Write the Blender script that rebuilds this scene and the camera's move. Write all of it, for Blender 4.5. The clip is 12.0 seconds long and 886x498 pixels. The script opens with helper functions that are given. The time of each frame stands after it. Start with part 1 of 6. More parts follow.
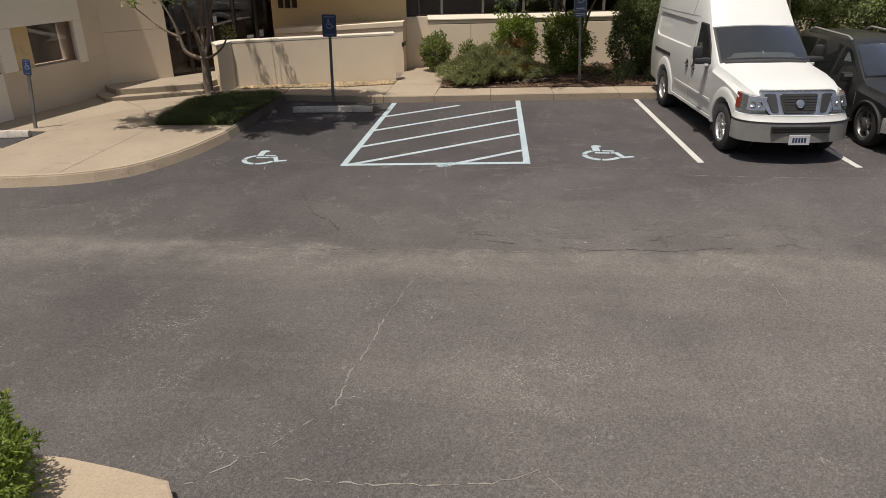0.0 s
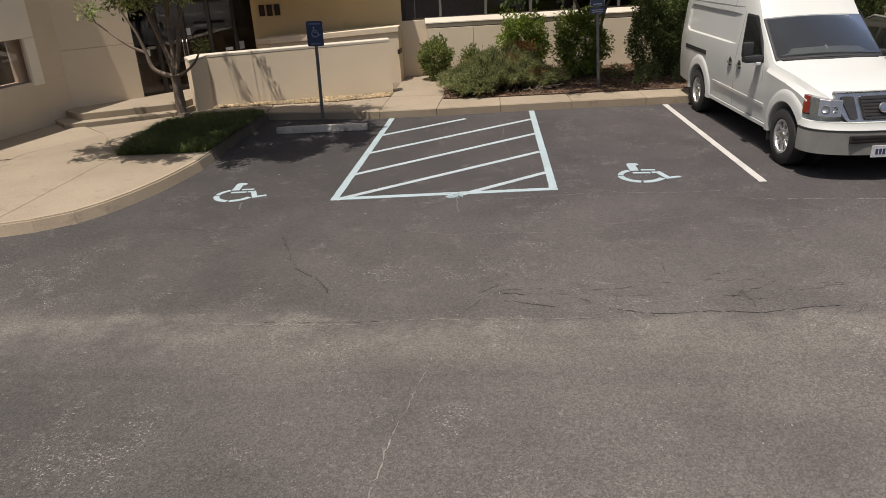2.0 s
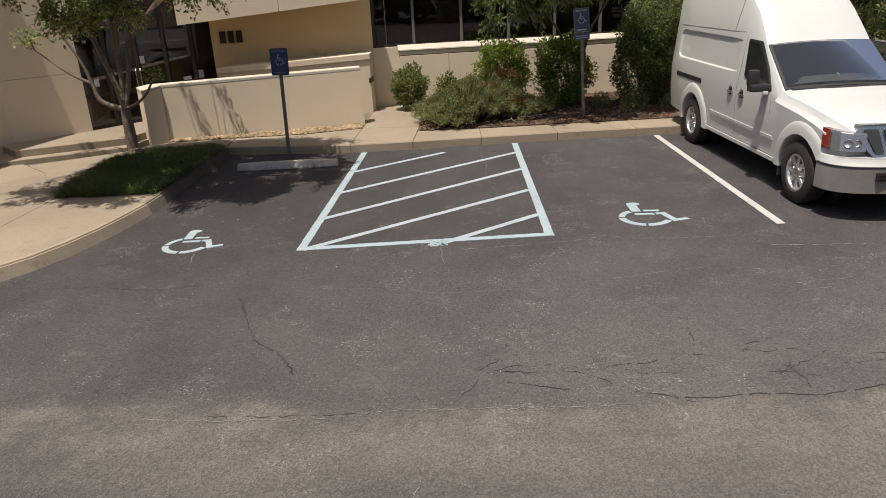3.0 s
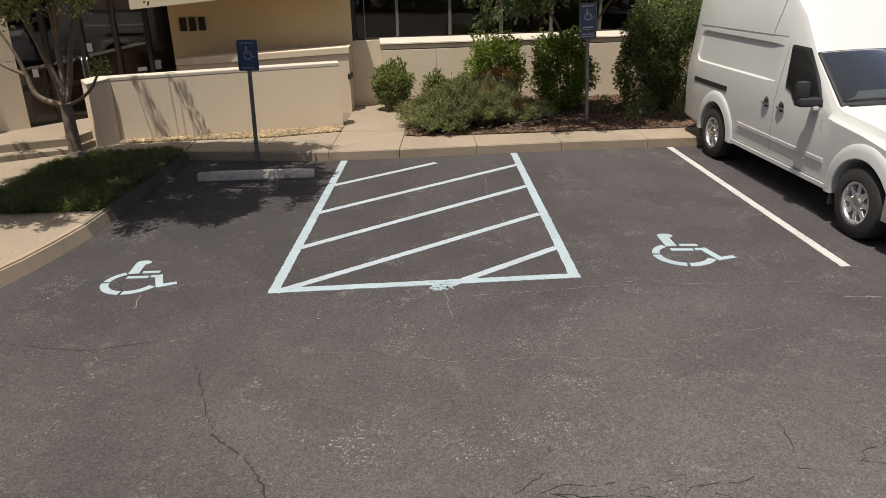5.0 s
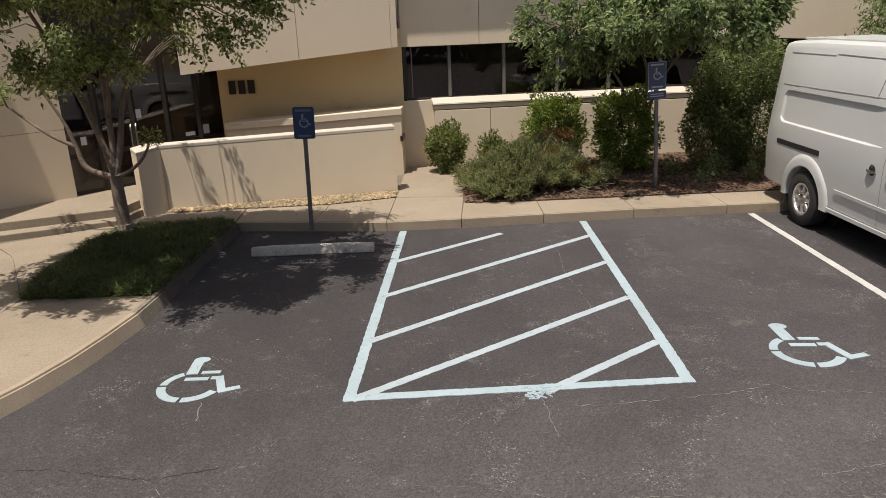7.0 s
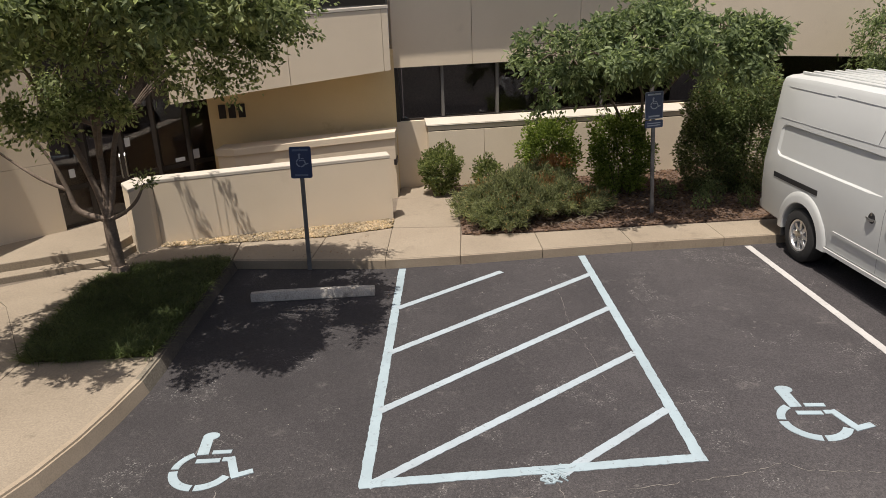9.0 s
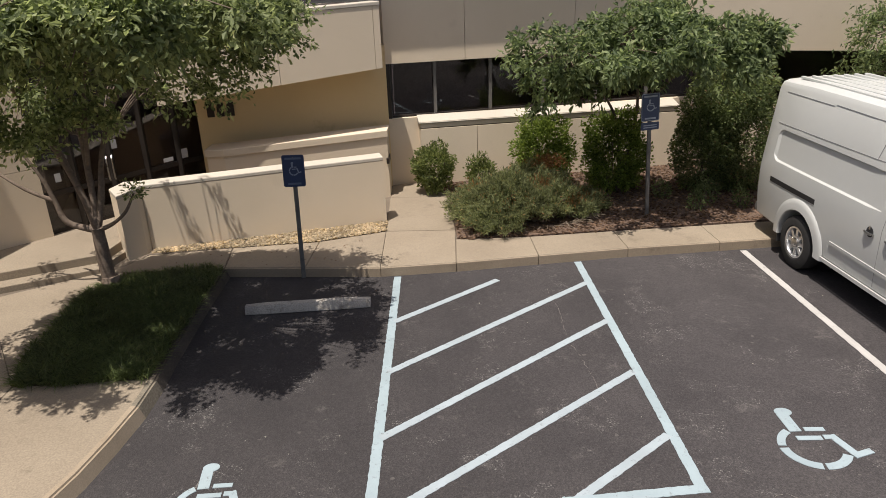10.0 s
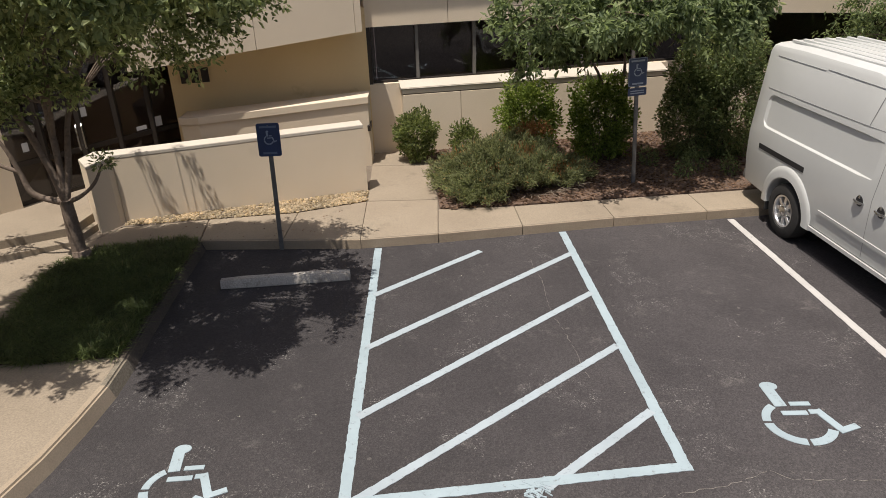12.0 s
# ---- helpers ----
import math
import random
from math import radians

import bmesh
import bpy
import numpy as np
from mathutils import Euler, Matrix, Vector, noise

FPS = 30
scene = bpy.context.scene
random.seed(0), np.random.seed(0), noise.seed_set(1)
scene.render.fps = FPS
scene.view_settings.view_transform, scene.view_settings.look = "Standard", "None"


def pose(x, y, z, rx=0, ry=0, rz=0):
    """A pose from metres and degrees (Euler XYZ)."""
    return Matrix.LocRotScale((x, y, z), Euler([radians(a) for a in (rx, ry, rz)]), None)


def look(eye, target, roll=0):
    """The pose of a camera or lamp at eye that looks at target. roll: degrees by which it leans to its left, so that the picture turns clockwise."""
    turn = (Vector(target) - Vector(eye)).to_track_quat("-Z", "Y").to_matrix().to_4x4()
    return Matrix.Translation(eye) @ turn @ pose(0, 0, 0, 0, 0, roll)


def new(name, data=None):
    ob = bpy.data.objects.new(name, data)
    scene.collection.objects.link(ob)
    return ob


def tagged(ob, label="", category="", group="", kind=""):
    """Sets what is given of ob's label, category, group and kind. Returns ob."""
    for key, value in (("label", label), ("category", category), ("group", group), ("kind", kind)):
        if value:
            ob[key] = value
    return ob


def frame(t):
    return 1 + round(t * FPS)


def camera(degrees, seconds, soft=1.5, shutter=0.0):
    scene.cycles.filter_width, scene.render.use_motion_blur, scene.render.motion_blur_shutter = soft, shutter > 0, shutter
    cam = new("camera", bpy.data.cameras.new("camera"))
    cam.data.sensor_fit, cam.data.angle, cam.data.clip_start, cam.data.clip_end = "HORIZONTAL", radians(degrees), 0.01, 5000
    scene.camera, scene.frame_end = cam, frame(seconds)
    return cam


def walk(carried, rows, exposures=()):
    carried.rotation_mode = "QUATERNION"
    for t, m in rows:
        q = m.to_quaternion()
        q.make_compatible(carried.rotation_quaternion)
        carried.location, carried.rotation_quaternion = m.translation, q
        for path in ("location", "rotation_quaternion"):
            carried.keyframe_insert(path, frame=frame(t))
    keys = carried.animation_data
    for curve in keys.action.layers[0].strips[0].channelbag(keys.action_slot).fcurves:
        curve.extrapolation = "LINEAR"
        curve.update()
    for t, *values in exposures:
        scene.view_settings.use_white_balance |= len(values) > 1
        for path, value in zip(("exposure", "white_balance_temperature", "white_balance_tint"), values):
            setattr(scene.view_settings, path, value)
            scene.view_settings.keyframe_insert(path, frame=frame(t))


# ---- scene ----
cam = camera(63.74, 12.0, soft=0.85)
PATH = [
    (0, (2.703, -10.644, 3.081), (2.286, -6.978, 1.536), -0.96),
    (0.5, (2.697, -10.243, 3.017), (2.259, -6.622, 1.374), -1.94),
    (1, (2.576, -9.795, 2.985), (2.141, -6.156, 1.383), -2.63),
    (1.5, (2.439, -9.340, 2.951), (2.012, -5.679, 1.397), -2.86),
    (2, (2.354, -8.753, 2.889), (1.929, -5.079, 1.365), -3.04),
    (2.5, (2.226, -8.171, 2.849), (1.878, -4.466, 1.383), -2.91),
    (3, (2.113, -7.622, 2.794), (1.852, -3.885, 1.393), -2.91),
    (3.2, (2.079, -7.427, 2.772), (1.854, -3.682, 1.385), -2.80),
    (4.8, (1.713, -6.422, 2.706), (1.708, -2.789, 1.033), -0.39),
    (5, (1.670, -6.113, 2.770), (1.595, -2.388, 1.315), -1.15),
    (5.5, (1.516, -5.511, 2.759), (1.293, -1.686, 1.609), -2.17),
    (6, (1.374, -5.272, 2.795), (1.070, -1.462, 1.615), -2.78),
    (6.5, (1.235, -5.269, 2.888), (0.953, -1.471, 1.664), -2.70),
    (7, (1.085, -5.284, 2.984), (0.866, -1.483, 1.758), -2.11),
    (9, (0.834, -4.956, 3.834), (0.718, -1.194, 2.478), -2.21),
    (9.5, (0.736, -4.797, 4.127), (0.671, -1.071, 2.674), -2.04),
    (10, (0.709, -4.676, 4.297), (0.666, -0.971, 2.790), -2.09),
    (10.5, (0.720, -4.544, 4.321), (0.694, -0.842, 2.806), -2.13),
    (11, (0.773, -4.448, 4.307), (0.765, -0.750, 2.783), -2.23),
    (11.5, (0.806, -4.423, 4.292), (0.807, -0.758, 2.689), -2.18),
    (12, (0.819, -4.419, 4.263), (0.829, -0.791, 2.578), -2.09),
]
walk(cam, [(t, look(eye, target, roll)) for t, eye, target, roll in PATH],
     exposures=[(0, 0.15, 6600, 12), (3.2, 0.17, 6600, 12), (5.5, 0.22, 6600, 12), (9, 0.22, 6480, 13), (12, 0.18, 6480, 13)])

# ---- world and light ----
SUN_DIR = Vector((-0.155, -0.232, 0.96)).normalized()      # towards the sun
world = bpy.data.worlds.new("sky")
scene.world = world
world.use_nodes = True
wn = world.node_tree.nodes
sky = wn.new("ShaderNodeTexSky")
sky.sky_type = "NISHITA"
sky.sun_disc = False
sky.dust_density = 4.0
sky.ozone_density = 0.6
sky.sun_elevation = math.asin(SUN_DIR.z)
sky.sun_rotation = math.atan2(SUN_DIR.x, SUN_DIR.y)
wn["Background"].inputs["Strength"].default_value = 0.088
world.node_tree.links.new(sky.outputs["Color"], wn["Background"].inputs["Color"])
sun_data = bpy.data.lights.new("sun", "SUN")
sun_data.energy = 4.7
sun_data.angle = radians(0.45)
sun_data.color = (1.0, 0.95, 0.86)
sun = new("sun", sun_data)
sun.matrix_world = look(SUN_DIR * 60, (0, 0, 0))

# ---- materials ----
def nodes_of(name):
    m = bpy.data.materials.new(name)
    m.use_nodes = True
    return m, m.node_tree.nodes, m.node_tree.links, m.node_tree.nodes["Principled BSDF"]


def noise_node(n, l, pos, scale, detail=4.0, rough=0.6):
    t = n.new("ShaderNodeTexNoise")
    t.inputs["Scale"].default_value = scale
    t.inputs["Detail"].default_value = detail
    t.inputs["Roughness"].default_value = rough
    l.new(pos, t.inputs["Vector"])
    return t


def ramp_node(n, l, value, lo, hi, a=(0, 0, 0, 1), b=(1, 1, 1, 1)):
    r = n.new("ShaderNodeValToRGB")
    r.color_ramp.elements[0].position, r.color_ramp.elements[1].position = lo, hi
    r.color_ramp.elements[0].color, r.color_ramp.elements[1].color = a, b
    l.new(value, r.inputs["Fac"])
    return r


def mix_node(n, l, fac, a, b, kind="MIX"):
    m = n.new("ShaderNodeMix")
    m.data_type = "RGBA"
    m.blend_type = kind
    for sock, val in ((m.inputs["Factor"], fac), (m.inputs["A"], a), (m.inputs["B"], b)):
        if isinstance(val, (int, float)):
            sock.default_value = val
        elif isinstance(val, tuple):
            sock.default_value = (*val[:3], 1)
        else:
            l.new(val, sock)
    return m.outputs["Result"]


def surface(name, base, other, big=0.8, grain=60.0, grain_amount=0.25, stain=None, stain_scale=1.5, stain_lo=0.55,
            rough=0.85, bump=0.3, bump_scale=None, metal=0.0, vary=0.0, coat=0.0):
    """A worn surface: two tones over metres, stains, fine grain with relief, at world size."""
    m, n, l, p = nodes_of(name)
    g = n.new("ShaderNodeNewGeometry")
    pos = g.outputs["Position"]
    a = noise_node(n, l, pos, big, 5)
    col = mix_node(n, l, ramp_node(n, l, a.outputs["Fac"], 0.35, 0.68).outputs["Color"], base, other)
    if stain:
        s = noise_node(n, l, pos, stain_scale, 6, 0.7)
        col = mix_node(n, l, ramp_node(n, l, s.outputs["Fac"], stain_lo, stain_lo + 0.15).outputs["Color"], col, stain)
    f = noise_node(n, l, pos, grain, 3)
    shade = ramp_node(n, l, f.outputs["Fac"], 0.3, 0.7, (1 - grain_amount,) * 3 + (1,), (1 + grain_amount,) * 3 + (1,))
    col = mix_node(n, l, 1.0, col, shade.outputs["Color"], "MULTIPLY")
    if vary:
        o = n.new("ShaderNodeObjectInfo")
        v = ramp_node(n, l, o.outputs["Random"], 0, 1, (1 - vary,) * 3 + (1,), (1 + vary,) * 3 + (1,))
        col = mix_node(n, l, 1.0, col, v.outputs["Color"], "MULTIPLY")
    l.new(col, p.inputs["Base Color"])
    p.inputs["Roughness"].default_value = rough
    p.inputs["Metallic"].default_value = metal
    p.inputs["Coat Weight"].default_value = coat
    if bump:
        bf = noise_node(n, l, pos, bump_scale or grain, 4)
        b = n.new("ShaderNodeBump")
        b.inputs["Strength"].default_value = bump
        b.inputs["Distance"].default_value = 0.01
        l.new(bf.outputs["Fac"], b.inputs["Height"])
        l.new(b.outputs["Normal"], p.inputs["Normal"])
    return m


def leaf_material(name, dark, light, brown=None, rough=0.6, sheen=0.28):
    """Foliage: every leaf its own tone, some light passing through."""
    m, n, l, p = nodes_of(name)
    g = n.new("ShaderNodeNewGeometry")
    col = ramp_node(n, l, g.outputs["Random Per Island"], 0.0, 1.0, (*dark, 1), (*light, 1))
    if brown:
        e = col.color_ramp.elements.new(0.97)
        e.color = (*light, 1)
        col.color_ramp.elements[-1].color = (*brown, 1)
    c = noise_node(n, l, g.outputs["Position"], 1.7, 3)
    out = mix_node(n, l, 1.0, col.outputs["Color"], ramp_node(n, l, c.outputs["Fac"], 0.3, 0.7, (0.75,) * 3 + (1,), (1.25,) * 3 + (1,)).outputs["Color"], "MULTIPLY")
    l.new(out, p.inputs["Base Color"])
    p.inputs["Roughness"].default_value = rough
    p.inputs["Specular IOR Level"].default_value = sheen
    tr = n.new("ShaderNodeBsdfTranslucent")
    l.new(mix_node(n, l, 1.0, out, (1.6, 1.6, 1.2), "MULTIPLY"), tr.inputs["Color"])
    mx = n.new("ShaderNodeMixShader")
    mx.inputs["Fac"].default_value = 0.5
    l.new(p.outputs["BSDF"], mx.inputs[1])
    l.new(tr.outputs["BSDF"], mx.inputs[2])
    l.new(mx.outputs["Shader"], n["Material Output"].inputs["Surface"])
    return m


def plain(name, col, rough=0.5, metal=0.0, coat=0.0, mottle=0.09):
    m, n, l, p = nodes_of(name)
    g = n.new("ShaderNodeNewGeometry")
    f = noise_node(n, l, g.outputs["Position"], 9.0, 5)
    sh = ramp_node(n, l, f.outputs["Fac"], 0.3, 0.7, (1 - mottle,) * 3 + (1,), (1 + mottle,) * 3 + (1,))
    l.new(mix_node(n, l, 1.0, col, sh.outputs["Color"], "MULTIPLY"), p.inputs["Base Color"])
    rr = ramp_node(n, l, f.outputs["Fac"], 0.3, 0.7, (rough * 0.85,) * 3 + (1,), (min(1, rough * 1.2),) * 3 + (1,))
    l.new(rr.outputs["Color"], p.inputs["Roughness"])
    p.inputs["Metallic"].default_value = metal
    p.inputs["Coat Weight"].default_value = coat
    return m


def glass(name, tint, rough=0.01, ior=1.45):
    m, n, l, p = nodes_of(name)
    p.inputs["Base Color"].default_value = (*tint, 1)
    p.inputs["Roughness"].default_value = rough
    p.inputs["Transmission Weight"].default_value = 1.0
    p.inputs["IOR"].default_value = ior
    return m


def asphalt_material():
    """Old grey asphalt with exposed stone, a darker sealed area in the stalls and pale worn sweeps in the lane."""
    m, n, l, p = nodes_of("asphalt")
    g = n.new("ShaderNodeNewGeometry")
    pos = g.outputs["Position"]
    sep = n.new("ShaderNodeSeparateXYZ")
    l.new(pos, sep.inputs["Vector"])
    edge = noise_node(n, l, pos, 0.6, 5)
    add = n.new("ShaderNodeMath")
    add.operation = "MULTIPLY_ADD"
    add.inputs[1].default_value = 2.2
    l.new(edge.outputs["Fac"], add.inputs[0])
    l.new(sep.outputs["Y"], add.inputs[2])
    far = n.new("ShaderNodeMapRange")
    far.inputs["From Min"].default_value, far.inputs["From Max"].default_value = -2.6, 1.6
    l.new(add.outputs[0], far.inputs["Value"])
    lane = ramp_node(n, l, noise_node(n, l, pos, 0.45, 6).outputs["Fac"], 0.35, 0.68, (0.064, 0.0575, 0.0535, 1), (0.103, 0.0925, 0.084, 1))
    stall = ramp_node(n, l, noise_node(n, l, pos, 0.9, 6).outputs["Fac"], 0.32, 0.7, (0.037, 0.0325, 0.0330, 1), (0.055, 0.0487, 0.0485, 1))
    col = mix_node(n, l, far.outputs["Result"], lane.outputs["Color"], stall.outputs["Color"])
    # the lane is paler where traffic has worn it
    wear = n.new("ShaderNodeMath")
    wear.operation = "MULTIPLY_ADD"
    wear.inputs[1].default_value = 3.0
    l.new(noise_node(n, l, pos, 0.5, 4).outputs["Fac"], wear.inputs[0])
    l.new(sep.outputs["X"], wear.inputs[2])
    worn = n.new("ShaderNodeMapRange")
    worn.inputs["From Min"].default_value, worn.inputs["From Max"].default_value = 0.6, 5.5
    worn.inputs["To Min"].default_value, worn.inputs["To Max"].default_value = 0.80, 1.10
    l.new(wear.outputs[0], worn.inputs["Value"])
    col = mix_node(n, l, 1.0, col, worn.outputs["Result"], "MULTIPLY")
    # long pale sweeps along the lane
    mp = n.new("ShaderNodeMapping")
    mp.inputs["Scale"].default_value = (0.10, 0.9, 1)
    mp.inputs["Rotation"].default_value = (0, 0, radians(4))
    l.new(pos, mp.inputs["Vector"])
    sweep = ramp_node(n, l, noise_node(n, l, mp.outputs["Vector"], 1.1, 6).outputs["Fac"], 0.5, 0.72)
    lanefac = n.new("ShaderNodeMath")
    lanefac.operation = "MULTIPLY"
    inv = n.new("ShaderNodeMath")
    inv.operation = "SUBTRACT"
    inv.inputs[0].default_value = 0.5
    l.new(far.outputs["Result"], inv.inputs[1])
    inv.use_clamp = True
    l.new(inv.outputs[0], lanefac.inputs[0])
    l.new(sweep.outputs["Color"], lanefac.inputs[1])
    col = mix_node(n, l, lanefac.outputs[0], col, (0.14, 0.125, 0.108))
    # pale seam across the lane, where two layers of asphalt meet
    sm = n.new("ShaderNodeMath")
    sm.operation = "MULTIPLY_ADD"
    sm.inputs[1].default_value = 0.9
    l.new(noise_node(n, l, pos, 0.8, 6, 0.7).outputs["Fac"], sm.inputs[0])
    l.new(sep.outputs["Y"], sm.inputs[2])
    band = n.new("ShaderNodeValToRGB")
    band.color_ramp.elements[0].position, band.color_ramp.elements[0].color = 0.30, (0, 0, 0, 1)
    band.color_ramp.elements[1].position, band.color_ramp.elements[1].color = 0.72, (0, 0, 0, 1)
    for q, c in ((0.42, 0.35), (0.55, 0.85), (0.62, 0.8), (0.66, 0.15)):
        e = band.color_ramp.elements.new(q)
        e.color = (c, c, c, 1)
    bmap = n.new("ShaderNodeMapRange")
    bmap.inputs["From Min"].default_value, bmap.inputs["From Max"].default_value = -4.6, -1.9
    l.new(sm.outputs[0], bmap.inputs["Value"])
    l.new(bmap.outputs["Result"], band.inputs["Fac"])
    brk = ramp_node(n, l, noise_node(n, l, pos, 2.2, 6, 0.7).outputs["Fac"], 0.36, 0.60, (0.15, 0.15, 0.15, 1), (0.8, 0.8, 0.8, 1))
    col = mix_node(n, l, mix_node(n, l, 1.0, band.outputs["Color"], brk.outputs["Color"], "MULTIPLY"), col, (0.15, 0.135, 0.118))
    # pale scuffs and dark drips
    scuff = ramp_node(n, l, noise_node(n, l, pos, 2.3, 9, 0.80).outputs["Fac"], 0.57, 0.70)
    col = mix_node(n, l, mix_node(n, l, 0.5, scuff.outputs["Color"], (0, 0, 0)), col, (0.15, 0.137, 0.124))
    drip = ramp_node(n, l, noise_node(n, l, pos, 1.3, 7, 0.7).outputs["Fac"], 0.62, 0.74)
    col = mix_node(n, l, mix_node(n, l, 0.55, drip.outputs["Color"], (0, 0, 0)), col, (0.045, 0.041, 0.040))
    # stones
    v = n.new("ShaderNodeTexVoronoi")
    v.inputs["Scale"].default_value = 85
    l.new(pos, v.inputs["Vector"])
    st = ramp_node(n, l, v.outputs["Color"], 0.2, 0.95, (0.68,) * 3 + (1,), (1.36,) * 3 + (1,))
    col = mix_node(n, l, 1.0, col, st.outputs["Color"], "MULTIPLY")
    v2 = n.new("ShaderNodeTexVoronoi")
    v2.inputs["Scale"].default_value = 32
    l.new(pos, v2.inputs["Vector"])
    pale = ramp_node(n, l, v2.outputs["Color"], 0.93, 0.97, (0, 0, 0, 1), (0.22, 0.22, 0.22, 1))
    col = mix_node(n, l, pale.outputs["Color"], col, (0.27, 0.25, 0.22))
    # flecks of worn stone in drifts
    fl = ramp_node(n, l, noise_node(n, l, pos, 34, 5, 0.75).outputs["Fac"], 0.585, 0.635, (0, 0, 0, 1), (0.7, 0.7, 0.7, 1))
    dr = ramp_node(n, l, noise_node(n, l, pos, 1.6, 5, 0.7).outputs["Fac"], 0.42, 0.66, (0.08, 0.08, 0.08, 1))
    near = n.new("ShaderNodeMapRange")
    near.inputs["From Min"].default_value, near.inputs["From Max"].default_value = 1.2, -0.8
    near.inputs["To Min"].default_value = 0.25
    l.new(sep.outputs["Y"], near.inputs["Value"])
    fade = mix_node(n, l, 1.0, dr.outputs["Color"], near.outputs["Result"], "MULTIPLY")
    col = mix_node(n, l, mix_node(n, l, 1.0, fl.outputs["Color"], fade, "MULTIPLY"), col, (0.25, 0.228, 0.20))
    # crumbling hairlines, only where loose stone shows
    vein = n.new("ShaderNodeValToRGB")
    vein.color_ramp.elements[0].position, vein.color_ramp.elements[0].color = 0.475, (0, 0, 0, 1)
    vein.color_ramp.elements[1].position, vein.color_ramp.elements[1].color = 0.525, (0, 0, 0, 1)
    e = vein.color_ramp.elements.new(0.5)
    e.color = (1, 1, 1, 1)
    l.new(noise_node(n, l, pos, 0.9, 7, 0.72).outputs["Fac"], vein.inputs["Fac"])
    crumb = ramp_node(n, l, noise_node(n, l, pos, 48, 4, 0.7).outputs["Fac"], 0.55, 0.60, (0, 0, 0, 1), (0.9, 0.9, 0.9, 1))
    patch = ramp_node(n, l, noise_node(n, l, pos, 1.1, 4, 0.6).outputs["Fac"], 0.50, 0.60)
    vm = mix_node(n, l, 1.0, vein.outputs["Color"], crumb.outputs["Color"], "MULTIPLY")
    col = mix_node(n, l, mix_node(n, l, 1.0, vm, patch.outputs["Color"], "MULTIPLY"), col, (0.30, 0.285, 0.262))
    l.new(col, p.inputs["Base Color"])
    p.inputs["Roughness"].default_value = 0.88
    b = n.new("ShaderNodeBump")
    b.inputs["Strength"].default_value = 0.55
    b.inputs["Distance"].default_value = 0.008
    l.new(v.outputs["Distance"], b.inputs["Height"])
    l.new(b.outputs["Normal"], p.inputs["Normal"])
    return m


def paint_material(name, col, worn):
    """Road paint, scuffed through to the stone in places."""
    m, n, l, p = nodes_of(name)
    g = n.new("ShaderNodeNewGeometry")
    pos = g.outputs["Position"]
    a = noise_node(n, l, pos, 14, 8, 0.75)
    w = ramp_node(n, l, a.outputs["Fac"], 0.57, 0.69)
    c = mix_node(n, l, w.outputs["Color"], col, worn)
    f = noise_node(n, l, pos, 2.0, 4)
    c = mix_node(n, l, 1.0, c, ramp_node(n, l, f.outputs["Fac"], 0.3, 0.7, (0.86,) * 3 + (1,), (1.06,) * 3 + (1,)).outputs["Color"], "MULTIPLY")
    l.new(c, p.inputs["Base Color"])
    p.inputs["Roughness"].default_value = 0.7
    b = n.new("ShaderNodeBump")
    b.inputs["Strength"].default_value = 0.4
    b.inputs["Distance"].default_value = 0.006
    l.new(noise_node(n, l, pos, 90, 3).outputs["Fac"], b.inputs["Height"])
    l.new(b.outputs["Normal"], p.inputs["Normal"])
    return m


ASPHALT = asphalt_material()
CRACK = surface("crack_filler", (0.215, 0.195, 0.17), (0.15, 0.135, 0.12), 5, 90, 0.3, bump=0.5)
DARK_CRACK = surface("open_crack", (0.018, 0.016, 0.015), (0.028, 0.025, 0.023), 5, 90, 0.3, bump=0.5)
PAINT = paint_material("pale_blue_white_paint", (0.31, 0.38, 0.405), (0.17, 0.18, 0.178))
STRIPE_PAINT = paint_material("grey_white_stripe_paint", (0.335, 0.385, 0.41), (0.18, 0.195, 0.195))
WHITE_PAINT = paint_material("white_road_paint", (0.46, 0.445, 0.42), (0.22, 0.21, 0.195))
CONCRETE = surface("concrete", (0.235, 0.19, 0.137), (0.285, 0.234, 0.171), 0.7, 55, 0.18, (0.185, 0.15, 0.107), 2.2, 0.58, rough=0.9, bump=0.25, vary=0.05)
KERB = surface("kerb_concrete", (0.28, 0.222, 0.155), (0.33, 0.265, 0.19), 1.6, 70, 0.14, (0.22, 0.17, 0.12), 3.0, 0.58, rough=0.92, bump=0.25)
# two darker copies of the kerb concrete, with tree shade in the colour
PART_SHADE_KERB = surface("part_shade_kerb_concrete", (0.16, 0.135, 0.10), (0.21, 0.18, 0.135), 1.6, 45, 0.3, (0.11, 0.095, 0.07), 3.0, 0.52, rough=0.92, bump=0.5)
SHADED_KERB = surface("shaded_kerb_concrete", (0.065, 0.052, 0.040), (0.095, 0.076, 0.058), 1.6, 45, 0.3, (0.045, 0.038, 0.030), 3.0, 0.52, rough=0.95, bump=0.5)
TWIG = surface("dry_twigs", (0.22, 0.175, 0.13), (0.30, 0.24, 0.18), 5, 40, 0.2, bump=0.0)
JOINT = surface("joint_dirt", (0.12, 0.095, 0.07), (0.17, 0.135, 0.10), 4, 60, 0.3, bump=0.4)
STUCCO = surface("beige_stucco", (0.65, 0.545, 0.405), (0.70, 0.59, 0.445), 0.5, 120, 0.07, (0.58, 0.48, 0.355), 0.9, 0.62, rough=0.93, bump=0.22, bump_scale=140)
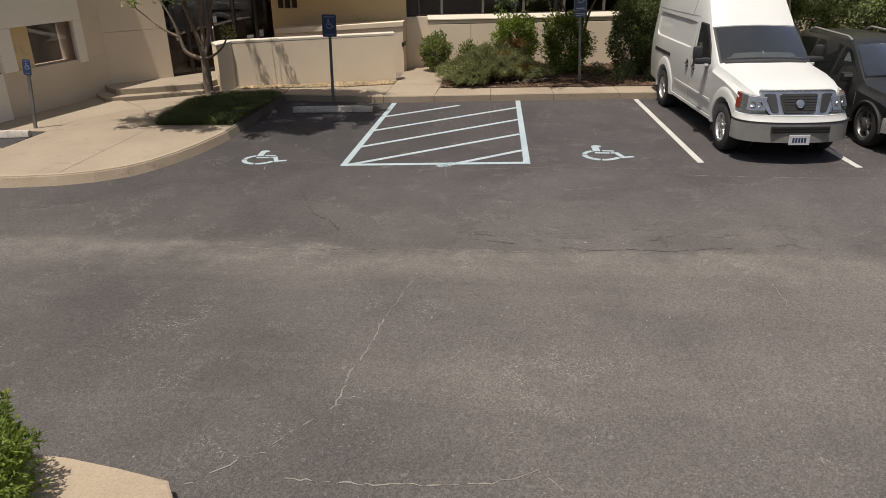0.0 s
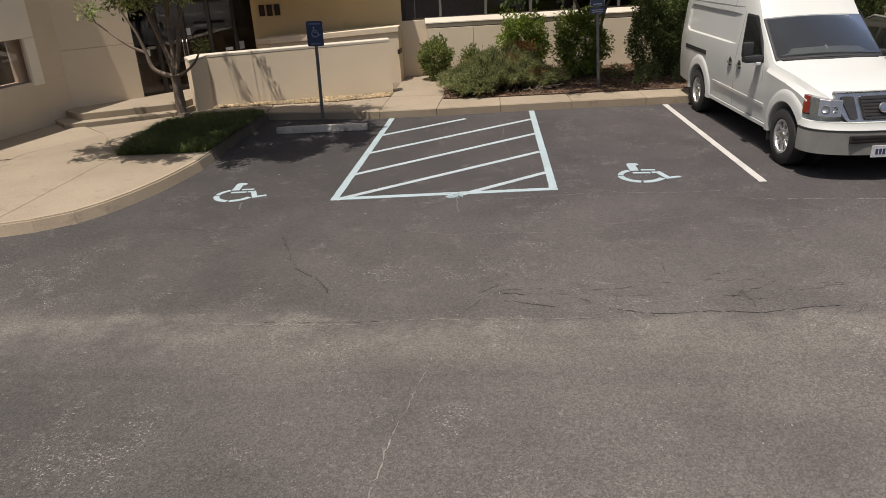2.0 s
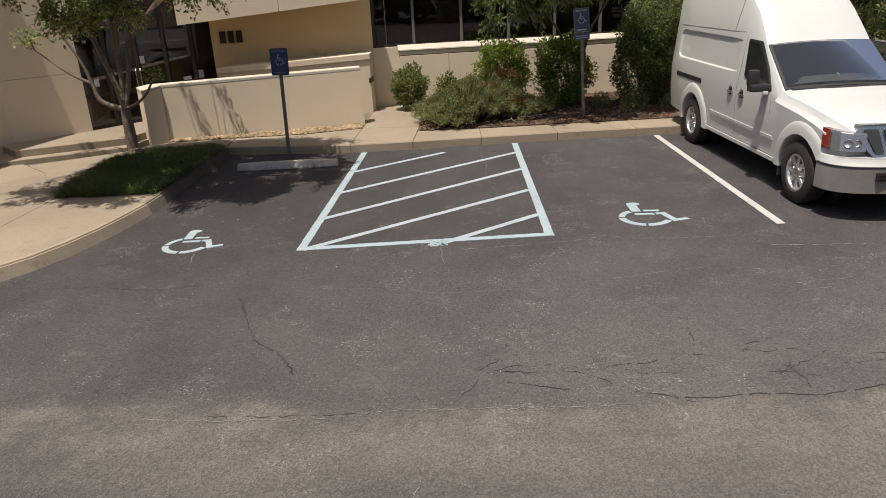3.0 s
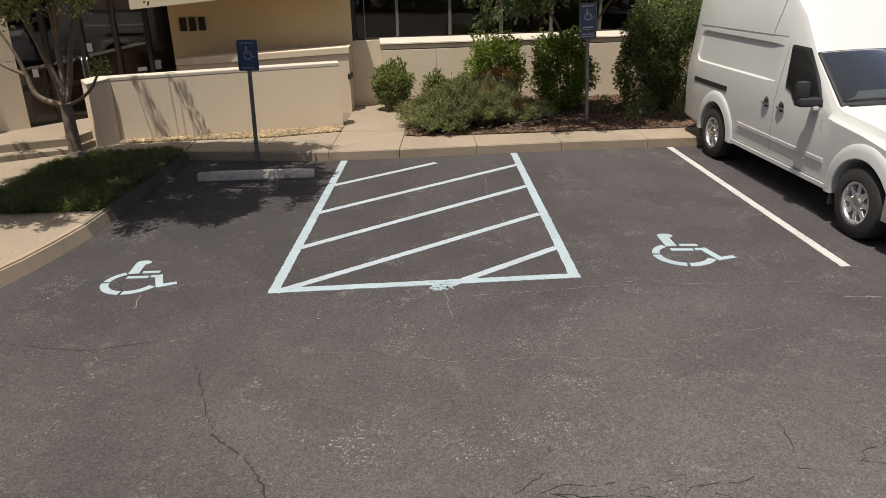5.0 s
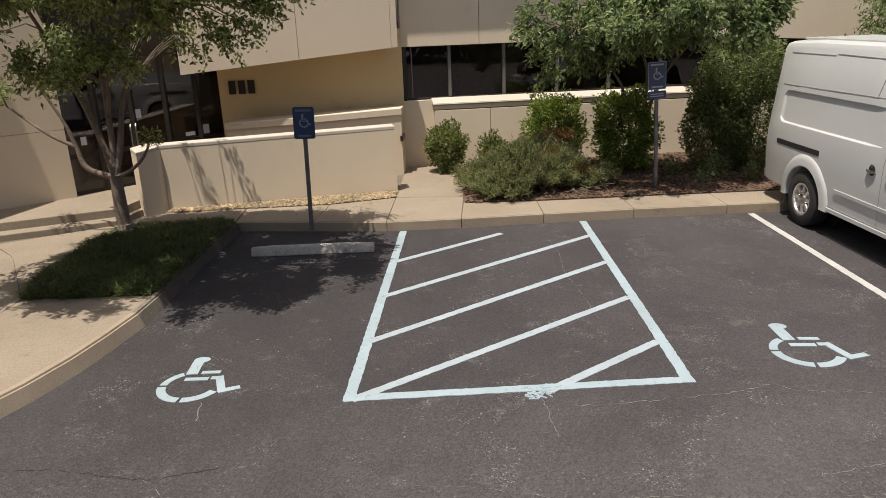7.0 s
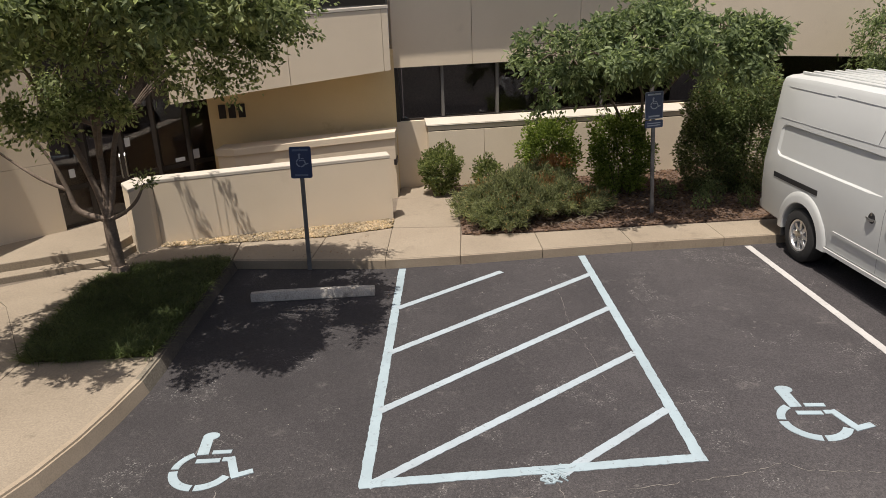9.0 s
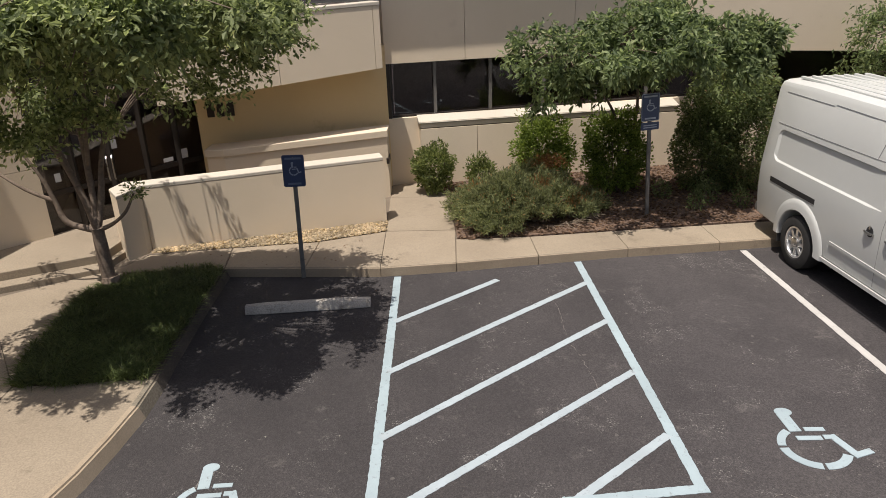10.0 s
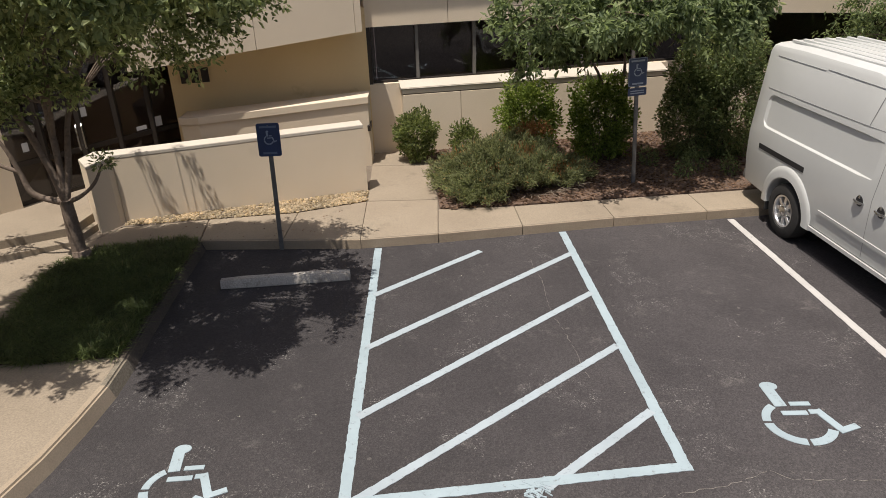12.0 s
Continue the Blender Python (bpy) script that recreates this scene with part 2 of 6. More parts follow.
# warmer copy of the beige stucco; bounced light is put into its tint
STUCCO_WARM = surface("bounce_tinted_stucco", (0.66, 0.50, 0.275), (0.71, 0.55, 0.315), 0.6, 120, 0.07, (0.50, 0.36, 0.18), 1.2, 0.6, rough=0.93, bump=0.22, bump_scale=140)
CAP = surface("white_coping", (0.53, 0.48, 0.40), (0.48, 0.43, 0.355), 0.9, 80, 0.08, (0.49, 0.43, 0.36), 2.2, 0.63, rough=0.85, bump=0.15)
CREAM = surface("cream_stucco", (0.86, 0.79, 0.66), (0.89, 0.82, 0.70), 0.5, 120, 0.06, (0.66, 0.58, 0.45), 0.9, 0.62, rough=0.93, bump=0.2, bump_scale=140)
FRAME_DARK = plain("dark_bronze_frame", (0.035, 0.028, 0.024), 0.45, 0.4)
GLASS_DARK = glass("tinted_glass", (0.50, 0.46, 0.48), 0.01, 1.50)
ROOM = surface("dim_room", (0.19, 0.15, 0.14), (0.27, 0.21, 0.19), 0.8, 20, 0.2, bump=0.0)
# darker copy of the room surface; the left wing's dimness is in its colour
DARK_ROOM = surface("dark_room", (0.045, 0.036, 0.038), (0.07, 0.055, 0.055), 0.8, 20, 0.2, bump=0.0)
MULCH = surface("mulch_bed", (0.10, 0.065, 0.046), (0.15, 0.098, 0.068), 2.5, 35, 0.55, (0.17, 0.12, 0.08), 6, 0.60, rough=0.95, bump=1.0, bump_scale=28)
CHIP = leaf_material("bark_chips", (0.062, 0.038, 0.026), (0.27, 0.18, 0.125), rough=0.9, sheen=0.1)
SOIL = surface("soil", (0.06, 0.045, 0.03), (0.09, 0.065, 0.04), 3, 40, 0.4, bump=0.9, bump_scale=30)
PEBBLE = leaf_material("river_pebbles", (0.31, 0.245, 0.16), (0.65, 0.55, 0.41), rough=0.8, sheen=0.3)
LITTER = leaf_material("pale_litter", (0.22, 0.21, 0.19), (0.46, 0.45, 0.42), rough=0.8, sheen=0.2)
BARK = surface("smooth_bark", (0.135, 0.100, 0.074), (0.21, 0.158, 0.120), 4, 30, 0.25, (0.09, 0.068, 0.052), 7, 0.55, rough=0.85, bump=0.6, bump_scale=22)
LEAF_TREE = leaf_material("myrtle_leaves", (0.080, 0.106, 0.048), (0.35, 0.395, 0.195), (0.55, 0.54, 0.31))
LEAF_TREE2 = leaf_material("broad_leaves", (0.052, 0.078, 0.036), (0.265, 0.32, 0.155), (0.46, 0.48, 0.27))
LEAF_BUSH = leaf_material("bright_shrub_leaves", (0.070, 0.105, 0.022), (0.26, 0.325, 0.075))
LEAF_ROUND = leaf_material("round_shrub_leaves", (0.060, 0.085, 0.028), (0.25, 0.28, 0.105))
LEAF_DARK = leaf_material("dark_hedge_leaves", (0.060, 0.084, 0.038), (0.24, 0.285, 0.125), (0.26, 0.15, 0.09))
NEEDLE = leaf_material("juniper_sprays", (0.072, 0.084, 0.042), (0.28, 0.30, 0.15), (0.46, 0.25, 0.12), rough=0.7, sheen=0.2)
RUST = leaf_material("rust_sprays", (0.15, 0.075, 0.03), (0.34, 0.18, 0.08))
GRASS = leaf_material("lilyturf_blades", (0.048, 0.068, 0.024), (0.155, 0.19, 0.072), (0.22, 0.20, 0.09), rough=0.5)
FAR_LEAF = leaf_material("far_woods", (0.015, 0.030, 0.010), (0.06, 0.09, 0.03))
VAN_WHITE = plain("white_van_paint", (0.53, 0.535, 0.51), 0.40, 0.0, 0.35, 0.012)
SUV_BLACK = plain("black_car_paint", (0.014, 0.014, 0.013), 0.35, 0.0, 0.3)
TRIM = plain("black_plastic", (0.022, 0.022, 0.023), 0.55)
SEAM = plain("panel_gap", (0.26, 0.26, 0.255), 0.7)
GREY_TRIM = plain("grey_bumper", (0.21, 0.205, 0.19), 0.45, 0.1)
CHROME = plain("chrome", (0.52, 0.515, 0.50), 0.28, 1.0)
SILVER = plain("silver_wheel", (0.62, 0.62, 0.62), 0.3, 0.75)
DARK_ALLOY = plain("dark_alloy", (0.17, 0.165, 0.16), 0.4, 0.6)
RUBBER = plain("tyre_rubber", (0.022, 0.021, 0.020), 0.85)
CAR_GLASS = glass("car_glass", (0.70, 0.73, 0.72), 0.01, 1.20)
LAMP_CLEAR = plain("headlamp_lens", (0.30, 0.30, 0.305), 0.12, 0.75, 1.0)
AMBER = plain("amber_lens", (0.17, 0.024, 0.014), 0.15, 0.0, 0.8)
PLATE = plain("plate_white", (0.50, 0.50, 0.52), 0.5)
INK = plain("dark_ink", (0.03, 0.04, 0.09), 0.5)
SIGN_BLUE = plain("sign_blue", (0.020, 0.038, 0.105), 0.5)
SIGN_WHITE = plain("sign_white", (0.22, 0.27, 0.36), 0.5)
SIGN_FADED = plain("faded_sign_blue", (0.055, 0.075, 0.135), 0.5)
SIGN_DIM = plain("dim_sign_white", (0.10, 0.135, 0.21), 0.5)
SIGN_PALE = plain("pale_sign_white", (0.36, 0.40, 0.46), 0.5)
MULLION = plain("grey_mullion", (0.16, 0.15, 0.14), 0.5, 0.3)
STEEL = surface("galvanised_post", (0.13, 0.125, 0.12), (0.19, 0.185, 0.175), 6, 60, 0.15, (0.10, 0.075, 0.05), 9, 0.62, rough=0.6, bump=0.2, metal=0.3)
DIGIT = plain("dark_bronze_bar", (0.025, 0.016, 0.012), 0.5, 0.3)
PAPER = plain("white_paper", (0.60, 0.60, 0.60), 0.8)

# ---- builders ----
def mesh_from(name, bm, mats, smooth=False, sharp=40):
    me = bpy.data.meshes.new(name)
    bm.normal_update()
    bm.to_mesh(me)
    bm.free()
    for m in (mats if isinstance(mats, (list, tuple)) else [mats]):
        me.materials.append(m)
    if smooth:
        for f in me.polygons:
            f.use_smooth = True
        me.set_sharp_from_angle(angle=radians(sharp))
    return me


def part(name, bm, material, parent, label="", smooth=False, kind="", sharp=40):
    ob = new(name, mesh_from(name, bm, material, smooth, sharp))
    ob.parent = parent
    if label:
        ob["label"] = label
    if kind:
        ob["kind"] = kind
    return ob


def thing(name, label, category, at=(0, 0, 0), turn=0.0, group="", kind=""):
    ob = new(name)
    ob.matrix_world = pose(*at, 0, 0, turn)
    ob.empty_display_size = 0.2
    return tagged(ob, label, category, group, kind)


def solid(name, bm, material, label, category, kind="", group="", smooth=False, sharp=40):
    ob = new(name, mesh_from(name, bm, material, smooth, sharp))
    return tagged(ob, label, category, group, kind)


def box(bm, x0, x1, y0, y1, z0, z1, bevel=0.0, m=None):
    r = bmesh.ops.create_cube(bm, size=1)["verts"]
    for v in r:
        v.co = Vector((x0 + (v.co.x + 0.5) * (x1 - x0), y0 + (v.co.y + 0.5) * (y1 - y0), z0 + (v.co.z + 0.5) * (z1 - z0)))
    if bevel:
        e = {e for v in r for e in v.link_edges}
        r = bmesh.ops.bevel(bm, geom=list(e), offset=bevel, segments=2, profile=0.6, affect="EDGES")["verts"]
    if m is not None:
        bmesh.ops.transform(bm, matrix=m, verts=[v for v in r if v.is_valid])
    return bm


def prism(bm, pts, z0, z1, bevel=0.0):
    """An upright solid over a plan outline; z1 may be a function of the plan place."""
    top = z1 if callable(z1) else (lambda x, y: z1)
    area = sum(pts[i][0] * pts[(i + 1) % len(pts)][1] - pts[(i + 1) % len(pts)][0] * pts[i][1] for i in range(len(pts)))
    if area < 0:
        pts = pts[::-1]
    a = [bm.verts.new((x, y, z0)) for x, y in pts]
    b = [bm.verts.new((x, y, top(x, y))) for x, y in pts]
    n = len(pts)
    bm.faces.new(a[::-1])
    f = bm.faces.new(b)
    for i in range(n):
        bm.faces.new((a[i], a[(i + 1) % n], b[(i + 1) % n], b[i]))
    if bevel:
        bmesh.ops.bevel(bm, geom=list(f.edges), offset=bevel, segments=2, profile=0.5, affect="EDGES")
    return bm


def strip(bm, a, b, width, z0, z1):
    """A flat bar on the ground from a to b."""
    d = (Vector(b) - Vector(a)).normalized()
    s = Vector((-d.y, d.x)) * width / 2
    a, b = Vector(a), Vector(b)
    return prism(bm, [tuple(a + s), tuple(a - s), tuple(b - s), tuple(b + s)], z0, z1)


def tube(bm, pts, radii, sides=8, cap=True):
    """A tapered round limb through the points."""
    rings = []
    for i, p in enumerate(pts):
        p = Vector(p)
        d = (Vector(pts[min(i + 1, len(pts) - 1)]) - Vector(pts[max(i - 1, 0)])).normalized()
        u = d.orthogonal().normalized() if i == 0 else (u - d * u.dot(d)).normalized()
        w = d.cross(u)
        r = radii[i] if isinstance(radii, (list, tuple)) else radii
        rings.append([bm.verts.new(p + (u * math.cos(k) + w * math.sin(k)) * r) for k in (2 * math.pi * j / sides for j in range(sides))])
    for r0, r1 in zip(rings, rings[1:]):
        for j in range(sides):
            bm.faces.new((r0[j], r0[(j + 1) % sides], r1[(j + 1) % sides], r1[j]))
    if cap:
        bm.faces.new(rings[0][::-1])
        bm.faces.new(rings[-1])
    return bm


def lathe(bm, prof, sides=24, axis="Y", cap=True):
    """A turned form: prof is (radius, along) from one end to the other."""
    rings = []
    for r, h in prof:
        ring = []
        for j in range(sides):
            k = 2 * math.pi * j / sides
            c, s = r * math.cos(k), r * math.sin(k)
            ring.append(bm.verts.new((c, h, s) if axis == "Y" else (c, s, h)))
        rings.append(ring)
    for r0, r1 in zip(rings, rings[1:]):
        for j in range(sides):
            bm.faces.new((r0[j], r0[(j + 1) % sides], r1[(j + 1) % sides], r1[j]))
    if cap:
        bm.faces.new(rings[0][::-1])
        bm.faces.new(rings[-1])
    bmesh.ops.recalc_face_normals(bm, faces=bm.faces)
    return bm


def leaf_mesh(name, at, aim, length, width, material, fold=0.25, seed=1):
    """Many small folded leaves, each an island of two triangles."""
    rng = np.random.default_rng(seed)
    n = len(at)
    aim = aim / np.maximum(np.linalg.norm(aim, axis=1, keepdims=True), 1e-6)
    ref = rng.normal(size=(n, 3))
    side = np.cross(aim, ref)
    side /= np.maximum(np.linalg.norm(side, axis=1, keepdims=True), 1e-6)
    up = np.cross(side, aim)
    ln = (length * rng.uniform(0.65, 1.25, n))[:, None]
    wd = (width * rng.uniform(0.7, 1.2, n))[:, None]
    mid = at + aim * ln * 0.45 + up * wd * fold
    v = np.stack([at, mid + side * wd * 0.5, at + aim * ln, mid - side * wd * 0.5], 1).reshape(-1, 3)
    k = np.arange(n)[:, None] * 4
    f = np.concatenate([k + np.array([[0, 1, 2]]), k + np.array([[0, 2, 3]])], 1).reshape(-1, 3)
    me = bpy.data.meshes.new(name)
    me.from_pydata(v.tolist(), [], f.tolist())
    me.materials.append(material)
    return me


def leaves(name, parent, at, aim, length, width, material, seed, kind="stuff", label=""):
    ob = new(name, leaf_mesh(name, at, aim, length, width, material, seed=seed))
    ob.parent = parent
    if kind:
        ob["kind"] = kind
    if label:
        ob["label"] = label
    return ob


def lump(rng, n, centre, radii, inner=0.55, rough=0.22, seed=3.0, flat_base=None):
    """Places for leaves in the outer part of a lumpy crown, with gaps."""
    d = rng.normal(size=(int(n * 1.6), 3))
    d /= np.linalg.norm(d, axis=1, keepdims=True)
    out, aims = [], []
    for q in d:
        k = noise.noise(Vector(q * 2.1) + Vector((seed, seed * 2, -seed)))
        k2 = noise.noise(Vector(q * 5.3) + Vector((-seed, seed, seed)))
        if k2 < -0.33:
            continue
        r = (1 + rough * k * 1.6 + rough * 0.7 * k2) * (inner + (1 - inner) * rng.random() ** 0.45)
        p = np.array(centre) + q * r * np.array(radii)
        if flat_base is not None and p[2] < flat_base:
            continue
        out.append(p)
        aims.append(q + rng.normal(size=3) * 0.65 + np.array([0, 0, 0.15]))
        if len(out) >= n:
            break
    return np.array(out), np.array(aims)

# ---- ground, pavement ----
bm = bmesh.new()
bmesh.ops.create_grid(bm, x_segments=40, y_segments=40, size=250)
solid("ground", bm, ASPHALT, "worn grey asphalt car park with pale scuffs", "asphalt", "structure")

KT = 0.15      # kerb height
kerb_line = [(-0.33, 4.89), (0.785, 4.99), (2.02, 5.16), (3.40, 5.34), (4.83, 5.46), (6.25, 5.60), (7.55, 5.77), (9.0, 5.95), (11.2, 6.22), (14.0, 6.55)]
back_line = [(-0.30, 6.36), (0.80, 5.92), (1.98, 5.93), (3.34, 6.06), (4.78, 6.18), (6.20, 6.30), (7.50, 6.48), (8.95, 6.65), (11.1, 6.90), (13.9, 7.25)]
left_kerb = [(-2.62, 5.02), (-2.62, 4.2), (-2.60, 3.4), (-2.57, 2.6), (-2.53, 2.0), (-2.53, 1.5), (-2.59, 0.95), (-2.67, 0.45), (-2.80, 0.0),
             (-2.97, -0.45), (-3.20, -0.82), (-3.58, -1.12), (-4.05, -1.32), (-4.70, -1.46), (-6.5, -1.72), (-9.5, -2.05)]

pavement = thing("pavement", "sunlit beige concrete walk with kerb joints", "pavement", kind="structure")


def inset(pts, gap=0.006):
    c = Vector((sum(p[0] for p in pts) / len(pts), sum(p[1] for p in pts) / len(pts)))
    return [tuple(Vector(p) + (c - Vector(p)).normalized() * gap) for p in pts]


def slab(pts, top=KT, bevel=0.006, mat=None, name="slab", z0=-0.05, gap=0.004):
    return part(name, prism(bmesh.new(), inset(pts, gap), z0, top, bevel), mat or CONCRETE, pavement)


# joint bed under all slabs
bed = [(-9.5, -1.95)] + [(x - 0.10, y + 0.10) for x, y in left_kerb[::-1][1:]] + [(-2.50, 5.06)] + [(x, y + 0.04) for x, y in kerb_line] + back_line[::-1][:8] + [(0.78, 8.2), (-0.42, 9.0), (-9.5, 9.5)]
part("joint_bed", prism(bmesh.new(), bed, -0.1, KT - 0.02), JOINT, pavement)
# walk slabs behind the stalls, with a kerb face of their own
for i in range(1, len(kerb_line) - 1):
    slab([kerb_line[i], kerb_line[i + 1], back_line[i + 1], back_line[i]], bevel=0.010)
# the path to the building
slab([(-0.33, 4.89), (0.785, 4.99), (0.795, 6.34), (-0.35, 6.38)], bevel=0.010)
slab([(-0.35, 6.39), (0.795, 6.35), (0.66, 8.13), (-0.40, 8.20)])
slab([(-0.40, 8.21), (0.66, 8.14), (0.62, 9.2), (-0.40, 9.0)])
# walk before the front wall
slab([(-2.66, 5.06), (-1.45, 4.975), (-1.40, 6.00), (-2.75, 5.85)], bevel=0.010)
slab([(-1.45, 4.975), (-0.33, 4.89), (-0.35, 6.38), (-1.40, 6.00)], bevel=0.010)
slab([(-4.22, 5.24), (-4.50, 4.99), (-2.67, 5.03), (-2.76, 5.84), (-4.0, 5.70)])
# forecourt slabs
slab([(-2.64, 2.02)] + [(x - 0.075, y) for x, y in left_kerb[5:9]] + [(-3.03, -0.40), (-3.25, -0.76), (-3.61, -1.05), (-4.05, -1.24), (-4.10, 1.94)], gap=0.002)
slab([(-4.054, -1.24), (-4.70, -1.39), (-5.9, -1.55), (-5.9, 0.15), (-5.9, 2.2), (-5.2, 3.5), (-4.104, 1.94)], gap=0.002)
slab([(-4.106, 1.95), (-5.2, 3.505), (-5.86, 4.1), (-4.52, 5.0), (-4.12, 4.98), (-4.10, 4.72), (-4.34, 4.3), (-4.30, 3.2), (-4.24, 2.42)], gap=0.002)
slab([(-5.905, 1.35), (-5.905, 2.2), (-5.2, 3.5), (-5.88, 4.1), (-6.5, 4.65), (-6.85, 4.75), (-7.2, 2.9), (-7.4, 2.0), (-9.3, 1.95), (-9.3, 1.35)], gap=0.002)
slab([(-5.905, -1.56), (-9.4, -1.95), (-9.4, 0.15), (-5.905, 0.15)], gap=0.002)

# kerb along the planted bed and forecourt: a darker upright face
outer = [(x + 0.05, y - (0.05 if y < 0.3 else 0.0)) for x, y in left_kerb]
inner = []
for i, p in enumerate(outer):
    a, b = Vector(outer[max(i - 1, 0)]), Vector(outer[min(i + 1, len(outer) - 1)])
    d = (b - a).normalized()
    inner.append(tuple(Vector(p) - Vector((-d.y, d.x)) * 0.15))
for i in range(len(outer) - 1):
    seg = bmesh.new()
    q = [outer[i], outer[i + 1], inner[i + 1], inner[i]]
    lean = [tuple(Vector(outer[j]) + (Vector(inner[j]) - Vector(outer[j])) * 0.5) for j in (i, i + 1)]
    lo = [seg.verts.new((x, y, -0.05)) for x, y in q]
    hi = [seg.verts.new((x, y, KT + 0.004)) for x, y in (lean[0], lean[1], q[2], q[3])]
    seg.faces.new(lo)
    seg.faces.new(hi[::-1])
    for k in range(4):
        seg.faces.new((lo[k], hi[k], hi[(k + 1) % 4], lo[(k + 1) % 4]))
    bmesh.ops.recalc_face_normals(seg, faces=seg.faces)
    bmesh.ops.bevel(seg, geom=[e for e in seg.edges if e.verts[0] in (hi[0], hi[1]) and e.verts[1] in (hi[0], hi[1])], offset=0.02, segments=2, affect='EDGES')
    # beside the bed the shade of the tree is painted into the kerb
    part("kerb_section", seg, SHADED_KERB if i < 4 else PART_SHADE_KERB if i == 4 else KERB, pavement)
for i in range(len(kerb_line) - 1):
    seg = bmesh.new()
    a, b = Vector(kerb_line[i]), Vector(kerb_line[i + 1])
    d = (b - a).normalized()
    nrm = Vector((d.y, -d.x))
    prism(seg, [tuple(a + d * 0.006 + nrm * 0.012), tuple(b - d * 0.006 + nrm * 0.012), tuple(b - d * 0.006 - nrm * 0.01), tuple(a + d * 0.006 - nrm * 0.01)], -0.05, KT - 0.010, 0.008)
    part("kerb_section", seg, KERB, pavement)
seg = bmesh.new()
prism(seg, [(-2.66, 5.045), (-0.33, 4.875), (-0.33, 4.90), (-2.66, 5.075)], -0.05, KT - 0.010, 0.008)
part("kerb_section", seg, KERB, pavement)

# ---- painted markings ----
def marking(name, label, pieces, material, z=0.004):
    b = bmesh.new()
    rj = random.Random(len(label) + int(pieces[0][0][1] * 100))
    for a, c, w in pieces:
        a, c = Vector(a), Vector(c)
        d = (c - a).normalized()
        s = Vector((-d.y, d.x)) * w / 2
        n = max(8, int((c - a).length / 0.035))
        # brushed edges wander by a few millimetres
        left = [a + (c - a) * (i / n) + s * (1 + rj.uniform(-0.09, 0.07)) for i in range(n + 1)]
        right = [a + (c - a) * (i / n) - s * (1 + rj.uniform(-0.09, 0.07)) for i in range(n + 1)]
        lo, hi = [], []
        for p, q in zip(left, right):
            lo.append((b.verts.new((p.x, p.y, -0.002)), b.verts.new((q.x, q.y, -0.002))))
            hi.append((b.verts.new((p.x, p.y, z)), b.verts.new((q.x, q.y, z))))
        for i in range(n):
            b.faces.new((hi[i][0], hi[i][1], hi[i + 1][1], hi[i + 1][0]))
            b.faces.new((lo[i][0], hi[i][0], hi[i + 1][0], lo[i + 1][0]))
            b.faces.new((hi[i][1], lo[i][1], lo[i + 1][1], hi[i + 1][1]))
        for e in (0, n):
            b.faces.new((lo[e][0], lo[e][1], hi[e][1], hi[e][0]))
    bmesh.ops.recalc_face_normals(b, faces=b.faces)
    return solid(name, b, material, label, "road marking", "structure")


W = 0.105
HL, HR = ((-0.045, -0.09), (-0.08, 4.86)), ((2.81, 0.18), (2.615, 5.20))
marking("hatch_line", "pale blue-white painted side line of the access aisle", [(HL[0], HL[1], W)], PAINT)
marking("hatch_line", "pale blue-white painted side line of the access aisle", [(HR[0], HR[1], W)], PAINT)
marking("hatch_line", "pale blue-white painted front line of the access aisle", [((-0.09, -0.055), (2.86, 0.225), W)], PAINT, 0.0055)
for a, b in (((-0.02, -0.08), (2.69, 2.11)), ((-0.03, 1.05), (2.655, 3.31)), ((-0.035, 2.25), (2.61, 4.45)), ((-0.04, 3.46), (1.37, 4.64)), ((1.60, 0.03), (2.735, 0.975))):
    marking("hatch_stripe", "grey-white painted diagonal stripe of the access aisle", [(a, b, 0.094)], STRIPE_PAINT, 0.005)
marking("stall_line", "white painted stall line beside the van", [((5.19, 5.43), (5.48, 0.37), 0.10)], WHITE_PAINT)
marking("stall_line", "white painted stall line beside the black car", [((7.45, 5.6), (7.735, 0.22), 0.10)], WHITE_PAINT)


def arc_piece(b, cx, cy, r, a0, a1, w, z0, z1, n=10):
    pts = [(cx + (r + w / 2) * math.cos(radians(a0 + (a1 - a0) * i / n)), cy + (r + w / 2) * math.sin(radians(a0 + (a1 - a0) * i / n))) for i in range(n + 1)]
    pts += [(cx + (r - w / 2) * math.cos(radians(a1 - (a1 - a0) * i / n)), cy + (r - w / 2) * math.sin(radians(a1 - (a1 - a0) * i / n))) for i in range(n + 1)]
    prism(b, pts, z0, z1)


def wheelchair(b, s, z0, z1):
    """The access symbol in outline pieces, s metres tall, upright along +y."""
    step = [0.0]

    def ln(p, q, w):
        step[0] += 0.0005
        strip(b, (p[0] * s, p[1] * s), (q[0] * s, q[1] * s), w * s, z0, z1 + step[0])
    prism(b, [(s * (-0.11 + 0.085 * math.cos(k)), s * (0.462 + 0.066 * math.sin(k))) for k in (2 * math.pi * i / 18 for i in range(18))], z0, z1)
    ln((-0.135, 0.43), (-0.115, 0.145), 0.115)
    ln((-0.025, 0.178), (0.165, 0.178), 0.058)
    ln((-0.15, 0.042), (0.085, 0.042), 0.062)
    ln((0.105, 0.055), (0.215, 0.055), 0.062)
    ln((0.18, 0.085), (0.285, -0.215), 0.078)
    ln((0.25, -0.225), (0.445, -0.150), 0.068)
    for a0, a1, w in ((122, 176, 0.075), (183, 262, 0.085), (268, 334, 0.085)):
        arc_piece(b, -0.045 * s, -0.085 * s, 0.278 * s, a0, a1, w * s, z0, z1)


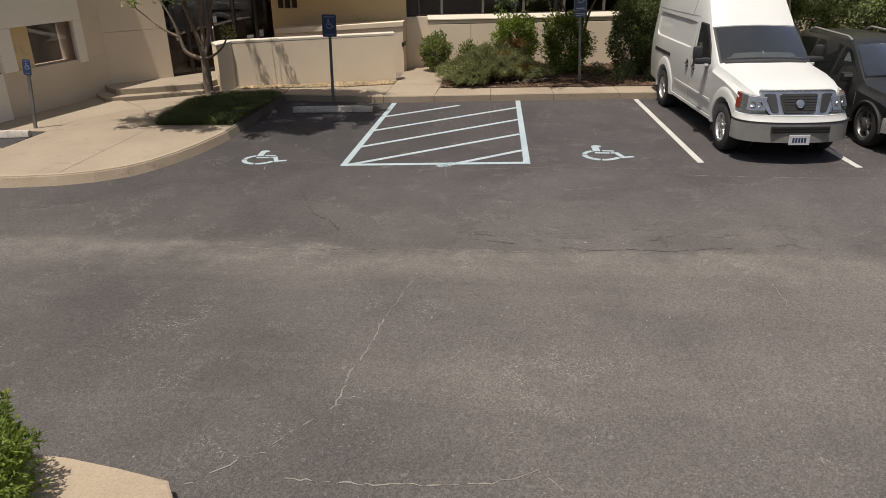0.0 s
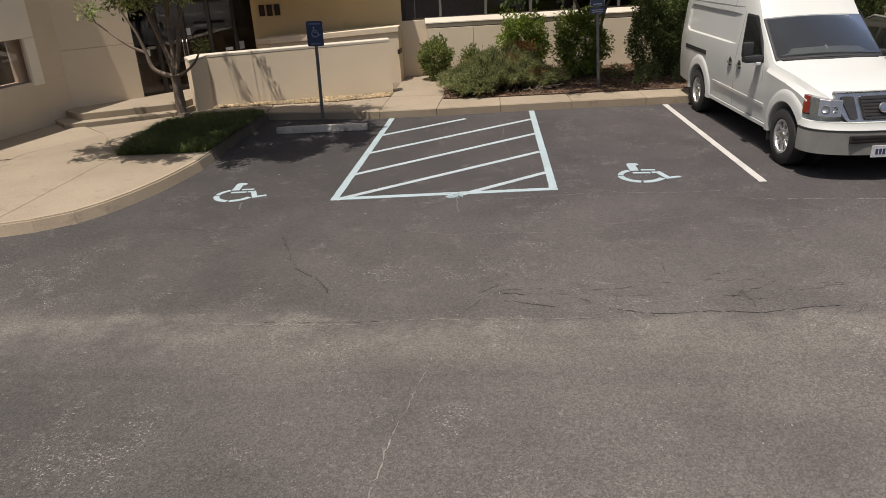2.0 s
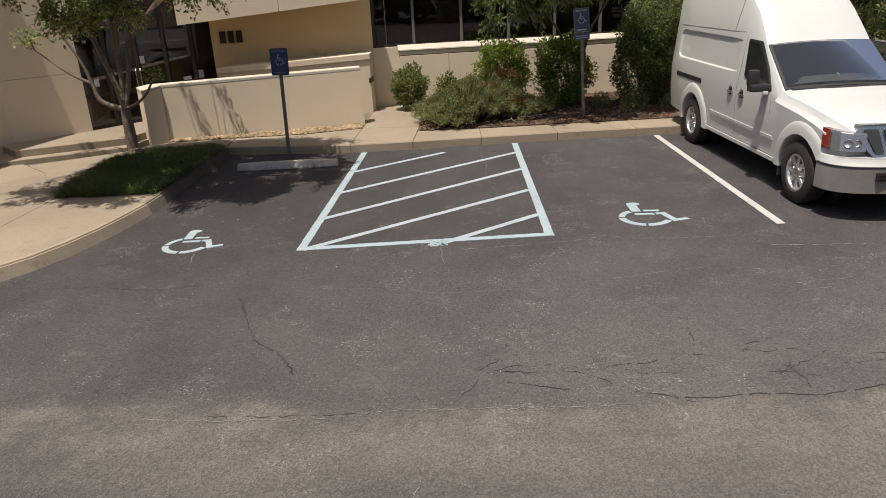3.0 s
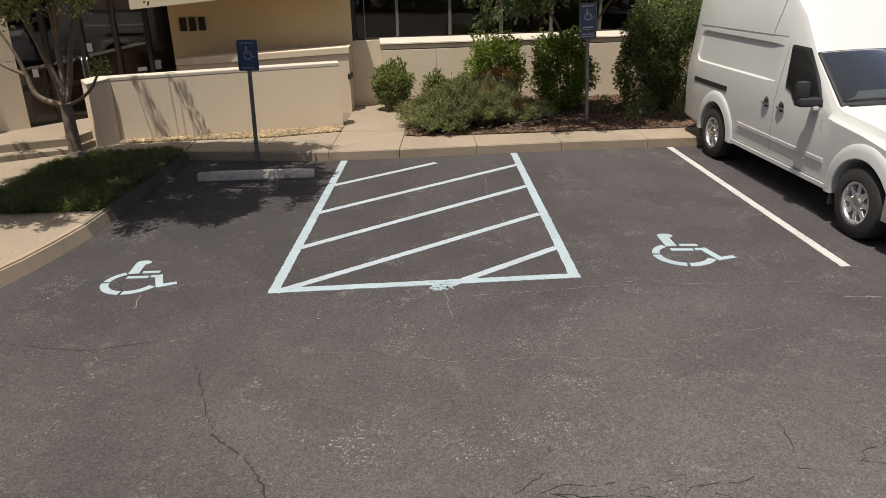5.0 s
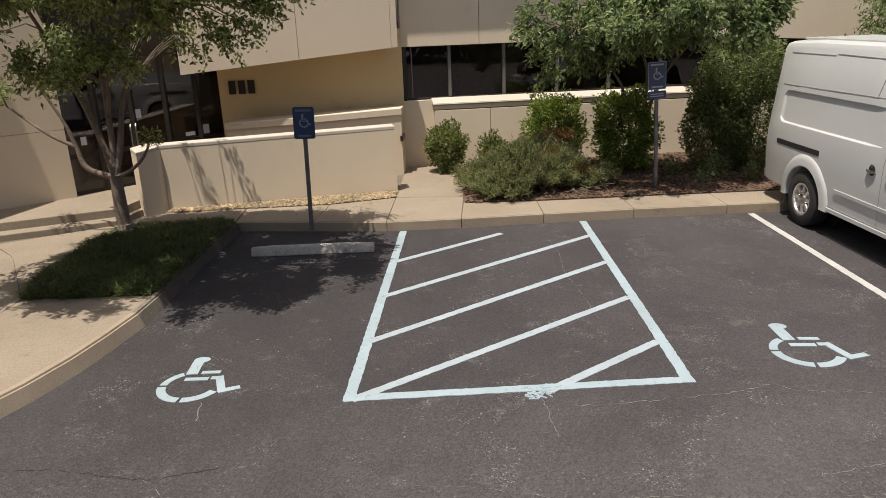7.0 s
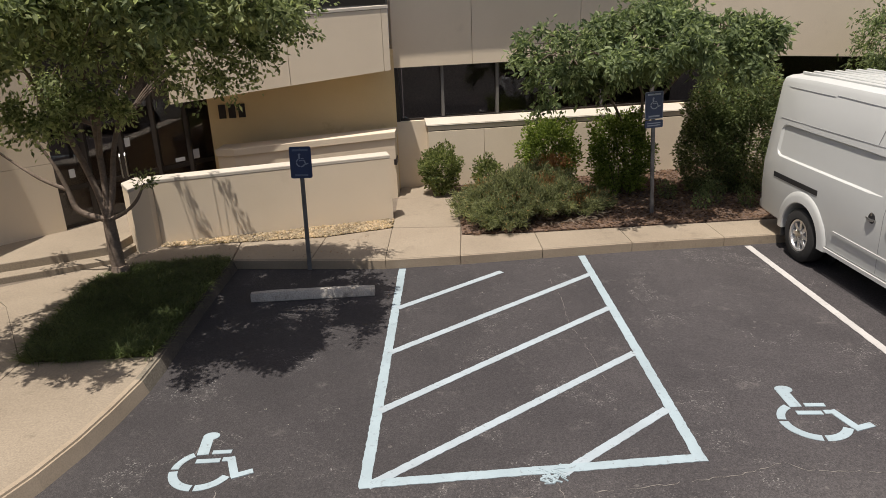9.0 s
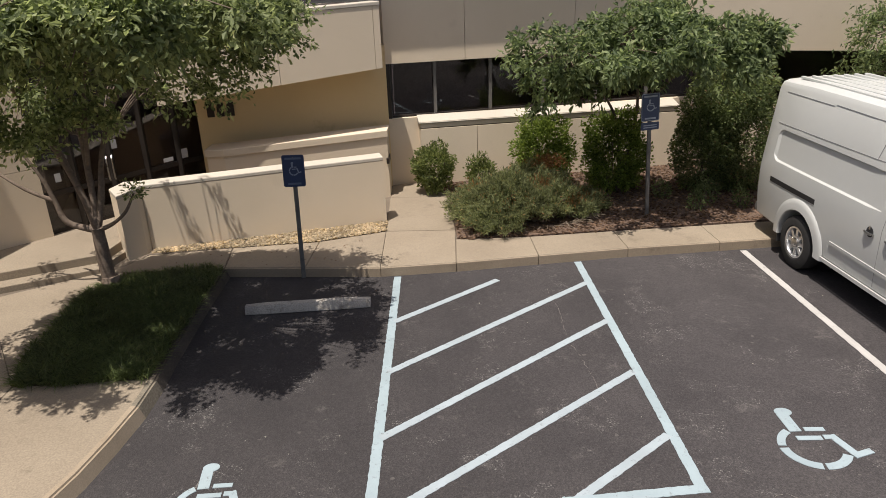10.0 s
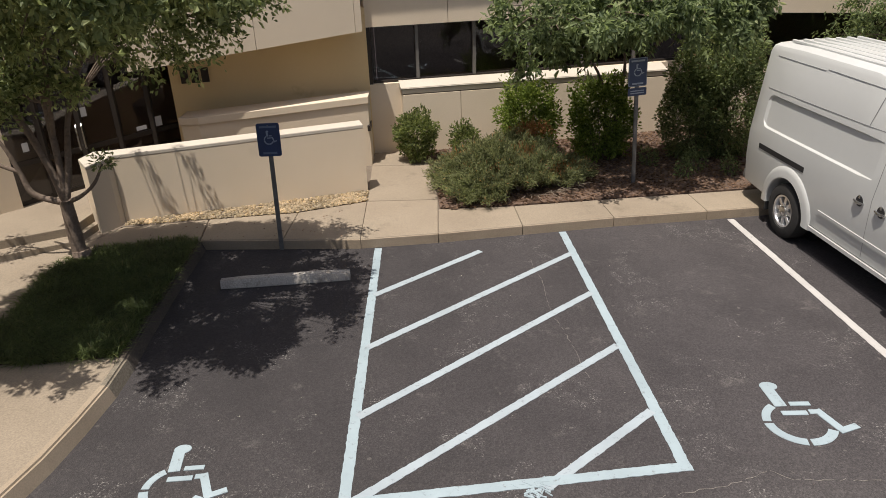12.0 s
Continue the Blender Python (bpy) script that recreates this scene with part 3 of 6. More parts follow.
def ground_symbol(x, y, turn, s):
    b = bmesh.new()
    wheelchair(b, s, -0.002, 0.005)
    bmesh.ops.transform(b, matrix=pose(x, y, 0, 0, 0, turn), verts=b.verts)
    solid("access_symbol", b, PAINT, "pale painted wheelchair symbol on dark asphalt", "road marking", "structure", "access symbols on the stalls")


ground_symbol(-1.45, 0.27, 3, 0.91)
ground_symbol(4.06, 0.82, -2, 1.0)

# ---- cracks in the asphalt ----
def crack(pts, width, material, seed, label):
    rng = random.Random(seed)
    b = bmesh.new()
    line = []
    for (x0, y0), (x1, y1) in zip(pts, pts[1:]):
        n = max(2, int(math.hypot(x1 - x0, y1 - y0) / 0.045))
        for i in range(n):
            f = i / n
            line.append((x0 + (x1 - x0) * f + rng.uniform(-1, 1) * 0.014, y0 + (y1 - y0) * f + rng.uniform(-1, 1) * 0.014))
    prev = None
    for i, (x, y) in enumerate(line):
        w = width * rng.uniform(0.25, 1.3)
        j = min(i + 1, len(line) - 1)
        k = max(i - 1, 0)
        d = Vector((line[j][0] - line[k][0], line[j][1] - line[k][1]))
        s = Vector((-d.y, d.x)).normalized() * w / 2
        cur = (b.verts.new((x + s.x, y + s.y, 0.0035)), b.verts.new((x - s.x, y - s.y, 0.0035)))
        if prev and rng.random() > 0.20:
            b.faces.new((prev[0], prev[1], cur[1], cur[0]))
        prev = cur
    solid("asphalt_crack", b, material, label, "crack", "structure")


PALE, OPEN = "pale filled crack in the grey asphalt", "dark open crack in the asphalt"
crack([(0.66, -7.28), (0.90, -7.02), (1.05, -6.92), (1.16, -6.70), (1.27, -6.54), (1.39, -6.36), (1.41, -6.14), (1.40, -5.91), (1.45, -5.69), (1.48, -5.37), (1.52, -4.96)], 0.0125, CRACK, 1, PALE)
crack([(1.52, -4.96), (1.59, -4.55), (1.64, -4.23), (1.70, -3.90)], 0.008, CRACK, 16, PALE)
crack([(5.20, -4.01), (5.21, -4.55), (5.33, -4.75), (5.55, -4.93), (5.58, -5.08), (5.60, -5.38)], 0.009, CRACK, 2, PALE)
crack([(5.55, -4.93), (5.83, -5.01), (6.2, -5.0)], 0.007, CRACK, 17, PALE)
crack([(1.28, -7.16), (1.65, -7.17), (2.0, -7.16), (2.28, -7.13), (2.53, -7.11), (2.72, -7.03), (2.86, -6.95), (2.93, -7.0), (3.05, -7.15)], 0.0125, CRACK, 3, PALE)
crack([(-0.33, -1.38), (-0.08, -1.95), (0.07, -2.27), (0.34, -2.50), (0.50, -2.72), (0.60, -2.92)], 0.015, DARK_CRACK, 4, OPEN)
crack([(-0.34, -3.46), (0.27, -3.48), (0.57, -3.48), (1.02, -3.46), (1.39, -3.38), (1.94, -3.36), (2.39, -3.36), (3.1, -3.33)], 0.008, CRACK, 5, PALE)
crack([(0.1, -3.42), (0.6, -3.44), (1.2, -3.40)], 0.006, DARK_CRACK, 18, OPEN)
crack([(2.17, -3.0), (2.45, -3.08), (2.71, -3.14)], 0.010, DARK_CRACK, 6, OPEN)
crack([(3.2, -3.20), (3.55, -3.27), (3.95, -3.22), (4.4, -3.23), (4.75, -3.14), (5.11, -3.10)], 0.010, DARK_CRACK, 36, OPEN)
# fine map cracking in the worn stretch
mc = random.Random(77)
for k in range(34):
    x, y = mc.uniform(1.8, 6.6), mc.uniform(-3.35, -2.3)
    y = y if x > 3.6 else min(y, -2.85)
    h = mc.uniform(-0.5, 0.5) if k % 3 else mc.uniform(1.0, 2.0)
    line = [(x, y)]
    for j in range(mc.randint(2, 4)):
        h += mc.uniform(-0.6, 0.6)
        x, y = x + 0.17 * math.cos(h), y + 0.14 * math.sin(h)
        line.append((x, y))
    crack(line, mc.uniform(0.0035, 0.0065), DARK_CRACK, 40 + k, OPEN)
crack([(4.74, -1.37), (5.1, -1.30), (5.58, -1.22)], 0.008, CRACK, 9, PALE)
crack([(4.85, -1.50), (5.3, -1.42)], 0.006, CRACK, 19, PALE)
crack([(5.10, -0.32), (5.81, -0.34), (6.58, -0.37), (7.88, -0.32)], 0.018, CRACK, 20, PALE)
crack([(1.81, -0.20), (2.22, -0.16), (2.69, -0.08), (3.12, 0.0), (3.49, 0.14), (3.63, 0.02), (4.33, -0.02), (4.9, 0.02)], 0.0075, CRACK, 10, PALE)
crack([(0.94, -0.28), (1.20, -0.26), (1.39, -0.24)], 0.006, CRACK, 14, PALE)
crack([(-1.32, 0.05), (-1.26, -0.20), (-1.22, -0.45)], 0.009, CRACK, 11, PALE)
crack([(-2.4, -1.05), (-1.98, -1.04), (-1.3, -1.16), (-0.75, -1.01)], 0.005, DARK_CRACK, 12, OPEN)
crack([(-1.3, -1.16), (-1.1, -1.32), (-0.8, -1.42)], 0.005, CRACK, 21, PALE)
crack([(0.48, -1.20), (1.1, -1.26), (1.62, -1.38), (2.33, -1.34), (3.02, -1.38), (3.68, -1.30)], 0.004, CRACK, 13, PALE)
crack([(3.3, -1.12), (3.9, -0.95), (4.3, -0.88)], 0.006, CRACK, 22, PALE)
crack([(1.53, 0.16), (1.56, -0.12), (1.60, -0.45), (1.63, -0.70)], 0.008, CRACK, 15, PALE)
crack([(2.02, 4.3), (2.10, 3.6), (2.08, 2.9), (2.20, 2.2), (2.26, 1.5)], 0.005, CRACK, 23, PALE)
# splash of paint where a stripe meets the front line
rs = random.Random(5)
b = bmesh.new()
for i in range(46):
    k = rs.uniform(0, 6.28)
    q = rs.uniform(0, 1)
    x, y = 1.50 + 0.15 * q * math.cos(k), 0.02 + 0.12 * q * math.sin(k)
    strip(b, (x, y), (x + rs.uniform(-0.09, 0.09), y + rs.uniform(-0.07, 0.07)), rs.uniform(0.004, 0.016), -0.002, 0.0065 + 0.0001 * i)
solid("paint_splash", b, PAINT, "smeared pale paint on the front line", "road marking", "structure")

# ---- building ----
def wall_strip(bm, a, b, thick, z0, z1, bevel=0.0):
    """An upright wall from plan point a to b, its front on the line, thickness to the left of a-b."""
    a, b = Vector(a), Vector(b)
    d = (b - a).normalized()
    s = Vector((-d.y, d.x)) * thick
    return prism(bm, [tuple(a), tuple(b), tuple(b + s), tuple(a + s)], z0, z1, bevel)


def along(a, b, f):
    return (a[0] + (b[0] - a[0]) * f, a[1] + (b[1] - a[1]) * f)


# front garden wall with white coping and a splayed end
fw_a, fw_b = (-4.05, 5.88), (-0.37, 6.86)


def fw_top(x, y):
    return 1.165 + (x + 4.0) * 0.0185 - max(0, 5.84 - y) * 0.10


front_wall = thing("wall_garden", "low beige stucco garden wall with white coping", "wall", kind="structure")
b = bmesh.new()
wall_strip(b, fw_a, fw_b, 0.30, 0.0, fw_top, 0.008)
part("wall_body", b, STUCCO, front_wall)
b = bmesh.new()
prism(b, [(-4.055, 5.878), (-4.12, 6.16), (-4.42, 6.14), (-4.50, 5.80), (-4.265, 5.49), (-4.085, 5.77)], 0.0, fw_top, 0.01)
part("wall_end", b, STUCCO, front_wall)
b = bmesh.new()
wall_strip(b, (-4.06, 5.873), (-0.366, 6.858), 0.31, 0.0, lambda x, y: fw_top(x, y) + 0.058, 0.014)
for v in b.verts:
    if v.co.z < 0.1:
        v.co.z = fw_top(v.co.x, v.co.y) + 0.004
part("coping", b, CAP, front_wall, "white painted coping")
b = bmesh.new()
prism(b, [(-4.062, 5.872), (-4.13, 6.17), (-4.425, 6.15), (-4.505, 5.80), (-4.268, 5.484), (-4.08, 5.765)], 0.0, lambda x, y: fw_top(x, y) + 0.056, 0.014)
for v in b.verts:
    if v.co.z < 0.1:
        v.co.z = fw_top(v.co.x, v.co.y) + 0.004
part("coping", b, CAP, front_wall, "white painted coping")

# ledge wall behind it
ledge = thing("wall_ledge", "stepped beige planter wall under the sign wall", "wall", kind="structure")
lg_a, lg_m, lg_b = (-3.55, 7.62), (-3.22, 7.55), (-0.40, 8.29)


def lg_top(x, y):
    return 1.335 + (x + 3.2) * 0.031


b = bmesh.new()
prism(b, [lg_a, lg_m, lg_b, (-0.40, 8.75), (-3.2, 8.05), (-3.55, 8.05)], 0.0, lambda x, y: lg_top(x, y) - 0.125, 0.01)
part("wall_body", b, STUCCO, ledge)
b = bmesh.new()
prism(b, [(-3.57, 7.59), (-3.215, 7.52), (-0.385, 8.265), (-0.385, 8.77), (-3.2, 8.07), (-3.57, 8.07)], 0.0, lg_top, 0.012)
for v in b.verts:
    if v.co.z < 0.1:
        v.co.z = lg_top(v.co.x, v.co.y) - 0.12
part("coping", b, STUCCO, ledge)
b = bmesh.new()
prism(b, [(-0.43, 8.22), (-0.38, 8.22), (-0.38, 8.6), (-0.43, 8.6)], 0.80, 0.90)
part("recess", b, FRAME_DARK, ledge)

# sign wall, set back under the upper band
b = bmesh.new()
sw_a, sw_b = (-3.82, 8.24), (-0.40, 9.00)
wall_strip(b, sw_a, sw_b, 0.35, 0.0, 2.85)
solid("wall_sign", b, STUCCO_WARM, "stucco wall shaded by the upper storey, tinted ochre for bounced light", "wall", "structure")
# upper band that overhangs it; its lower edge rises gently to one end
band = thing("wall_upper", "beige stucco upper storey band with vertical joints", "wall", kind="structure")
bd_a, bd_b = (-3.98, 6.93), (-0.40, 8.36)
for f0, f1 in ((0, 0.525), (0.525, 0.968), (0.968, 1.0)):
    b = bmesh.new()
    p, q = along(bd_a, bd_b, f0 + 0.001), along(bd_a, bd_b, f1 - 0.001)
    wall_strip(b, p, q, 1.9, 0.0, lambda x, y: 3.47 + (x + 4.0) * 0.036, 0.006)
    for v in b.verts:
        if v.co.z < 0.1:
            v.co.z = 2.24 + (min(v.co.x, -0.4) + 3.95) * 0.082
    part("panel", b, STUCCO, band)
b = bmesh.new()
wall_strip(b, (-4.0, 6.91), (-0.39, 8.35), 1.95, 0.0, lambda x, y: 3.53 + (x + 4.0) * 0.036, 0.01)
for v in b.verts:
    if v.co.z < 0.1:
        v.co.z = 3.476 + (v.co.x + 4.0) * 0.036
part("coping", b, CAP, band, "white painted coping")
b = bmesh.new()
wall_strip(b, (-3.9, 7.4), (-0.47, 8.80), 1.2, 3.66, 6.0)
part("glazing", b, GLASS_DARK, band, "dark glass of the next storey")

# window run to the right of the sign wall
wn_a, wn_b = (-0.42, 9.05), (6.6, 10.50)
back = thing("wall_window", "window strip between beige stucco bands", "wall", kind="structure")
b = bmesh.new()
wall_strip(b, wn_a, wn_b, 0.4, 0.0, 1.46)
part("wall_body", b, STUCCO, back)
for f0, f1 in ((0.0, 0.118), (0.118, 0.285), (0.285, 0.45), (0.45, 0.62), (0.62, 1.0)):
    b = bmesh.new()
    wall_strip(b, along(wn_a, (12.5, 11.72), f0 + 0.0004), along(wn_a, (12.5, 11.72), f1 - 0.0004), 0.4, 2.50, 3.86)
    part("panel", b, STUCCO, back)
# glazing and roof edge above; the edge shades the band
b = bmesh.new()
wall_strip(b, (-0.42, 9.25), (12.5, 11.92), 0.05, 3.86, 6.22)
part("glazing", b, GLASS_DARK, back, "dark glass of the next storey")
b = bmesh.new()
wall_strip(b, (-1.70, 8.05), (5.45, 9.55), 1.4, 6.22, 7.4)
part("eave", b, STUCCO, back)
b = bmesh.new()
wall_strip(b, (-0.42, 9.21), (6.6, 10.66), 0.012, 1.46, 2.50)
g_ob = part("pane", b, GLASS_DARK, back)
g_ob.visible_shadow = False
for i in range(6):
    f = 0.128 + i * 0.1555
    p = along((-0.42, 9.15), (6.6, 10.60), f)
    q = along((-0.42, 9.15), (6.6, 10.60), f + 0.008)
    b = bmesh.new()
    wall_strip(b, p, q, 0.07, 1.46, 2.50)
    part("mullion", b, MULLION, back)
b = bmesh.new()
wall_strip(b, (-0.42, 9.14), (6.6, 10.59), 0.08, 1.461, 1.50)
part("sill", b, FRAME_DARK, back)
b = bmesh.new()
prism(b, [(-0.46, 9.06), (-0.34, 9.08), (-0.34, 9.34), (-0.46, 9.32)], 1.462, 2.498)
part("jamb", b, FRAME_DARK, back)
# room behind
b = bmesh.new()
wall_strip(b, (-0.5, 12.2), (7.0, 13.8), 0.2, 0.0, 3.0)
part("room_wall", b, ROOM, back)
b = bmesh.new()
prism(b, [(-0.45, 9.45), (6.6, 10.9), (7.0, 13.8), (-0.5, 12.2)], 0.9, 0.95)
part("room_floor", b, ROOM, back)
b = bmesh.new()
prism(b, [(-0.45, 9.45), (6.6, 10.9), (7.0, 13.8), (-0.5, 12.2)], 2.7, 2.75)
part("room_ceiling", b, ROOM, back)

for p, q in (((-0.47, 9.42), (-0.52, 12.2)), ((6.62, 10.86), (7.02, 13.8))):
    b = bmesh.new()
    wall_strip(b, p, q, 0.05, 0.0, 3.0)
    part("room_wall", b, ROOM, back)

# low planter wall with a white cap
low = thing("wall_planter", "low beige planter wall with bright white coping", "wall", kind="structure")
lo_a, lo_b = (0.20, 8.91), (5.40, 9.755)
for f0, f1 in ((0.0, 0.212), (0.212, 0.43), (0.43, 0.645), (0.645, 1.0)):
    b = bmesh.new()
    wall_strip(b, along(lo_a, lo_b, f0 + 0.001), along(lo_a, lo_b, f1 - 0.001), 0.3, 0.0, 1.275, 0.005)
    part("panel", b, STUCCO, low)
b = bmesh.new()
wall_strip(b, (0.215, 8.93), (5.385, 9.77), 0.26, 1.27, 1.30)
part("groove", b, JOINT, low, "shadow groove under the coping")
b = bmesh.new()
wall_strip(b, lo_a, lo_b, 0.3, 1.295, 1.375, 0.005)
part("lip", b, STUCCO, low)
b = bmesh.new()
wall_strip(b, (0.18, 8.885), (5.42, 9.735), 0.33, 1.379, 1.50)
for v in b.verts:
    if v.co.z > 1.45 and v.co.y < 8.885 + (v.co.x - 0.18) * 0.1622 + 0.1:
        v.co.z = 1.41
bmesh.ops.bevel(b, geom=[e for e in b.edges if abs(e.verts[0].co.x - e.verts[1].co.x) > 3], offset=0.012, segments=2, affect="EDGES")
part("coping", b, CAP, low, "white painted sloping coping")

# projecting wing on the right
wing = thing("wall_wing", "sunlit beige projecting wing with a window strip", "wall", kind="structure")
b = bmesh.new()
wall_strip(b, (5.5, 9.60), (16, 11.78), 3.0, 0.0, 6.0)
for v in b.verts:
    if v.co.z < 0.1:
        v.co.z = 2.42 - (v.co.x - 6.7) * 0.06
part("wall_body", b, STUCCO, wing)
b = bmesh.new()
wall_strip(b, (6.7, 10.06), (16, 11.98), 0.3, 0.0, 1.3)
part("wall_body", b, STUCCO, wing)
b = bmesh.new()
wall_strip(b, (6.25, 10.2), (16, 12.2), 0.012, 1.3, 2.6)
part("pane", b, GLASS_DARK, wing).visible_shadow = False
b = bmesh.new()
wall_strip(b, (6.25, 12.0), (16, 14.0), 0.2, 0.0, 2.6)
part("room_wall", b, ROOM, wing)

# left wing with the deep window
lw_a, lw_b = (-7.81, -0.55), (-6.55, 5.95)
left = thing("wall_left", "beige stucco wing with a deep window opening", "wall", kind="structure")


def left_piece(name, s0, s1, z0, z1, mat, front=0.0, thick=0.45, bev=0.006):
    d = (Vector(lw_b) - Vector(lw_a)).normalized()
    nrm = Vector((d.y, -d.x))
    a = Vector(lw_a) + d * s0 + nrm * front
    c = Vector(lw_a) + d * s1 + nrm * front
    bb = bmesh.new()
    wall_strip(bb, tuple(a), tuple(c), thick, z0, z1, bev)
    return part(name, bb, mat, left)


left_piece("wall_body", 0.0, 5.75, 0.0, 1.02, STUCCO)
left_piece("wall_body", 0.0, 5.75, 1.83, 6.0, STUCCO)
left_piece("pier", 4.92, 5.75, 1.02, 1.83, STUCCO)
# the end turns towards the doors
for z0, z1 in ((0.0, 1.49), (1.496, 6.0)):
    b = bmesh.new()
    wall_strip(b, (-6.718, 5.09), (-5.69, 6.09), 0.45, z0, z1, 0.006)
    part("end_wall", b, STUCCO, left)
left_piece("pier", 2.9, 3.32, 1.02, 1.83, STUCCO)
left_piece("pier", 0.0, 0.6, 1.02, 1.83, STUCCO)
# pale raised surround and the front plinth
left_piece("surround", 0.0, 5.14, 1.835, 5.8, CREAM, 0.05, 0.06)
left_piece("surround", 4.90, 5.14, 0.96, 1.83, CREAM, 0.05, 0.06)
left_piece("surround", 2.95, 3.28, 1.025, 1.83, CREAM, 0.05, 0.06)
left_piece("surround", 0.0, 2.90, 0.0, 1.02, CREAM, 0.05, 0.06)
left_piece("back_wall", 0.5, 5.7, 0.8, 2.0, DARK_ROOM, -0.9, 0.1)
left_piece("pane", 3.80, 4.92, 1.02, 1.83, GLASS_DARK, -0.08, 0.012, 0.0)
left_piece("pane", 0.6, 2.9, 1.02, 1.83, GLASS_DARK, -0.08, 0.012, 0.0)
left_piece("return_wall", 3.325, 3.80, 1.02, 1.83, STUCCO_WARM, -0.07, 0.30, 0.0)

# entrance: dark glazed doors in the recess
ent = thing("door_entrance", "dark bronze glazed entrance doors with kick panels", "door", kind="structure")
en_a, en_b = (-5.80, 6.12), (-3.78, 8.50)
b = bmesh.new()
wall_strip(b, (-6.7, 8.6), (-3.3, 10.4), 0.2, 0.0, 4.0)
part("lobby_wall", b, ROOM, ent)
b = bmesh.new()
prism(b, [(-5.9, 6.15), (-3.6, 8.6), (-3.3, 10.4), (-6.7, 8.6)], 2.9, 3.0)
part("lobby_ceiling", b, ROOM, ent)
for a, c in (((-5.92, 6.15), (-6.75, 8.7)), ((-3.30, 10.4), (-3.72, 8.62))):
    b = bmesh.new()
    wall_strip(b, a, c, 0.15, 0.0, 4.0)
    part("lobby_wall", b, ROOM, ent)
b = bmesh.new()
prism(b, [(-5.85, 6.18), (-3.75, 8.6), (-3.4, 10.3), (-6.6, 8.6)], 0.30, 0.37)
part("lobby_floor", b, ROOM, ent)
for i in range(5):
    f0, f1 = i / 5 + 0.008, (i + 1) / 5 - 0.008
    p, q = along(en_a, en_b, f0), along(en_a, en_b, f1)
    b = bmesh.new()
    wall_strip(b, p, q, 0.012, 1.05, 2.55)
    part("pane", b, GLASS_DARK, ent).visible_shadow = False
    b = bmesh.new()
    wall_strip(b, p, q, 0.012, 0.42, 0.97)
    part("pane", b, GLASS_DARK, ent).visible_shadow = False
for i in range(6):
    c = along(en_a, en_b, i / 5)
    b = bmesh.new()
    prism(b, [(c[0] - 0.035, c[1] - 0.05), (c[0] + 0.035, c[1] - 0.03), (c[0] + 0.035, c[1] + 0.06), (c[0] - 0.035, c[1] + 0.04)], 0.3, 3.4)
    part("jamb", b, FRAME_DARK, ent)
for z0, z1 in ((0.3, 0.42), (0.97, 1.05), (2.55, 2.70)):
    b = bmesh.new()
    wall_strip(b, (en_a[0], en_a[1] - 0.02), (en_b[0], en_b[1] - 0.02), 0.05, z0, z1)
    part("rail", b, FRAME_DARK, ent)
b = bmesh.new()
wall_strip(b, (-5.83, 6.05), (-3.75, 8.45), 0.3, 2.70, 4.2)
part("transom", b, FRAME_DARK, ent)

# door pulls and paper notices on the glass
for f in (0.385, 0.415):
    c = along(en_a, en_b, f)
    b = tube(bmesh.new(), [(c[0] + 0.02, c[1] - 0.09, 1.02), (c[0] + 0.03, c[1] - 0.13, 1.05), (c[0] + 0.03, c[1] - 0.13, 1.40), (c[0] + 0.02, c[1] - 0.09, 1.43)], 0.014, 8)
    part("door_pull", b, CHROME, ent, "steel door pull", smooth=True)
for f, z0, w_, h_ in ((0.10, 1.18, 0.05, 0.14), (0.42, 1.52, 0.05, 0.15), (0.70, 1.08, 0.10, 0.07), (0.79, 1.08, 0.11, 0.17)):
    b = bmesh.new()
    wall_strip(b, along((en_a[0], en_a[1] - 0.012), (en_b[0], en_b[1] - 0.012), f), along((en_a[0], en_a[1] - 0.012), (en_b[0], en_b[1] - 0.012), f + w_ / 3.31 * 2), 0.003, z0, z0 + h_)
    part("notice", b, PAPER, ent, "white paper notice")

# entrance platform and step
steps = thing("steps", "two broad beige concrete entrance steps", "steps", kind="structure")
b = bmesh.new()
prism(b, [(-6.85, 4.58), (-6.34, 4.08), (-4.50, 4.98), (-4.40, 5.5), (-4.0, 7.9), (-6.3, 6.0)], 0.0, 0.23, 0.012)
part("step", b, CONCRETE, steps)
b = bmesh.new()
prism(b, [(-6.78, 4.88), (-6.24, 4.40), (-4.54, 5.23), (-4.42, 6.1), (-4.0, 7.9), (-3.7, 8.9), (-6.35, 6.1)], 0.23, 0.36, 0.012)
part("step", b, CONCRETE, steps)

# ---- planting beds ----
b = bmesh.new()
prism(b, [(-2.68, 2.06), (-3.4, 1.99), (-4.05, 1.98), (-4.23, 2.44), (-4.29, 3.2), (-4.33, 4.3), (-4.12, 4.80), (-3.4, 4.97), (-2.69, 4.99)], 0.0, lambda x, y: 0.157)
solid("planting_bed", b, SOIL, "dark soil bed under the lilyturf", "soil", "structure")
b = bmesh.new()
prism(b, [(0.82, 5.95), (1.98, 5.96), (3.34, 6.09), (4.78, 6.21), (6.20, 6.33), (9.0, 6.68), (13.9, 7.3), (14, 11), (5.7, 10.3), (0.3, 9.2), (0.72, 8.0)], 0.0, 0.165)
solid("mulch_bed", b, MULCH, "red-brown bark mulch bed behind the walk", "mulch", "structure")
b = bmesh.new()
prism(b, [(-4.05, 5.65), (-2.75, 5.84), (-1.40, 6.01), (-0.37, 6.40), (-0.37, 6.84), (-4.02, 5.86)], 0.0, 0.158)
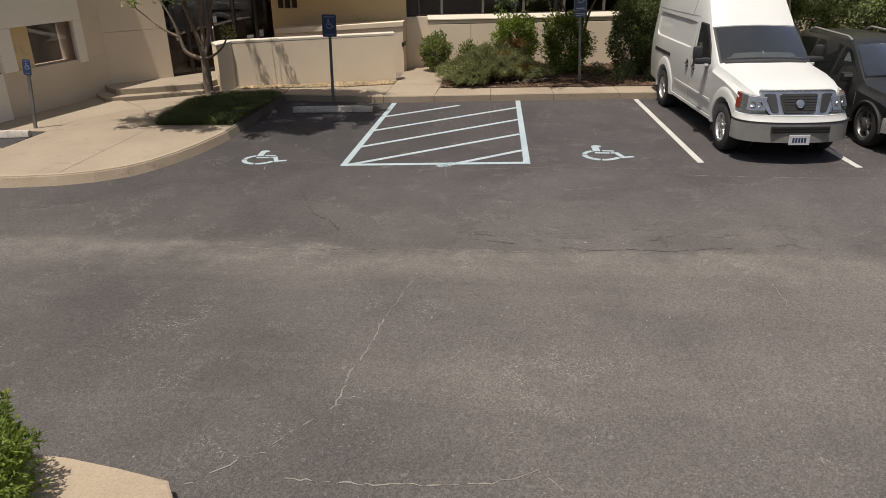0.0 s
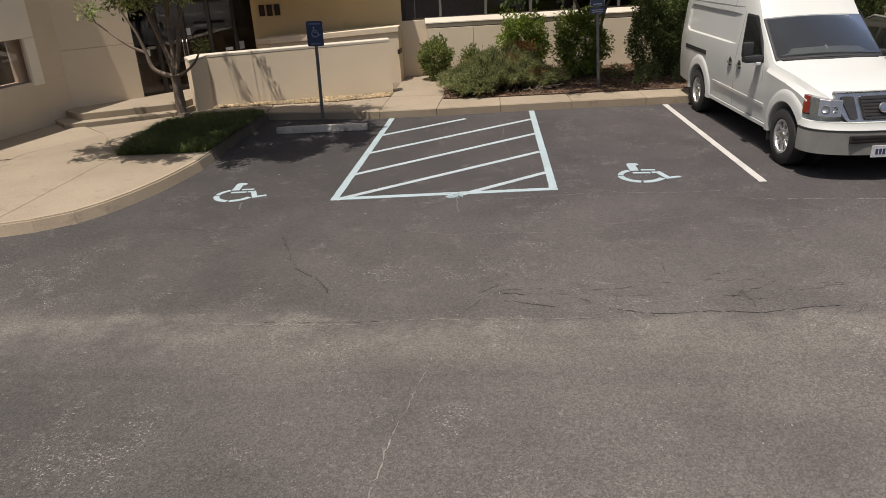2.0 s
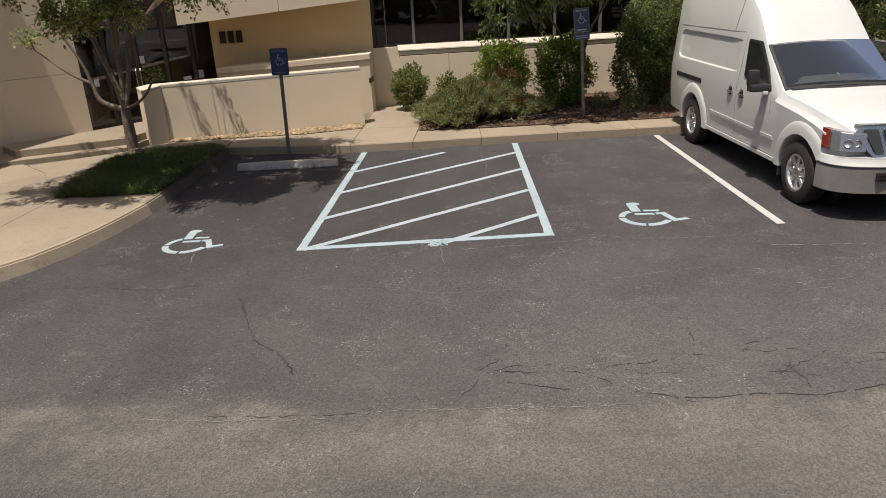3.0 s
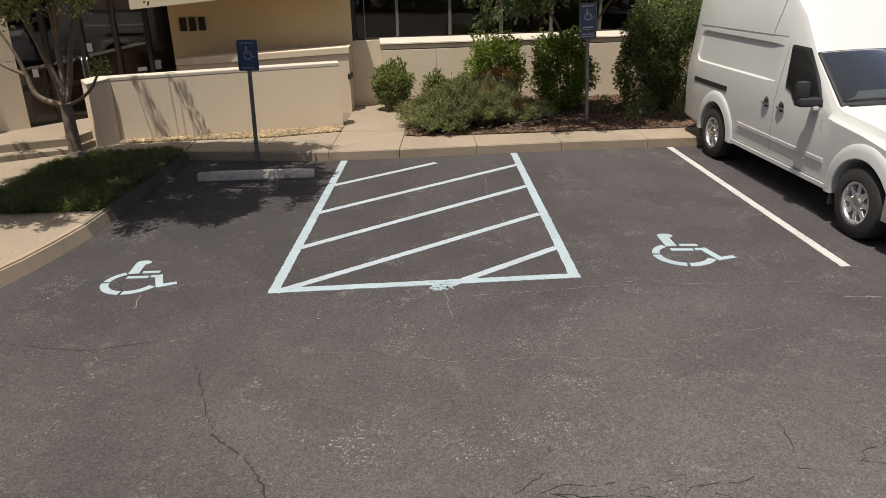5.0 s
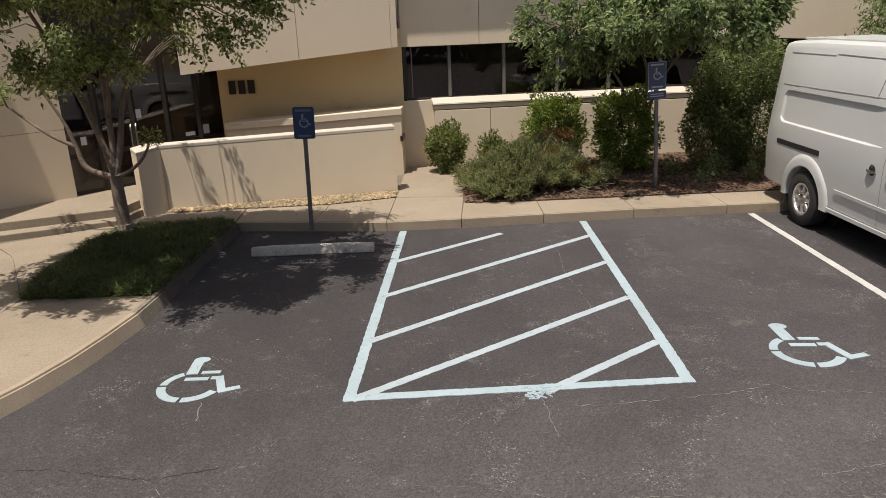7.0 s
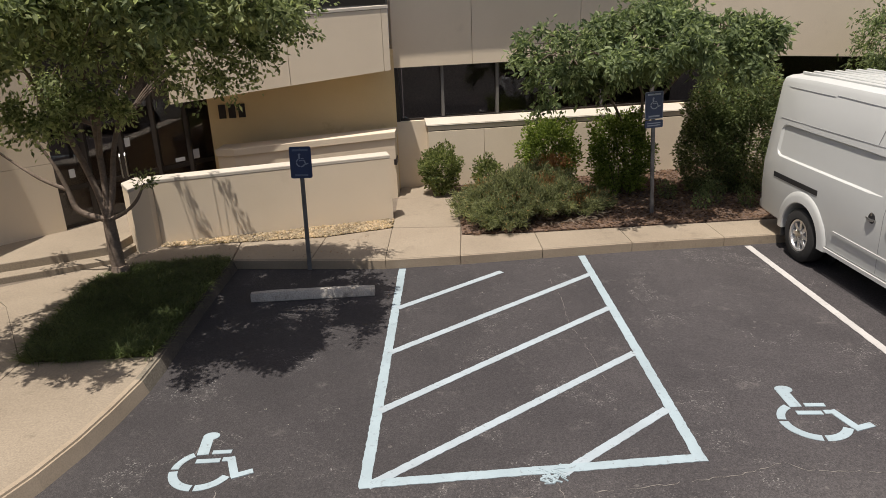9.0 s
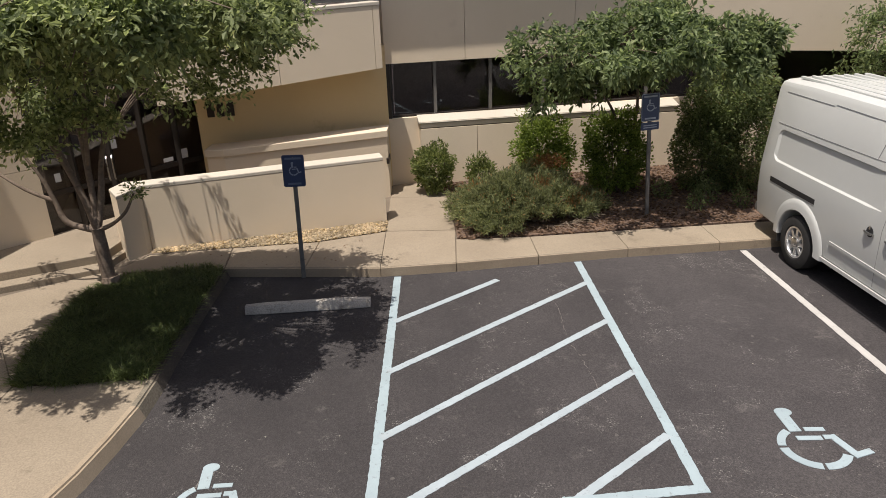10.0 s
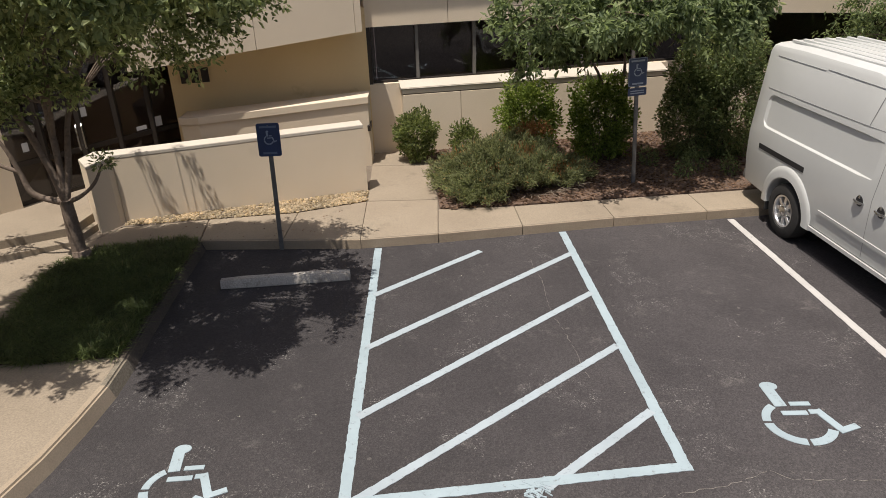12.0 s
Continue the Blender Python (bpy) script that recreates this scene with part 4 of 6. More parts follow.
solid("gravel_strip", b, JOINT, "bed of the pebble strip along the garden wall", "gravel", "structure")

# ---- signs and wheel stops ----
def rounded_rect(w, h, r, n=4):
    pts = []
    for cx, cy, a0 in ((w / 2 - r, h / 2 - r, 0), (-w / 2 + r, h / 2 - r, 90), (-w / 2 + r, -h / 2 + r, 180), (w / 2 - r, -h / 2 + r, 270)):
        for i in range(n + 1):
            a = radians(a0 + 90 * i / n)
            pts.append((cx + r * math.cos(a), cy + r * math.sin(a)))
    return pts


def plate_mesh(w, h, thick, r=0.03):
    b = prism(bmesh.new(), rounded_rect(w, h, r), 0, thick)
    bmesh.ops.transform(b, matrix=pose(0, 0, 0, 90, 0, 0), verts=b.verts)      # facing -y
    return b


def parking_sign(x, y, z, top, w, h, turn, lean, label, small=False, blue=None, white=None):
    blue, white = blue or SIGN_BLUE, white or SIGN_WHITE
    s = thing("parking_sign", label, "sign", (x, y, z), turn, "accessible parking signs")
    s.matrix_world = pose(x, y, z, 0, lean, turn)
    b = bmesh.new()
    # folded U-channel post with punched face
    box(b, -0.028, 0.028, -0.006, 0.0, -0.02, top - 0.03, 0.002)
    box(b, -0.030, -0.022, 0.0, 0.026, -0.02, top - 0.03)
    box(b, 0.022, 0.030, 0.0, 0.026, -0.02, top - 0.03)
    part("post", b, STEEL, s)
    b = plate_mesh(w, h, 0.004)
    bmesh.ops.translate(b, verts=b.verts, vec=(0, -0.008, top - h / 2))
    pl = part("sign_plate", b, blue, s, "faded blue plate")
    b = bmesh.new()
    wheelchair(b, h * 0.46, 0, 0.003)
    bmesh.ops.transform(b, matrix=Matrix.Translation((0.01, -0.013, top - h * 0.46)) @ pose(0, 0, 0, 90, 0, 0), verts=b.verts)
    part("symbol", b, white, pl, "white wheelchair symbol")
    b = bmesh.new()
    box(b, -w * 0.36, w * 0.36, -0.0155, -0.0125, top - h * 0.14, top - h * 0.08)
    part("legend", b, white if small else SIGN_DIM, pl)
    b = bmesh.new()
    box(b, -w * 0.30, w * 0.30, -0.0155, -0.0125, top - h * 0.93, top - h * 0.87)
    part("legend", b, white if small else SIGN_DIM, pl)
    for x0, x1, z0, z1 in ((-w / 2 + 0.006, w / 2 - 0.006, top - 0.012, top - 0.006), (-w / 2 + 0.006, w / 2 - 0.006, top - h + 0.006, top - h + 0.012),
                           (-w / 2 + 0.006, -w / 2 + 0.012, top - h + 0.012, top - 0.012), (w / 2 - 0.012, w / 2 - 0.006, top - h + 0.012, top - 0.012)):
        if small:
            b = bmesh.new()
            box(b, x0, x1, -0.0150, -0.0120, z0, z1)
            part("border", b, white, pl)
    for zz in (top - 0.035, top - h + 0.035):
        b = lathe(bmesh.new(), [(0.001, -0.017), (0.008, -0.0165), (0.009, -0.0125)], 8)
        bmesh.ops.translate(b, verts=b.verts, vec=(0, 0, zz))
        part("bolt", b, STEEL, pl)
    if small:
        b = plate_mesh(w, h * 0.28, 0.004, 0.02)
        bmesh.ops.translate(b, verts=b.verts, vec=(0, -0.008, top - h - 0.02 - h * 0.14))
        sp = part("lower_plate", b, blue, s, "small blue plate below")
        for k in (0.09, 0.17):
            b = bmesh.new()
            box(b, -w * 0.36, w * 0.36, -0.0155, -0.0125, top - h - 0.02 - h * (k + 0.035), top - h - 0.02 - h * k)
            part("legend", b, white if small else SIGN_DIM, sp)


parking_sign(-1.475, 4.93, 0.0, 1.865, 0.305, 0.457, 6, 1.2, "blue accessible parking sign on a dark steel post by the kerb")
parking_sign(4.05, 6.72, 0.16, 2.06, 0.305, 0.445, 8, -2.6, "faded blue accessible parking sign with a small plate in the mulch", True, SIGN_FADED, SIGN_PALE)
parking_sign(-6.27, 1.55, 0.15, 1.26, 0.15, 0.28, 4, 6.0, "small blue accessible parking sign by the far stall")


def wheel_stop(a, b_, label, z=0.0):
    a, b_ = Vector(a), Vector(b_)
    d = (b_ - a).normalized()
    ln = (b_ - a).length
    b = bmesh.new()
    prof = [(-0.085, 0.0), (0.085, 0.0), (0.080, 0.05), (0.055, 0.12), (-0.055, 0.12), (-0.080, 0.05)]
    n = 7
    rings = []
    for i in range(n):
        x = ln * i / (n - 1)
        k = 0.9 if i in (0, n - 1) else 1.0
        rings.append([b.verts.new((x, p[0] * k, p[1] * k + 0.001)) for p in prof])
    for r0, r1 in zip(rings, rings[1:]):
        for j in range(len(prof)):
            b.faces.new((r0[j], r0[(j + 1) % 6], r1[(j + 1) % 6], r1[j]))
    b.faces.new(rings[0][::-1])
    b.faces.new(rings[-1])
    bmesh.ops.recalc_face_normals(b, faces=b.faces)
    bmesh.ops.bevel(b, geom=[e for e in b.edges if abs((e.verts[0].co - e.verts[1].co).x) > 0.1], offset=0.012, segments=2, affect="EDGES")
    bmesh.ops.transform(b, matrix=pose(a.x, a.y, z, 0, 0, math.degrees(math.atan2(d.y, d.x))), verts=b.verts)
    solid("wheel_stop", b, STOP, label, "wheel stop", group="concrete wheel stops", smooth=True)


STOP = surface("pale_concrete", (0.36, 0.33, 0.29), (0.48, 0.445, 0.39), 3, 60, 0.25, (0.20, 0.175, 0.145), 5, 0.55, rough=0.9, bump=0.4)
wheel_stop((-2.05, 3.84), (-0.39, 3.96), "weathered concrete wheel stop in the shaded stall")
wheel_stop((-7.7, 0.62), (-5.98, 0.98), "weathered concrete wheel stop below the far sign", 0.137)
b = bmesh.new()
prism(b, [(-9.3, 0.16), (-5.95, 0.16), (-5.95, 1.34), (-9.3, 1.34)], -0.02, 0.138)
solid("asphalt_apron", b, ASPHALT, "dark asphalt end of the far stall", "asphalt", "structure")

# three dark raised bars in place of the number on the sign wall
for k in range(3):
    f = (-3.64 + k * 0.172 + 3.82) / 3.42
    p = along(sw_a, sw_b, f)
    q = along(sw_a, sw_b, f + 0.036)
    b = bmesh.new()
    wall_strip(b, (p[0] + 0.010, p[1] - 0.040), (q[0] + 0.010, q[1] - 0.040), 0.03, 1.77, 2.02, 0.004)
    solid("number_bar", b, DIGIT, "dark bronze raised bar on the ochre wall", "lettering", group="bars on the sign wall")

# ---- vehicles ----
def section(st, x):
    """Body numbers at a place along the vehicle, between the stations."""
    st = sorted(st)
    if x <= st[0][0]:
        return st[0][1:]
    for a, c in zip(st, st[1:]):
        if x <= c[0]:
            f = (x - a[0]) / (c[0] - a[0])
            return tuple(p + (q - p) * f for p, q in zip(a[1:], c[1:]))
    return st[-1][1:]


def side_y(st, x, z):
    hb, hm, ht, zb, zm, zt = section(st, x)
    if z <= zm:
        return hb + (hm - hb) * min(1, max(0, (z - zb) / max(0.01, (zm - zb) * 0.5)))
    return hm + (ht - hm) * min(1, (z - zm) / max(0.01, zt - 0.10 - zm))


def loft(st):
    """A car body through its stations: x, half widths low, middle, top, heights low, belt, top."""
    bm = bmesh.new()
    rings = []
    for x, hb, hm, ht, zb, zm, zt in sorted(st):
        half = [(0, zb), (hb - 0.06, zb), (hb - 0.01, zb + 0.05), (hm, zb + (zm - zb) * 0.5), (hm, zm), (hm + (ht - hm) * 0.5, zm + (zt - 0.10 - zm) * 0.5),
                (ht, zt - 0.10), (ht - 0.035, zt - 0.035), (ht - 0.12, zt - 0.005), (ht * 0.45, zt + 0.012), (0, zt + 0.016)]
        ring = half + [(-y, z) for y, z in half[-2:0:-1]]
        rings.append([bm.verts.new((x, y, z)) for y, z in ring])
    n = len(rings[0])
    for r0, r1 in zip(rings, rings[1:]):
        for j in range(n):
            bm.faces.new((r0[j], r0[(j + 1) % n], r1[(j + 1) % n], r1[j]))
    bm.faces.new(rings[0])
    bm.faces.new(rings[-1][::-1])
    bmesh.ops.recalc_face_normals(bm, faces=bm.faces)
    return bm


def cut(me, cutters):
    """The mesh me less the cutter meshes."""
    tmp = new("tmp", me)
    cs = []
    for c in cutters:
        co = new("tmp_cut", c)
        md = tmp.modifiers.new("cut", "BOOLEAN")
        md.operation, md.object, md.solver = "DIFFERENCE", co, "EXACT"
        cs.append(co)
    dg = bpy.context.evaluated_depsgraph_get()
    out = bpy.data.meshes.new_from_object(tmp.evaluated_get(dg))
    for o in cs + [tmp]:
        bpy.data.objects.remove(o)
    return out


def cyl_mesh(x, z, r, y0, y1):
    b = bmesh.new()
    lathe(b, [(r, y0), (r, y1)], 36)
    bmesh.ops.translate(b, verts=b.verts, vec=(x, 0, z))
    me = bpy.data.meshes.new("c")
    b.to_mesh(me)
    b.free()
    return me


def side_panel(st, pts, off, thick, sgn):
    """A thin panel lying on the body side, through (x, z) points."""
    b = bmesh.new()
    lo = [b.verts.new((x, sgn * (side_y(st, x, z) + off), z)) for x, z in pts]
    hi = [b.verts.new((x, sgn * (side_y(st, x, z) + off + thick), z)) for x, z in pts]
    n = len(pts)
    b.faces.new(hi)
    b.faces.new(lo[::-1])
    for i in range(n):
        b.faces.new((lo[i], lo[(i + 1) % n], hi[(i + 1) % n], hi[i]))
    bmesh.ops.recalc_face_normals(b, faces=b.faces)
    return b


def side_line(st, p, q, w, off, thick, sgn, n=6):
    """A narrow ridge or gap on the body side from (x, z) to (x, z)."""
    d = Vector((q[0] - p[0], q[1] - p[1])).normalized()
    s = Vector((-d.y, d.x)) * w / 2
    up = [(p[0] + (q[0] - p[0]) * i / n + s.x, p[1] + (q[1] - p[1]) * i / n + s.y) for i in range(n + 1)]
    dn = [(x - 2 * s.x, z - 2 * s.y) for x, z in up]
    b = bmesh.new()
    for i in range(n):
        quad = [up[i], up[i + 1], dn[i + 1], dn[i]]
        lo = [b.verts.new((x, sgn * (side_y(st, x, z) + off), z)) for x, z in quad]
        hi = [b.verts.new((x, sgn * (side_y(st, x, z) + off + thick), z)) for x, z in quad]
        b.faces.new(hi)
        for k in range(4):
            if k in (0, 2) or (k == 1 and i == n - 1) or (k == 3 and i == 0):
                b.faces.new((lo[k], lo[(k + 1) % 4], hi[(k + 1) % 4], hi[k]))
    bmesh.ops.remove_doubles(b, verts=b.verts, dist=1e-5)
    bmesh.ops.recalc_face_normals(b, faces=b.faces)
    return b


def front_shape(plan, z0, z1, top=None, bevel=0.01):
    """A solid over half a plan outline, mirrored across the vehicle."""
    b = bmesh.new()
    full = plan + [(x, -y) for x, y in plan[::-1] if abs(y) > 1e-6]
    prism(b, full, z0, z1, bevel)
    return b


def road_wheel(parent, x, y, r, width, sgn, spokes, rim_r, alloy=None):
    t = bmesh.new()
    w = width / 2
    lathe(t, [(rim_r, -w * 0.8), (rim_r + 0.02, -w), (r - 0.05, -w), (r - 0.012, -w * 0.85), (r, -w * 0.6), (r, w * 0.6), (r - 0.012, w * 0.85), (r - 0.05, w), (rim_r + 0.02, w), (rim_r, w * 0.8)], 36, "Y", False)
    wheel = part("wheel", t, RUBBER, parent, smooth=True)
    wheel.matrix_basis = pose(x, y, r)
    b = bmesh.new()
    lathe(b, [(rim_r + 0.004, sgn * w * 0.92), (rim_r - 0.02, sgn * w * 0.9), (rim_r - 0.035, sgn * w * 0.45), (rim_r - 0.045, sgn * w * 0.2)], 32, "Y", False)
    part("rim", b, alloy or SILVER, wheel, smooth=True)
    for i in range(spokes):
        b = bmesh.new()
        box(b, -0.030, 0.030, min(sgn * w * 0.40, sgn * w * 0.74), max(sgn * w * 0.40, sgn * w * 0.74), 0.05, rim_r - 0.01, 0.006)
        bmesh.ops.transform(b, matrix=pose(0, 0, 0, 0, 360 / spokes * i, 0), verts=b.verts)
        part("spoke", b, alloy or SILVER, wheel)
    # black disc fills the rim; shade between the spokes is put in its colour
    b = bmesh.new()
    lathe(b, [(rim_r - 0.02, sgn * w * 0.05), (rim_r - 0.02, sgn * w * 0.12)], 28)
    part("dark_backing", b, TRIM, wheel)
    b = bmesh.new()
    lathe(b, [(rim_r * 0.52, sgn * w * 0.30), (rim_r * 0.50, sgn * w * 0.72), (rim_r * 0.36, sgn * w * 0.78)], 24)
    part("hub", b, alloy or SILVER, wheel, smooth=True)
    for i in range(spokes):
        b = bmesh.new()
        a = 360 / spokes * (i + 0.5)
        lathe(b, [(0.013, sgn * w * 0.70), (0.011, sgn * w * 0.86)], 8)
        bmesh.ops.transform(b, matrix=pose(0, 0, 0, 0, a, 0) @ Matrix.Translation((0, 0, rim_r * 0.43)), verts=b.verts)
        part("lug_nut", b, alloy or CHROME, wheel)
    b = bmesh.new()
    lathe(b, [(0.075, sgn * w * 0.42), (0.07, sgn * w * 0.92), (0.03, sgn * w * 1.0)], 20)
    part("hub_cap", b, alloy or CHROME, wheel, smooth=True)
    return wheel


def windscreen(st, x0, z0, w0, x1, z1, w1, off, thick, n=8):
    b = bmesh.new()
    nrm = Vector((z1 - z0, 0, -(x1 - x0))).normalized()
    grid = []
    for j in range(n + 1):
        f = j / n
        row = []
        for i in range(n + 1):
            g = i / n * 2 - 1
            bow = (1 - g * g) * 0.035
            c = Vector((x0 + (x1 - x0) * f, (w0 + (w1 - w0) * f) * g, z0 + (z1 - z0) * f)) + nrm * (off + bow)
            row.append(b.verts.new(c))
        grid.append(row)
    for j in range(n):
        for i in range(n):
            b.faces.new((grid[j][i], grid[j][i + 1], grid[j + 1][i + 1], grid[j + 1][i]))
    bmesh.ops.recalc_face_normals(b, faces=b.faces)
    r = bmesh.ops.solidify(b, geom=b.faces[:], thickness=-thick)
    return b


# white panel van
VT = math.degrees(math.atan2(-0.997, 0.084))
van = thing("van", "white high-roof panel van with grey front bumper", "van", (6.755, 1.25, 0.0), VT)
VS = [(-4.86, 0.775, 0.80, 0.655, 0.44, 1.20, 2.45), (-4.78, 0.815, 0.83, 0.69, 0.42, 1.20, 2.50), (-4.0, 0.82, 0.84, 0.70, 0.375, 1.20, 2.53),
      (-2.5, 0.82, 0.84, 0.69, 0.375, 1.18, 2.53), (-2.15, 0.82, 0.84, 0.685, 0.375, 1.17, 2.46), (-1.80, 0.82, 0.84, 0.69, 0.375, 1.17, 2.22), (-1.50, 0.82, 0.84, 0.72, 0.375, 1.17, 1.93),
      (-1.38, 0.82, 0.84, 0.735, 0.375, 1.17, 1.80), (-0.74, 0.82, 0.84, 0.79, 0.375, 1.15, 1.315), (-0.62, 0.82, 0.84, 0.79, 0.375, 1.13, 1.275), (-0.10, 0.815, 0.835, 0.775, 0.375, 1.08, 1.225),
      (0.26, 0.80, 0.825, 0.745, 0.375, 1.02, 1.165), (0.46, 0.775, 0.80, 0.71, 0.39, 0.96, 1.115), (0.60, 0.71, 0.73, 0.64, 0.42, 0.90, 1.06), (0.68, 0.66, 0.68, 0.58, 0.46, 0.82, 1.00)]
WR = 0.387


def pressing(st, x0, x1, zlo, zhi, depth, sgn, n=24):
    """A cutter for a shallow pressed panel: round at the rear, running out to the front."""
    bm = bmesh.new()
    rows = []
    for i in range(n + 1):
        f = (i / n) ** 1.6
        x = x0 + (x1 - x0) * f
        c, h = (zlo + zhi) / 2, (zhi - zlo) / 2
        k = min(1.0, max(0.02, (x - x0) / 0.13))
        h *= 0.55 + 0.45 * math.sqrt(1 - (1 - k) ** 2)
        d = depth * min(1.0, max(0.15, (x1 - x) / 0.30)) * min(1.0, 0.1 + (x - x0) / 0.05)
        row = []
        for z, o in ((c + h + 0.02, 0.025), (c + h - 0.022, -d), (c - h + 0.022, -d), (c - h - 0.02, 0.025)):
            row.append(bm.verts.new((x, sgn * (side_y(st, x, z) + o), z)))
        rows.append(row)
    for r0, r1 in zip(rows, rows[1:]):
        for j in range(4):
            bm.faces.new((r0[j], r0[(j + 1) % 4], r1[(j + 1) % 4], r1[j]))
    bm.faces.new(rows[0])
    bm.faces.new(rows[-1][::-1])
    bmesh.ops.recalc_face_normals(bm, faces=bm.faces)
    me = bpy.data.meshes.new("c")
    bm.to_mesh(me)
    bm.free()
    return me


def arch_flare(st, x0, z0, r_in, r_out, proud, sgn, n=22):
    """A flared wheel-arch band that blends into the side."""
    bm = bmesh.new()
    rows = []
    for i in range(n + 1):
        k = math.pi * (-0.02 + 1.04 * i / n)
        row = []
        for r, o in ((r_in, -0.10), (r_in, proud - 0.012), (r_in + 0.012, proud), (r_in + (r_out - r_in) * 0.55, proud * 0.80), (r_out - 0.02, proud * 0.45), (r_out, -0.004)):
            x, z = x0 + r * math.cos(k), z0 + r * math.sin(k)
            row.append(bm.verts.new((x, sgn * (side_y(st, x, max(0.40, z)) + o), z)))
        rows.append(row)
    for r0, r1 in zip(rows, rows[1:]):
        for j in range(5):
            bm.faces.new((r0[j], r0[j + 1], r1[j + 1], r1[j]))
    bmesh.ops.recalc_face_normals(bm, faces=bm.faces)
    if sum(f.normal.y * sgn for f in bm.faces) < 0:
        bmesh.ops.reverse_faces(bm, faces=bm.faces)
    return bm


def rounded_path(pts, r=0.05, n=4):
    """Corners of a polygon rounded off."""
    out = []
    for i, p in enumerate(pts):
        p, a, c = Vector(p), Vector(pts[i - 1]), Vector(pts[(i + 1) % len(pts)])
        a1, c1 = p + (a - p).normalized() * r, p + (c - p).normalized() * r
        for k in range(n + 1):
            f = k / n
            q = a1 * (1 - f) ** 2 + p * 2 * f * (1 - f) + c1 * f * f
            out.append((q.x, q.y))
    return out


body = mesh_from("body", loft(VS), VAN_WHITE)
cutters = [cyl_mesh(x, WR, 0.465, y0, y1) for x in (0, -3.60) for y0, y1 in ((0.45, 1.2), (-1.2, -0.45))]
cutters += [pressing(VS, -4.52, -2.05, 1.36, 1.83, 0.026, sg) for sg in (-1, 1)]
body = cut(body, cutters)
for f in body.polygons:
    f.use_smooth = True
body.set_sharp_from_angle(angle=radians(26))
vb = new("body", body)
vb.parent = van
for x in (0, -3.60):
    for sg in (1, -1):
        road_wheel(van, x, sg * 0.735, WR, 0.245, sg, 8, 0.225)
        # dark inner arch
        b = bmesh.new()
        lathe(b, [(0.455, sg * 0.46), (0.455, sg * 0.50)], 28)
        bmesh.ops.translate(b, verts=b.verts, vec=(x, 0, WR))
        part("arch_liner", b, TRIM, van)
        part("arch_flare", arch_flare(VS, x, WR, 0.462, 0.63, 0.034, sg), VAN_WHITE, van, smooth=True)
        b = bmesh.new()
        box(b, x - 0.50, x - 0.47, *sorted((sg * 0.60, sg * 0.835)), 0.22, 0.45, 0.006)
        part("mud_flap", b, TRIM, van)
